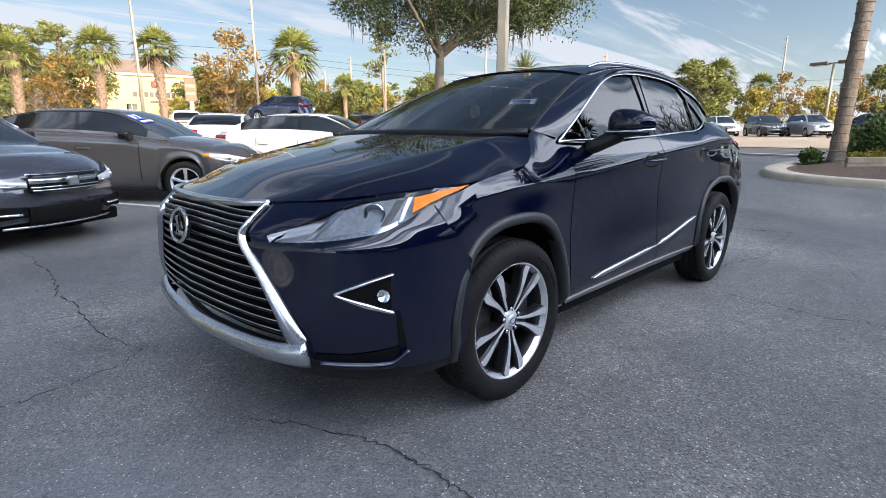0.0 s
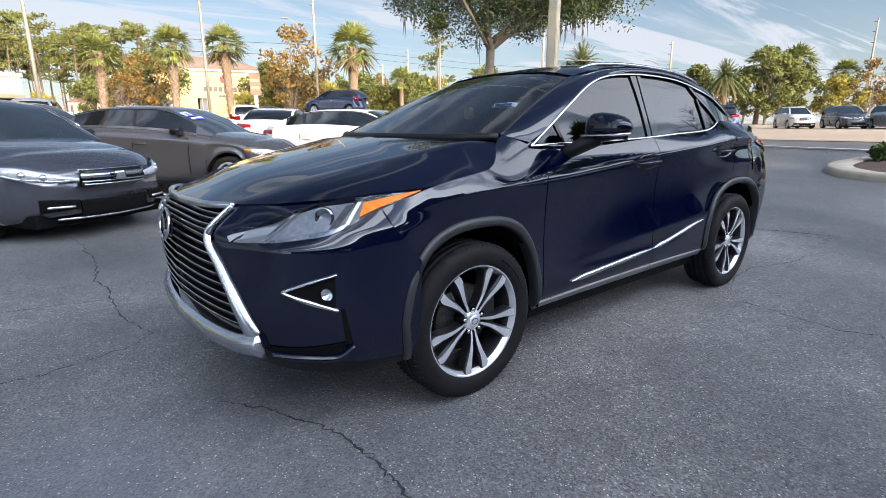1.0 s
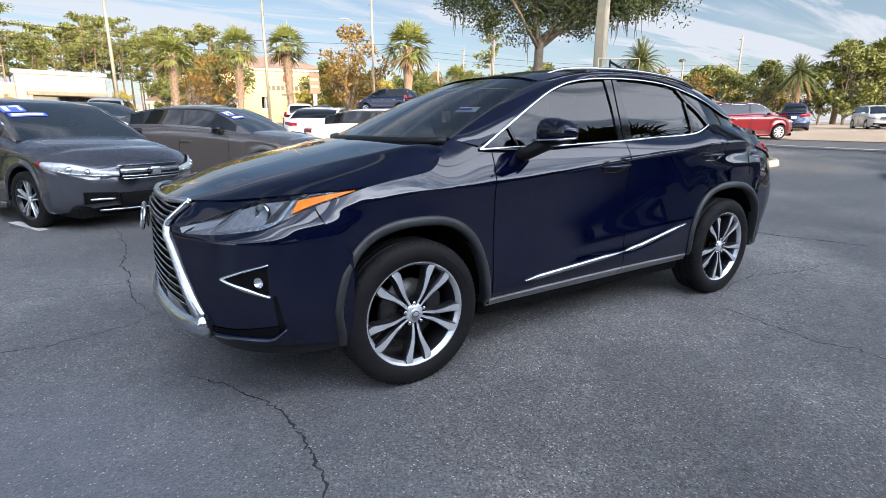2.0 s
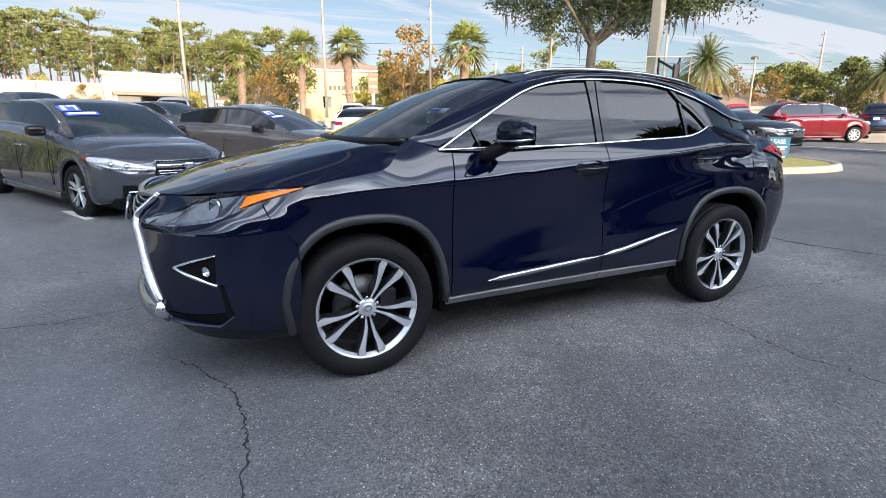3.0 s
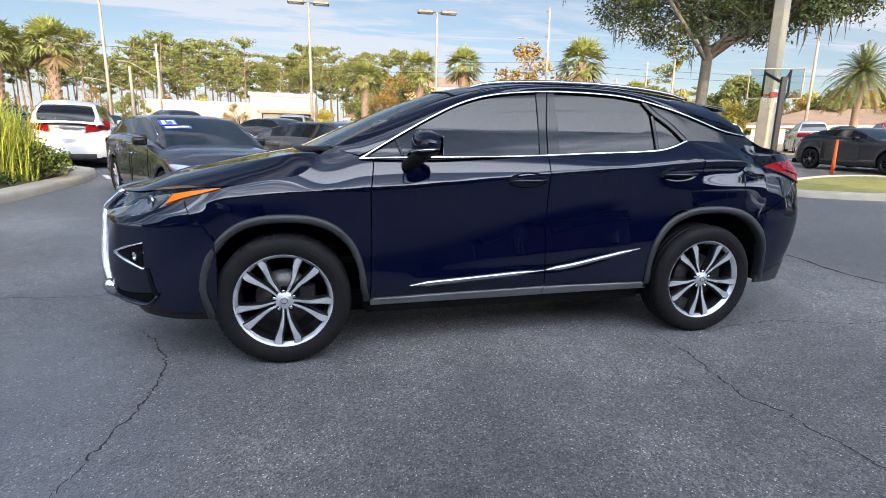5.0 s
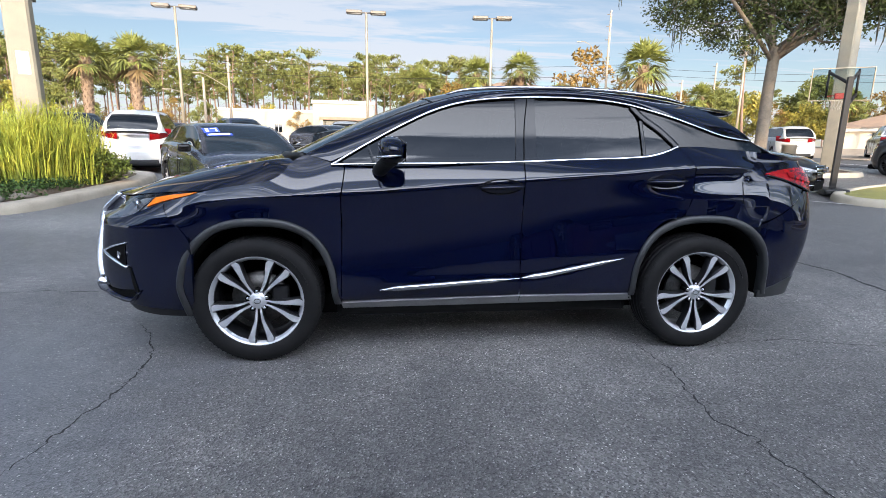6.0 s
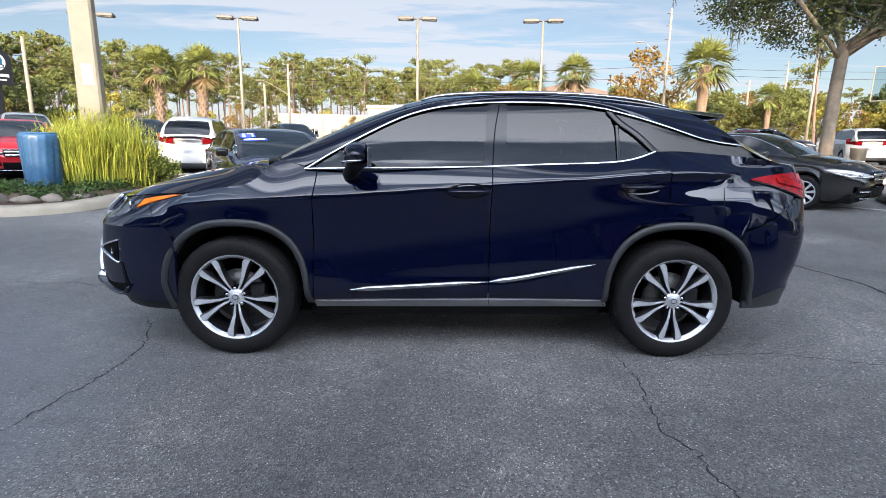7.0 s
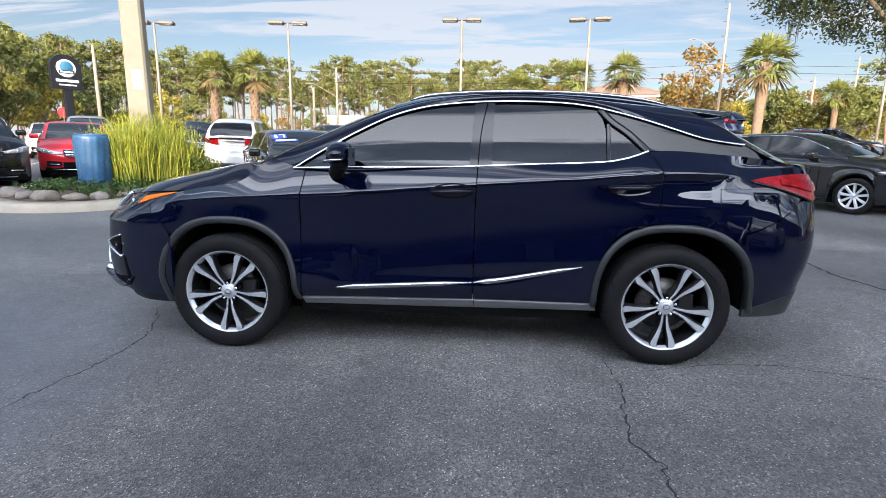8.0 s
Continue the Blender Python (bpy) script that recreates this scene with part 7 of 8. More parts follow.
palms = [sabal(31, 10.5), sabal(32, 11.5), sabal(33, 9.5, False)]
for az, d, z, k, s, eye in ((5.3, 74, 11.0, 0, 1.12, EYE_M), (11.1, 75, 12.6, 1, 1.12, EYE_M), (16.1, 76, 13.2, 1, 1.12, EYE_M), (28.4, 72, 13.3, 2, 1.12, EYE_M), (-27.9, 60, 9.9, 0, 1.12, (.2, -4)), (-24.1, 58, 10.1, 0, 1.12, (.2, -4)), (33.5, 92, 10.5, 2, 1, EYE_M), (45.0, 90, 9.0, 2, 1, EYE_M), (71.5, 80, 10.5, 2, 1, EYE_M), (68.9, 82, 10.8, 2, 1, EYE_M), (75.2, 85, 9.0, 2, 1, EYE_M)):
    x, y = far(az, d, eye)
    g0 = float(ground_z(x, y))
    hh = (10.5, 11.5, 9.5)[k] + 1.5
    place(palms[k], upright(x, y, az * 31, (1 - s) * (z - g0)), "fan_palm_tree", "cabbage palm with shaggy trunk and fan fronds", "cabbage palms", scale=(z - g0) / hh * s)
place(palms[2], upright(16.5, -10.5, 15), "fan_palm_tree", "cabbage palm beside the unseen building", "cabbage palms", scale=.85)
drop_proto(*palms)
dp = date_palm(41, 6.3)
x, y = far(52.1, 58); place(dp, upright(x, y, 30), "date_palm_tree", "date palm with long arching feather fronds", scale=.98)
x, y = far(66.2, 74, (-2.16, -3.33)); place(dp, upright(x, y, 120), "date_palm_tree", "date palm with long arching feather fronds", scale=.90)
drop_proto(dp)


def oak_tree():
    """Live oak of the near island: forked trunk, long limbs, small dark leaves and hanging moss."""
    rng = np.random.default_rng(51)
    t = thing("oak_tree", upright(15.6, 16.7), "spreading live oak with small dark leaves and hanging moss", "tree")
    pieces, cs, rs = [], [], []
    tp, tr = limb((0, 0, -.3), (.05, .0, 3.6), .185, .155, .05, 8, rng)
    tr[0] = .25
    pieces.append(tube(tp, tr, 12))
    fork = tp[-1]
    mains = [((1.0, -3.6, 5.2), .17), ((-.9, .7, 6.4), .15), ((.5, .8, 7.6), .17), ((-2.4, 2.2, 6.6), .12), ((2.6, .5, 6.6), .13), ((-.6, -2.2, 6.8), .11), ((2.2, -2.2, 6.2), .12), ((-3.2, -.6, 6.4), .11), ((.8, 3.0, 6.6), .12), ((2.2, -2.5, 5.7), .12), ((1.5, -3.1, 5.3), .11), ((2.9, -2.0, 6.3), .10)]
    for end, r in mains:
        lp, lr = limb(fork - (0, 0, .5 * rng.random()), np.array(end), r, r * .35, .35, 9, rng)
        pieces.append(tube(lp, lr * .62, 8))
        for k in range(9):
            b = lp[3 + int(rng.random() * 6)]
            a = rng.random() * 6.283
            tip = b + np.array([math.cos(a) * (1.0 + 1.3 * rng.random()), math.sin(a) * (1.0 + 1.3 * rng.random()), .3 + 1.0 * rng.normal() * .6])
            tip[2] = max(tip[2], 4.15 + .55 * rng.random())
            p2, r2 = limb(b, tip, r * .22, .012, .25, 6, rng)
            pieces.append(tube(p2, r2, 5))
            for q in (p2[-1], p2[-1] + rng.normal(size=3) * .5, p2[3] + rng.normal(size=3) * .35):
                cs.append(q); rs.append(.45 + .40 * rng.random())
    for i in range(90):
        a, l = rng.random() * 6.283, 4.1 * rng.random() ** .5
        cs.append((l * math.cos(a) + .1, l * math.sin(a) - .1, 4.6 + 3.4 * rng.random() * (1 - (l / 5.2) ** 2) + .2)); rs.append(.5 + .4 * rng.random())
    mesh_part("trunk", *join(*pieces), BARK, t)
    mesh_part("crown", *leaf_quads(cs, rs, 170, .054, .75, .12, rng), LEAF_OAK, t, smooth=False)
    t.scale = (1.38, 1.38, 1.34)
    moss = []
    for i in range(26):
        c = np.array(cs[int(rng.random() * len(cs))]) - (0, 0, .3)
        for j in range(6):
            q = c + rng.normal(size=3) * (.07, .07, .02)
            ln = .3 + .6 * rng.random()
            moss.append(tube(np.array([q, q + rng.normal(size=3) * .03 - (0, 0, ln * .5), q + rng.normal(size=3) * .05 - (0, 0, ln)]), [.012, .018, .004], 3))
    tagged(mesh_part("hanging_moss", *join(*moss), surf("grey_moss", (.17, .16, .11), (.10, .10, .07), rough=.95), t, "grey hanging moss"), kind="stuff")


oak_tree()


def bare_tree(x, y, h, seed):
    """Leafless ornamental tree: a short trunk that divides four times."""
    rng = np.random.default_rng(seed)
    t = thing("bare_tree", upright(x, y), "leafless grey ornamental tree on the mulch", "tree")
    pieces = []

    def grow(p0, d, ln, r, level):
        p1 = p0 + d * ln
        lp, lr = limb(p0, p1, r, r * .62, ln * .10, 5, rng)
        pieces.append(tube(lp, lr, 7 if level < 2 else 4))
        if level == 5:
            return
        for k in range(3 if level else 5):
            e = d + rng.normal(size=3) * .55
            e[2] = abs(e[2]) * .8 + .15
            grow(lp[-1 if k < 2 else 3], e / np.linalg.norm(e), ln * (.62 + .2 * rng.random()), r * .58, level + 1)
    grow(np.array([0, 0, -.2]), np.array([0, 0, 1.0]), h * .30, h * .022, 0)
    mesh_part("trunk", *join(*pieces), BARK, t)


bare_tree(17.6, -5.6, 8.0, 61)

# ---- islands, poles, buildings, small things ----
def island(name, outline, top, label, height=.15, width=.22, n=120):
    """A kerbed bed: a rounded concrete kerb with joints, and the soil inside."""
    pts = []                                            # one closed turn of the smooth outline
    m = len(outline)
    for i in range(m):
        p0, p1, p2, p3 = (np.array(outline[(i + k) % m], float) for k in (-1, 0, 1, 2))
        for t in np.linspace(0, 1, n // m, endpoint=False):
            pts.append(.5 * ((2 * p1) + (-p0 + p2) * t + (2 * p0 - 5 * p1 + 4 * p2 - p3) * t * t + (-p0 + 3 * p1 - 3 * p2 + p3) * t ** 3))
    c = np.array(pts)
    k = len(c)
    t = np.roll(c, -1, 0) - np.roll(c, 1, 0); t /= np.linalg.norm(t, axis=1, keepdims=True)
    nr = np.stack([t[:, 1], -t[:, 0]], 1)
    if (nr * (c - c.mean(0))).sum() < 0:
        nr = -nr
    z0 = ground_z(c[:, 0], c[:, 1])
    sec = [(0, -.05), (-.015, height * .5), (-.045, height * .93), (-.08, height), (-width, height), (-width - .01, height - .06)]
    v = np.stack([np.concatenate([c + nr * a, (z0 + b)[:, None]], 1) for a, b in sec], 1)
    s = len(sec)
    f = [(i * s + j, ((i + 1) % k) * s + j, ((i + 1) % k) * s + j + 1, i * s + j + 1) for i in range(k) for j in range(s - 1)]
    kerb = tagged(mesh_part(name + "_kerb", v.reshape(-1, 3), f, KERB), "weathered concrete kerb round " + label, "kerb", kind="structure")
    inner = np.concatenate([c - nr * (width + .0), (z0 + height - .03)[:, None]], 1)
    mid = inner.mean(0)
    rings = [inner, mid + (inner - mid) * .75 + (0, 0, .04), mid + (inner - mid) * .4 + (0, 0, .08), mid + (inner - mid) * .02 + (0, 0, .09)]
    g = np.stack(rings, 1)
    f = [(i * 4 + j, ((i + 1) % k) * 4 + j, ((i + 1) % k) * 4 + j + 1, i * 4 + j + 1) for i in range(k) for j in range(3)]
    tagged(mesh_part(name + "_soil", g.reshape(-1, 3), f, top), "bed of " + label, "bed", kind="structure")
    return kerb


LEFT_BED = [(-9.0, 4.3), (-8.2, 3.8), (-7.4, 3.65), (-6.6, 4.05), (-6.15, 4.75), (-6.05, 5.8), (-6.05, 7.2), (-6.1, 8.6), (-6.6, 10.4), (-7.6, 10.6), (-8.9, 8.4), (-9.4, 6.0)]
island("reed_island", LEFT_BED, MULCH, "the planted island", width=.42)
island("sign_island", [(9.0, 4.6), (10.2, 3.75), (11.6, 3.4), (12.5, 3.8), (13.0, 4.7), (13.7, 6.6), (13.0, 7.4), (11.4, 7.3), (9.3, 6.3), (8.7, 5.4)], DRYGRASS, "the yellowed grass island")
island("oak_island", [(12.4, 11.0), (13.2, 10.4), (14.4, 10.5), (15.0, 12.2), (16.8, 14.4), (18.0, 17.0), (16.6, 18.6), (14.6, 17.6), (13.2, 14.4)], MULCH, "the oak island")
island("palm_island", [(10.0, -2.6), (9.6, -1.3), (10.1, .2), (11.1, 1.0), (12.7, 1.2), (15.0, .8), (16.3, -1.0), (15.9, -4.0), (13.0, -5.2), (11.0, -4.6)], MULCH, "the palm island", width=.5)


def lamp_pole(x, y, top, rz, heads=1, square=False):
    """Parking-lot light: tapered pole on a concrete foot, flat box heads."""
    z0 = float(ground_z(x, y))
    t = thing("lot_lamp", pose(x, y, z0, 0, 0, rz), "tall tan lot lamp with flat box heads", "lamp", "lot lamps")
    h = top - z0
    mesh_part("pole", *tube(np.array([(0, 0, 0), (0, 0, h * .5), (0, 0, h)]), [.13, .11, .085], 12), METALPOLE, t)
    mesh_part("foot", *lathe([(0.0, .75), (.24, .74), (.28, .70), (.28, -.2)], 20), CONCRETE, t)
    mesh_part("bracket", *tube(np.array([(-.5, 0, h), (.5, 0, h)]), .05, 8), LAMPHEAD, t)
    for s in ((-1, 1) if heads == 2 else (1,)):
        bm = box(1.25, .70, .24, .06, (s * .95, 0, h - .10), 2)
        hd = part("lamp_head", bm, LAMPHEAD, t)
        part("lens", box(1.0, .5, .02, .005, (s * .95, 0, h - .125)), TRIMW, hd)


for az, d, el, rz, eye, hd in ((-32.7, 50, 11.0, 12, (.2, -4), 2), (-20.6, 47, 12.1, 8, (.2, -4), 2), (-2.6, 44, 13.1, 0, (.2, -4), 2), (10.6, 44, 12.9, -6, (.2, -4), 2), (35.4, 60, 8.9, 60, (.2, -4), 1), (56.2, 72, 6.3, 40, EYE_M, 1), (66.8, 84, 5.2, 40, EYE_M, 1), (81.4, 52, 6.0, 80, (-3.2, -2.2), 2)):
    x, y = far(az, d, eye)
    lamp_pole(x, y, 1.3 + d * math.tan(radians(el)), rz, hd)


def concrete_pole(x, y, h, w, label):
    t = thing("concrete_pole", upright(x, y, 20), label, "pole")
    g = np.array([[(sx * k, sy * k, z) for sx, sy in ((-.8, -1), (.8, -1), (1, -.8), (1, .8), (.8, 1), (-.8, 1), (-1, .8), (-1, -.8))] for z, k in ((-.3, w), (h * .5, w * .86), (h, w * .72))])
    f = [(i * 8 + j, i * 8 + (j + 1) % 8, (i + 1) * 8 + (j + 1) % 8, (i + 1) * 8 + j) for i in range(2) for j in range(8)] + [tuple(16 + j for j in range(8))]
    mesh_part("shaft", g.reshape(-1, 3), f, CONCRETE, t, smooth=False)
    part("notice_plate", box(.20, .012, .42, .004, (.02, -w * .93, 2.25)), WHITETAPE, t, "small white notice plate")
    return t


concrete_pole(-7.57, 7.42, 12.0, .23, "square tan concrete pole standing among the reeds")
concrete_pole(14.1, 11.5, 12.0, .22, "square tan concrete pole on the oak island")


def utility_pole(x, y, top, arms=True, street=False, rz=0):
    z0 = float(ground_z(x, y)); h = top - z0
    t = thing("utility_pole", pose(x, y, z0, 0, 0, rz), "weathered wooden utility pole", "pole", "utility poles")
    mesh_part("shaft", *tube(np.array([(0, 0, -.3), (0, 0, h * .5), (0, 0, h)]), [.20, .17, .13], 10), WOODPOLE, t)
    if arms:
        for z in (h - .6, h - 2.2, h - 4.0):
            part("crossarm", box(.5, .1, .1, .02, (-.3, 0, z)), LAMPHEAD, t)
    if street:
        p = curve([(0, 0, h * .62), (-1.5, 0, h * .70), (-3.2, 0, h * .78), (-3.9, 0, h * .79)], 12)
        arm_ = mesh_part("lamp_arm", *tube(p, .05, 6), METALPOLE, t)
        part("lamp_head", box(.8, .28, .12, .04, (-4.1, 0, h * .785 - .05), 2), METALPOLE, arm_)


for az, d, el, eye, st in ((25.9, 80, 13.4, (-3.2, -2.2), True), (61.2, 105, 8.1, EYE_M, True), (77.7, 120, 8.6, (-3.2, -2.2), False), (64.0, 125, 5.6, EYE_M, False), (-37.7, 62, 8.6, (.2, -4), False), (35.4, 110, 8.0, (-3.2, -2.2), False), (-15.9, 80, 8.2, (.2, -4), True), (-16.8, 70, 6.2, EYE_M, True), (30.5, 100, 6.6, (.2, -4), True), (47.5, 80, 12.0, (-.4, -4), False)):
    x, y = far(az, d, eye)
    utility_pole(x, y, 1.3 + d * math.tan(radians(el)), True, st, -az)
wires = []
for (a0, d0, e0), (a1, d1, e1) in (((26, 80, 8.0), (62, 105, 5.6)), ((26, 80, 7.4), (62, 105, 5.1)), ((62, 105, 5.4), (95, 110, 5.0)), ((26, 80, 8.2), (-38, 62, 7.2)), ((26, 80, 7.2), (-38, 62, 6.4))):
    p0, p1 = (np.array([*far(a, d), 1.3 + d * math.tan(radians(e))]) for a, d, e in ((a0, d0, e0), (a1, d1, e1)))
    s = np.linspace(0, 1, 16)[:, None]
    wires.append(tube(p0 + (p1 - p0) * s - np.sin(s * math.pi) * (0, 0, 1.2), .022, 3))
tagged(mesh_part("overhead_wires", *join(*wires), DARK), "thin black overhead wires between the poles", "wires", kind="stuff")


# planted island: reeds, bush, groundcover, barrel, rocks
def reeds():
    rng = np.random.default_rng(61)
    pieces, o = [], 0
    vs, fs = [], []
    for i in range(2600):
        a, r = rng.random() * 6.283, rng.random() ** .55
        x, y = -7.48 + .88 * r * math.cos(a) + .12 * math.sin(a * 3), 7.35 + 1.10 * r * math.sin(a)
        h = (1.05 + .80 * rng.random()) * (1 - .30 * r ** 2)
        ln = rng.normal(size=2) * .16
        z = float(ground_z(x, y)) + .13
        w = .005 + .004 * rng.random()
        th = rng.random() * 3.14
        cx, sy = math.cos(th) * w, math.sin(th) * w
        b = np.array([x, y, z]); m = b + (ln[0] * .35, ln[1] * .35, h * .6); t = b + (ln[0], ln[1], h)
        vs += [b + (-cx, -sy, 0), b + (cx, sy, 0), m + (cx, sy, 0), m + (-cx, -sy, 0), t]
        fs += [(o, o + 1, o + 2, o + 3), (o + 3, o + 2, o + 4)]; o += 5
        for q in range(4):                              # side leaves, thicker towards the top
            s = .35 + .62 * rng.random()
            p = b + (t - b) * s
            d = rng.normal(size=3) * (.10, .10, .04) + (0, 0, .09)
            e = np.array([-d[1], d[0], 0]); e = e / (np.linalg.norm(e) + 1e-6) * .007
            vs += [p, p + d * .5 + e, p + d, p + d * .5 - e]
            fs.append((o, o + 1, o + 2, o + 3)); o += 4
    tagged(mesh_part("reed_clump", np.array(vs), fs, REED, smooth=False), "tall yellow-green reed clump in the sun", "plant", kind="stuff")


reeds()


def shrub(name, x, y, r, h, mat_, count, size, label, seed):
    rng = np.random.default_rng(seed)
    t = thing(name, upright(x, y, dz=.08), label, "shrub")
    cs, rs, tw = [], [], []
    for i in range(26):
        a, q = rng.random() * 6.283, rng.random() ** .5
        c = np.array([r * q * math.cos(a) * .8, r * q * math.sin(a) * .8, h * (.25 + .65 * rng.random() * (1 - .5 * q))])
        cs.append(c); rs.append(r * (.28 + .14 * rng.random()))
        tw.append(tube(limb((0, 0, 0), c, .02, .006, .05, 4, rng)[0], .010, 3))
    mesh_part("twigwork", *join(*tw), BARK, t)["kind"] = "stuff"
    mesh_part("foliage", *leaf_quads(cs, rs, count, size, .9, rng=rng), mat_, t, smooth=False)


shrub("round_bush", -6.72, 7.80, .62, .88, BUSH, 210, .034, "round clipped green bush on the island edge", 71)
shrub("leafy_bush", 15.0, -.9, 1.25, 1.25, SHRUB, 170, .06, "low green bush beside the palm trunk", 72)
shrub("leafy_bush", 13.9, -.75, .55, .45, LEAF_YEL, 150, .04, "small bright green plant on the mulch", 73)
shrub("leafy_bush", 13.1, .45, .30, .55, SHRUB, 60, .05, "small spiky plant at the palm foot", 74)
rng = np.random.default_rng(81)
cs = [(-6.65 - 2.0 * rng.random(), 4.85 + 4.2 * rng.random(), 0) for i in range(95)]
cs = [(x, y, float(ground_z(x, y)) + .22) for x, y, _ in cs if x > -7.4 or y > 5.0]
tagged(mesh_part("groundcover", *leaf_quads(cs, [.26] * len(cs), 90, .035, .6, rng=rng), SHRUB, smooth=False), "low leafy groundcover under the reeds", "plant", kind="stuff")

bar = thing("barrel", on_ground(-7.9, 6.2, 10, .10), "tall blue wrapped barrel among rocks and plants", "barrel")
v, f = lathe([(0, -.10), (.28, -.12), (.292, -.05), (.300, .10), (.303, .30), (.307, .45), (.313, .62), (.320, .80), (.330, .98), (.330, 1.08), (.318, 1.13), (.27, 1.15), (0, 1.13)], 72)
v = np.asarray(v)
th_ = np.arctan2(v[:, 1], v[:, 0])                     # the wrap hangs in uneven folds
v[:, :2] *= (1 + (.030 * np.sin(7 * th_ + 2 * v[:, 2]) + .018 * np.sin(17 * th_ - 3 * v[:, 2])) * np.interp(v[:, 2], [-.1, .4, 1.0, 1.12], [.6, 1, .8, .1]))[:, None]
mesh_part("shell", v, f, BLUEBARREL, bar)
a = np.linspace(0, 2 * math.pi, 40)
mesh_part("rim", *tube(np.stack([.285 * np.cos(a), .285 * np.sin(a), np.full(40, 1.15)], 1), .016, 6), BLUEBARREL, bar)


def rock(x, y, r, seed):
    rng = np.random.default_rng(seed)
    bm = bmesh.new()
    bmesh.ops.create_icosphere(bm, subdivisions=2, radius=1)
    for q in bm.verts:
        n = noise.noise(q.co * 1.4 + Vector((seed, 0, 0)))
        q.co *= 1 + .35 * n
    bmesh.ops.scale(bm, vec=(r * 1.3, r * .9, r * .55), verts=bm.verts)
    bmesh.ops.transform(bm, matrix=upright(x, y, seed * 50, .17), verts=bm.verts)
    tagged(part("rock", bm, ROCK, smooth=True), "rough grey edging rock on the bed", "rock", "edging rocks")


for i, (x, y, r) in enumerate([(-8.3, 4.65, .20), (-7.9, 4.5, .17), (-7.5, 4.45, .23), (-7.05, 4.6, .15), (-8.6, 4.95, .18), (-7.7, 4.8, .14), (-6.78, 4.85, .16), (-6.62, 5.3, .13)]):
    rock(x, y, r, i + 1)

# palm trunk and timber edge of the palm island
t = thing("palm_trunk", upright(13.6, -.05, 0), "thick palm trunk rising from the mulch, toned grey-brown for shade", "tree")
tp = curve([(0, 0, -.2), (.03, -.05, 2.5), (.12, -.1, 5), (.25, -.2, 8.5)], 40)
prof = .185 + .03 * np.sin(np.arange(40) * 2.1) * .4 + np.interp(np.arange(40), [0, 3, 39], [.12, 0, -.03])
mesh_part("trunk", *tube(tp, prof, 20), SHADEPALM, t)
rings = [tube(np.stack([tp[k][0] + (prof[k] + .006) * np.cos(a), tp[k][1] + (prof[k] + .006) * np.sin(a), np.full(40, tp[k][2])], 1), .012, 4) for k in range(2, 39, 1)]
mesh_part("leaf_scar", *join(*rings), SHADEPALM, t)
rngp = np.random.default_rng(91)
live = [fan_frond(tp[-1], i * 2.399, math.radians(75 - 110 * i / 35), 2.3, 13, rngp) for i in range(36)]
mesh_part("crown", *join(*live), LEAF_PALM, t, smooth=False)
tm = thing("timber_edging", on_ground(12.75, -1.6, -62, .14), "weathered timber edging of the palm bed", "edging")
for k in range(2):
    part("timber", box(2.6, .14, .13, .015, (0, 0, k * .135)), WOODPOLE, tm)

# basketball hoop
hp = thing("basketball_hoop", upright(9.9, 7.15, rz=150), "black-posted basketball hoop with clear backboard and red rim", "hoop")
part("base", box(.6, 1.2, .20, .06, (0, .7, 0), 2), DARK, hp)
part("post", box(.15, .15, 3.4, .02, (0, .75, .1)), DARK, hp)
mesh_part("strut", *tube([(0, .75, 3.3), (-.35, .08, 3.72)], .045, 6), DARK, hp)
mesh_part("strut", *tube([(0, .75, 2.6), (-.35, .08, 3.05)], .045, 6), DARK, hp)
for s in (-.35, .35):
    mesh_part("strut", *tube([(s, .08, 2.95), (s, .08, 3.80)], .032, 6), DARK, hp)
mesh_part("strut", *tube([(0, .75, 3.3), (.35, .08, 3.72)], .045, 6), DARK, hp)
part("backboard", box(1.45, .02, .95, .006, (0, 0, 2.90)), glass("clear_board", (.82, .88, .90), 1.45), hp, "clear acrylic backboard")
for nm, sz, at in (("board_frame", (1.5, .05, .05), (0, 0, 2.87)), ("board_frame", (1.5, .05, .05), (0, 0, 3.84)), ("board_frame", (.05, .05, 1.0), (-.74, 0, 2.87)), ("board_frame", (.05, .05, 1.0), (.74, 0, 2.87))):
    part(nm, box(sz[0] if sz[0] > 1 else .025, .03, sz[2] if sz[2] > .5 else .025, .006, at), METALPOLE, hp)
part("rim_bracket", box(.22, .12, .18, .02, (0, -.08, 2.93)), REDPAINT, hp, "red rim bracket")
a = np.linspace(0, 2 * math.pi, 30)
mesh_part("rim", *tube(np.stack([.23 * np.cos(a), -.38 + .23 * np.sin(a), np.full(30, 3.05)], 1), .012, 6), REDPAINT, hp)
net = [tube([(.23 * math.cos(q), -.38 + .23 * math.sin(q), 3.04), (.17 * math.cos(q + .3), -.38 + .17 * math.sin(q + .3), 2.82), (.13 * math.cos(q), -.38 + .13 * math.sin(q), 2.62)], .005, 3) for q in np.linspace(0, 6.283, 13)[:-1]]
mesh_part("net", *join(*net), TRIMW, hp)

hp.scale = (.80, .80, .74)

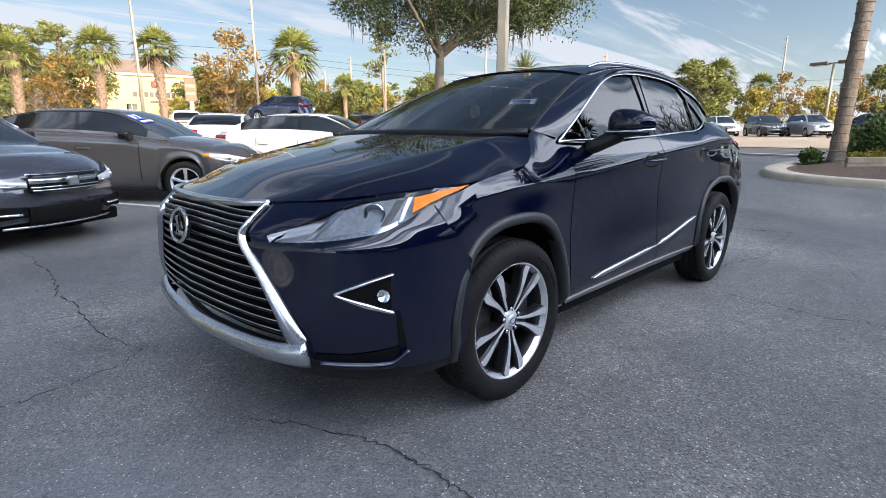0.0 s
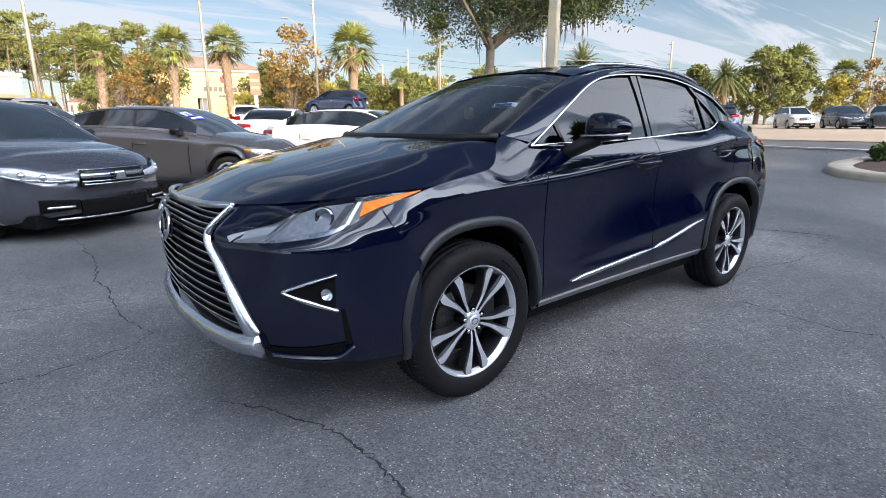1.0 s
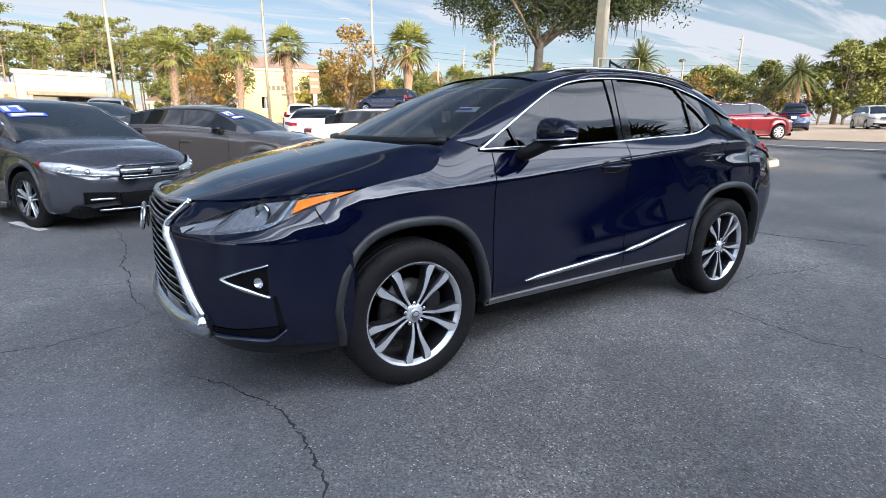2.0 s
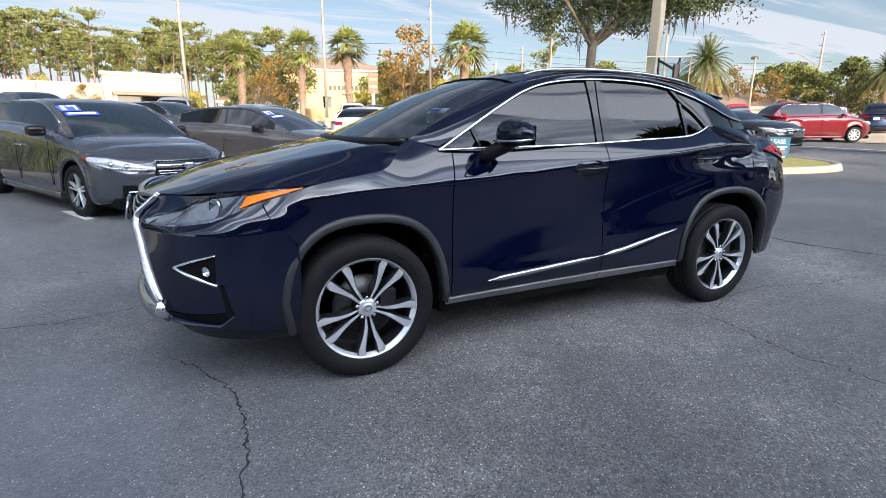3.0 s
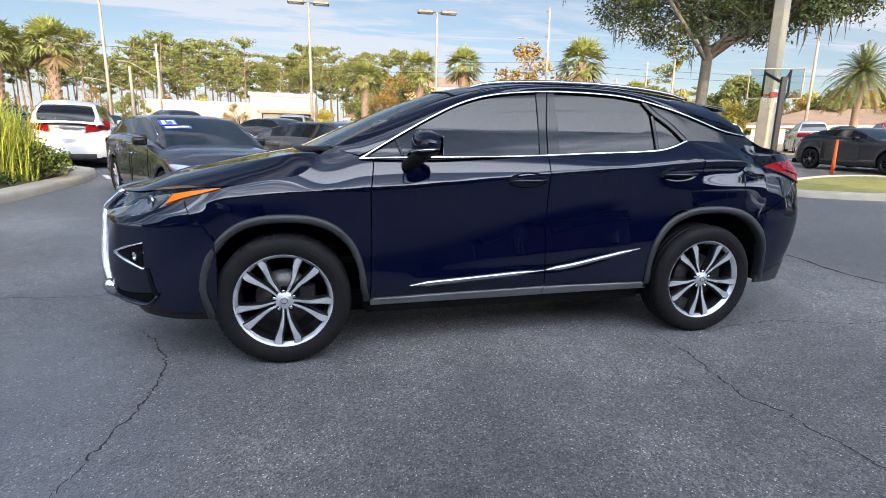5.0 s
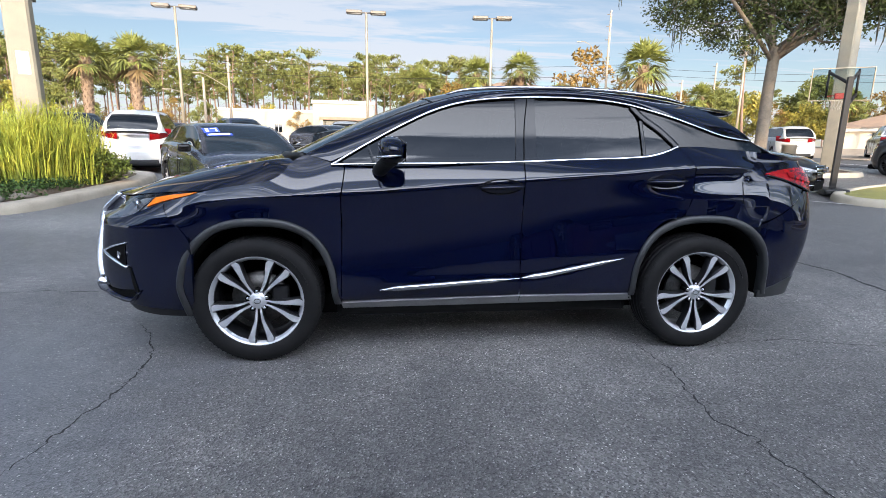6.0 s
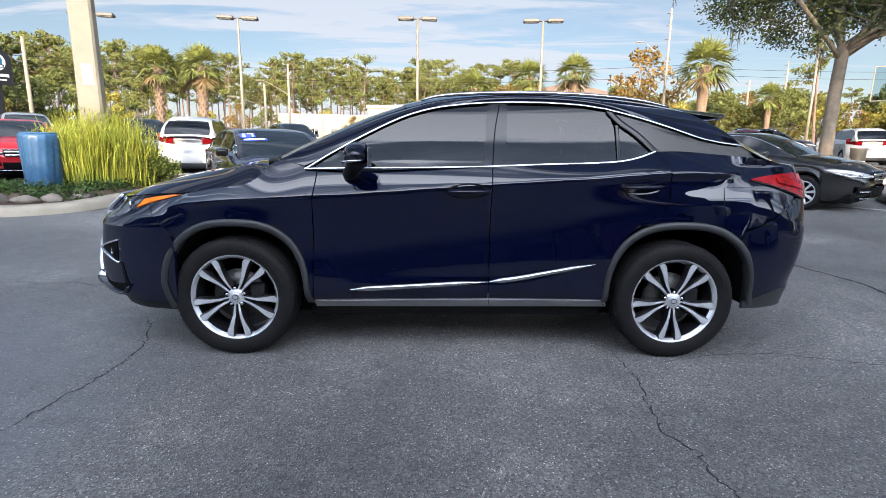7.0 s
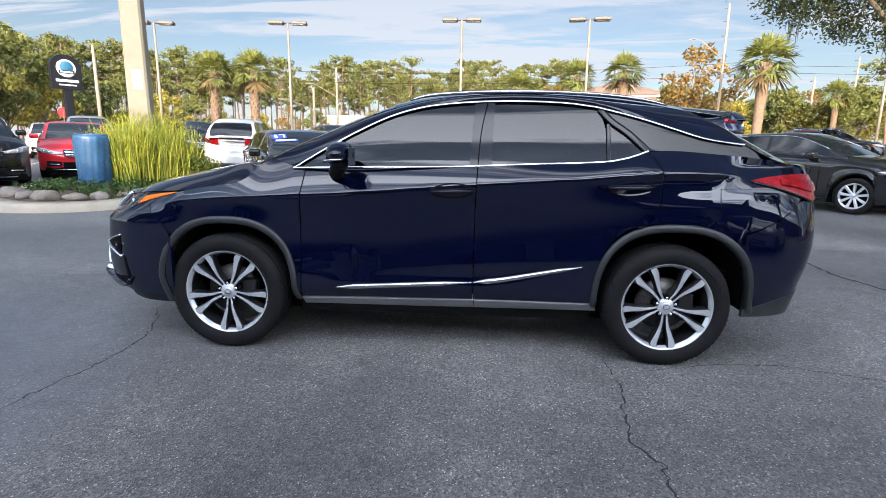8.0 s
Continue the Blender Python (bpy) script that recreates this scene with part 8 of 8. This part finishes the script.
# yard sign and orange marker
sg = thing("yard_sign", upright(*(11.92, 5.1), rz=-48), "blue yard sign with white lettering on wire legs", "sign")
part("board", box(1.20, .02, .95, .004, (0, 0, .22)), SIGNBLUE, sg)
def words(text, size, at, material, parent, name="lettering", rot=(90, 0, 0), depth=.003):
    cu = bpy.data.curves.new(name, "FONT")
    cu.body, cu.size, cu.extrude, cu.align_x = text, size, depth, "CENTER"
    ob = bpy.data.objects.new(name, cu)
    scene.collection.objects.link(ob)
    me = bpy.data.meshes.new_from_object(ob.evaluated_get(bpy.context.evaluated_depsgraph_get()))
    bpy.data.objects.remove(ob)
    me.materials.append(material)
    o = new(name, me)
    o.parent = parent
    o.matrix_local = pose(*at, *rot)
    return o


words("PLEASE", .26, (0, -.016, .90), WHITETAPE, sg)
for z, w in ((.74, .95), (.64, .8), (.52, 1.0), (.42, .7), (.32, .9)):
    part("text_bar", box(w, .006, .055, .001, (0, -.013, z)), WHITETAPE if z != .52 else AMBER, sg)
sg.scale = (.52, .52, .62)
for s in (-.4, .4):
    mesh_part("leg", *tube([(s, 0, -.1), (s, 0, .4)], .008, 5), DARK, sg)
cn = thing("orange_marker", upright(*far(51.3, 20.0, (-1.45, -3.7))), "slim orange marker post on the grass", "marker")
mesh_part("post", *tube([(0, 0, -.02), (0, 0, .5), (0, 0, 1.05)], [.075, .06, .04], 8, squash=(1, .5)), ORANGE, cn)

tc_ = thing("trash_can", upright(16.3, 15.9), "grey mesh trash can at the oak's foot", "bin")
mesh_part("bin", *lathe([(0, .02), (.24, .02), (.27, .85), (.29, .88), (.26, .9)], 20), METALPOLE, tc_)

# parking lines
def line(x0, y0, x1, y1, w=.10):
    d = np.array([x1 - x0, y1 - y0]); d /= np.linalg.norm(d); nn = np.array([-d[1], d[0]]) * w / 2
    s = np.linspace(0, 1, 12)[:, None]
    c = np.array([x0, y0]) + (np.array([x1, y1]) - (x0, y0)) * s
    p = np.stack([c - nn, c + nn], 1)
    v = np.concatenate([p, ground_z(p[..., 0], p[..., 1])[..., None] + .012], -1)
    tagged(mesh_part("parking_line", v.reshape(-1, 3), grid_faces(12, 2), LINEPAINT), "worn white parking line on asphalt", "road marking", "parking lines", "structure")


line(-3.36, 4.35, -3.72, 5.02, .11)
line(-5.85, 9.2, -6.25, 10.0, .11)
line(-.6, 6.1, -3.4, 10.6)
line(2.2, 7.9, -.6, 12.4)
line(8.9, 4.9, 6.1, 9.4)
line(10.9, 7.5, 8.5, 11.0)
for k in range(6):
    line(-9.5 - 2.2 * k, 8.0 + 1.2 * k, -12.3 - 2.2 * k, 12.5 + 1.2 * k)
sheet("crossing_line", [(17.3, -6), (17.45, -6), (22.6, 40), (22.4, 40)], LINEPAINT, .035, "pale painted edge line of the lane", "road marking", 20)


# buildings
def block_building(name, m, w, d, h, wall, label, openings, parapet=True, roof=None):
    """A walled block with real window recesses along its front (-y)."""
    b = thing(name, m, label, "building")
    xs = sorted(openings, key=lambda q: q[0])
    x = -w / 2
    for (a0, a1, z0, z1, kind) in xs:
        if a0 > x:
            part("wall", box(a0 - x, .3, h, 0, ((a0 + x) / 2, 0, 0)), wall, b)
        if z0 > 0:
            part("wall", box(a1 - a0, .3, z0, 0, ((a0 + a1) / 2, 0, 0)), wall, b)
        if z1 < h:
            part("wall", box(a1 - a0, .3, h - z1, 0, ((a0 + a1) / 2, 0, z1)), wall, b)
        wd = new("window"); wd.parent = b
        part("pane", box(a1 - a0, .03, z1 - z0, 0, ((a0 + a1) / 2, .10, z0)), DARKGLASS, wd)
        part("frame", box(a1 - a0 + .1, .06, .10, .01, ((a0 + a1) / 2, -.16, z0 - .1)), TRIMW, wd)
        part("frame", box(.08, .05, z1 - z0, .01, ((a0 + a1) / 2, .05, z0)), TRIMW, wd)
        x = a1
    if x < w / 2:
        part("wall", box(w / 2 - x, .3, h, 0, ((w / 2 + x) / 2, 0, 0)), wall, b)
    part("side_wall", box(.3, d, h, 0, (-w / 2 + .15, d / 2, 0)), wall, b)
    part("side_wall", box(.3, d, h, 0, (w / 2 - .15, d / 2, 0)), wall, b)
    part("back_wall", box(w, .3, h, 0, (0, d, 0)), wall, b)
    if parapet:
        part("roof", box(w - .4, d - .2, .2, 0, (0, d / 2, h - .5)), TRIMW, b)
        part("parapet", box(w + .3, .5, .35, .03, (0, 0, h)), TRIMW, b)
    else:
        bm = bmesh.new()
        q = [bm.verts.new(p) for p in ((-w / 2 - .8, -.8, h), (w / 2 + .8, -.8, h), (w / 2 + .8, d + .8, h), (-w / 2 - .8, d + .8, h), (-w / 2 + d * .45, d / 2, h + roof), (w / 2 - d * .45, d / 2, h + roof))]
        for f in ((0, 1, 5, 4), (1, 2, 5), (2, 3, 4, 5), (3, 0, 4), (3, 2, 1, 0)):
            bm.faces.new([q[i] for i in f])
        part("roof", bm, ROOFTILE, b)
        part("fascia", box(w + 1.2, .6, .5, .05, (0, -.3, h - .45)), TRIMW, b)
    return b


x, y = far(-8.2, 96)
wb_ = block_building("white_building", upright(x, y, 8), 26, 14, 4.9, STUCCO_W, "long white single-storey shop in the sun", [(-11 + 3.6 * k, -9.8 + 3.6 * k, 1.3, 2.7, "w") for k in range(4)])
part("entrance_block", box(10.5, 3, 6.4, .03, (8.0, -1.0, 0)), STUCCO_W, wb_)
part("entrance_cornice", box(11.0, 3.4, .5, .03, (8.0, -1.0, 6.4)), TRIMW, wb_)
# a dark sheet stands in for the shade under the canopy
part("entrance_shade", box(8.2, .3, 3.3, .02, (8.4, -2.52, .1)), DARKGLASS, wb_)
part("entrance_canopy", box(9.2, 2.6, .5, .03, (8.4, -3.4, 3.5)), ROOFTILE, wb_)
for s in (-4.3, 4.3):
    part("canopy_post", box(.5, .5, 3.5, .03, (8.4 + s, -4.3, 0)), STUCCO_W, wb_)
words("COLLISION", 1.0, (9.6, -2.56, 4.55), TRIMW, wb_, depth=.03)
for k in range(3):
    part("sign_bar", box(.55, .05, .72, .01, (4.2 + .85 * k, -2.56, 4.55)), TRIMW, wb_)
x, y = far(14.6, 108)
ht = block_building("yellow_hotel", upright(x, y, -16), 20, 16, 10.0, STUCCO_Y, "yellow stucco hotel with a brown hipped roof", [(-6.4, -4.8, 6.2, 8.4, "w"), (-6.4, -4.8, 2.6, 4.8, "w"), (-2.4, -.8, 2.6, 4.8, "w")], False, 3.0)
for k in range(9):
    part("sign_bar", box(.62, .06, .85, .01, (-.9 + .85 * k, -.2, 6.0)), LAMPHEAD, ht)
part("sign_bar", box(2.2, .06, .4, .01, (2.4, -.2, 5.0)), LAMPHEAD, ht)
part("sign_mark", box(.9, .06, 1.1, .2, (2.2, -.2, 7.6)), REDPAINT, ht)
part("string_course", box(17.4, .2, .3, .02, (0, -.2, 8.9)), TRIMW, ht)
x, y = far(7.2, 100)
block_building("low_brown_house", upright(x, y, -10), 14, 12, 3.4, STUCCO_T, "low brown house with a hipped shingle roof", [(-5, -3.6, 1, 2.2, "w"), (1, 2.4, 1, 2.2, "w")], False, 3.6)
x, y = far(52.5, 84)
block_building("low_brown_house", upright(x, y, -52), 24, 12, 2.6, STUCCO_T, "low house with a wide reddish shingle roof", [(-8, -6, .8, 2.0, "w"), (0, 2, .8, 2.0, "w")], False, 2.2)

# dealer sign behind the reeds, and the roadside sign by the hotel
ds = thing("pylon_sign", upright(*far(-39.9, 42, (.2, -4)), rz=58), "black pylon sign with a rounded white emblem panel", "sign")
part("post", box(.50, .30, 3.9, .03, (0, 0, 0)), DARK, ds)
ang = np.linspace(0, math.pi, 17)
arc = [(-.84, 3.75), (.84, 3.75)] + [(.84 * math.cos(q), 5.15 + .74 * math.sin(q)) for q in ang]
loop = np.array([(x, s * .22, z) for s in (-1, 1) for x, z in arc])
k_ = len(arc)
mesh_part("panel", loop, [tuple(range(k_)), tuple(range(2 * k_ - 1, k_ - 1, -1))] + [(i, k_ + i, k_ + (i + 1) % k_, (i + 1) % k_) for i in range(k_)], DARK, ds, "black rounded sign panel", smooth=False)
v, f = lathe([(0, .24), (.52, .235), (.56, .21)], 32, "y")
mesh_part("emblem", np.asarray(v) + (0, 0, 5.05), f, WHITETAPE, ds, "round white emblem")
v, f = lathe([(0, .250), (.36, .245), (.38, .23)], 24, "y")
mesh_part("emblem_core", np.asarray(v) + (.03, 0, 5.12), f, SIGNBLUE, ds)
part("emblem_bar", box(.86, .03, .20, .005, (0, -.245, 4.72)), DARK, ds)
part("emblem_text_bar", box(.70, .02, .10, .005, (0, -.265, 4.77)), WHITETAPE, ds)
part("text_bar", box(1.25, .02, .16, .005, (0, -.235, 4.20)), WHITETAPE, ds)
part("text_bar", box(.95, .02, .08, .005, (0, -.235, 3.98)), WHITETAPE, ds)
rs_ = thing("roadside_sign", upright(*far(19.7, 82, (-3.2, -2.2)), rz=-20), "brown roadside sign on a white post", "sign")
part("post", box(.5, .3, 4.5, .03, (0, 0, 0)), TRIMW, rs_)
part("panel", box(1.5, .35, 3.1, .05, (0, 0, 4.3)), ROOFTILE, rs_)
part("text_bar", box(1.1, .02, .35, .005, (0, -.19, 6.2)), STUCCO_Y, rs_)
part("text_bar", box(1.1, .02, .35, .005, (0, -.19, 5.2)), STUCCO_Y, rs_)
st = thing("stop_sign", upright(*far(-40.4, 46, (.2, -4)), rz=40), "red octagonal stop sign on a thin post", "sign")
mesh_part("post", *tube([(0, 0, -.1), (0, 0, 2.6)], .035, 6), METALPOLE, st)
v, f = lathe([(0, .03), (.36, .03), (.36, 0), (0, 0)], 8, "y")
mesh_part("plate", np.asarray(v) + (0, 0, 2.4), f, REDPAINT, st, smooth=False)

# an unseen building, assumed behind the camera, closes the place and shades the lot
sw = thing("showroom", pose(-6.5, -14.0, 0), "unseen plain grey building assumed behind the lot", "building", kind="structure")
part("wall", box(39.5, .4, 6.9, 0, (-4.25, 0, 0)), UNSEENWALL, sw)
part("roof", box(39.5, 14, .3, 0, (-4.25, -7, 6.6)), UNSEENWALL, sw)
# unseen added wing: darkens what the doors mirror, shades the palm island
part("wing_wall", box(54.5, .4, 5.7, 0, (42.75, -2.0, 0)), UNSEENWALL, sw)
part("wing_roof", box(54.5, 12, .3, 0, (42.75, -8, 5.5)), UNSEENWALL, sw)
for k in range(10):
    part("window", box(3.2, .06, 3.0, .02, (-22 + 4 * k, .24, .3)), DARKGLASS, sw)

# cracks in the asphalt
def crack(pts, w, seed, n=60):
    rng = np.random.default_rng(seed)
    c = curve(pts, n)
    c = c + np.cumsum(rng.normal(size=(n, 2)) * .010, 0) * np.sin(np.linspace(0, math.pi, n))[:, None] + rng.normal(size=(n, 2)) * .007
    t = np.gradient(c, axis=0); t /= np.linalg.norm(t, axis=1, keepdims=True)
    nn = np.stack([-t[:, 1], t[:, 0]], 1) * (w * .5 * (.25 + 1.1 * rng.random(n)) * np.sin(np.linspace(.15, math.pi - .15, n)) ** .5)[:, None]
    p = np.stack([c - nn, c + nn], 1)
    v = np.concatenate([p, ground_z(p[..., 0], p[..., 1])[..., None] + .004], -1)
    tagged(mesh_part("asphalt_crack", v.reshape(-1, 3), grid_faces(n, 2), CRACK, smooth=False), "thin dark crack in the asphalt", "crack", "asphalt cracks", "structure")


crack([(-2.16, -1.95), (-2.10, -1.58), (-2.07, -1.32), (-2.04, -1.12), (-2.07, -.75), (-2.22, -.38), (-2.40, -.2)], .012, 1, 90)
crack([(-4.2, .62), (-3.6, .68), (-3.13, .72), (-2.91, .77), (-2.62, .83), (-2.48, .92)], .010, 2, 80)
crack([(-2.48, .92), (-2.60, 1.48), (-2.58, 1.92), (-2.61, 2.82), (-2.58, 3.3), (-2.7, 4.4)], .012, 3, 80)
crack([(1.04, -.80), (1.09, -1.25), (1.05, -1.58), (1.08, -1.85), (1.16, -2.05), (1.10, -2.4), (1.15, -3.2)], .011, 4, 100)
crack([(4.05, 2.6), (4.08, 1.88), (4.13, 1.26), (4.18, .85), (4.1, .1), (4.3, -1.0)], .038, 5, 90)
crack([(1.3, -1.0), (2.0, -.9), (2.9, -1.15), (4.15, -.95)], .009, 6, 80)
crack([(-3.4, 1.9), (-3.0, 1.95), (-2.62, 1.85)], .008, 7, 40)
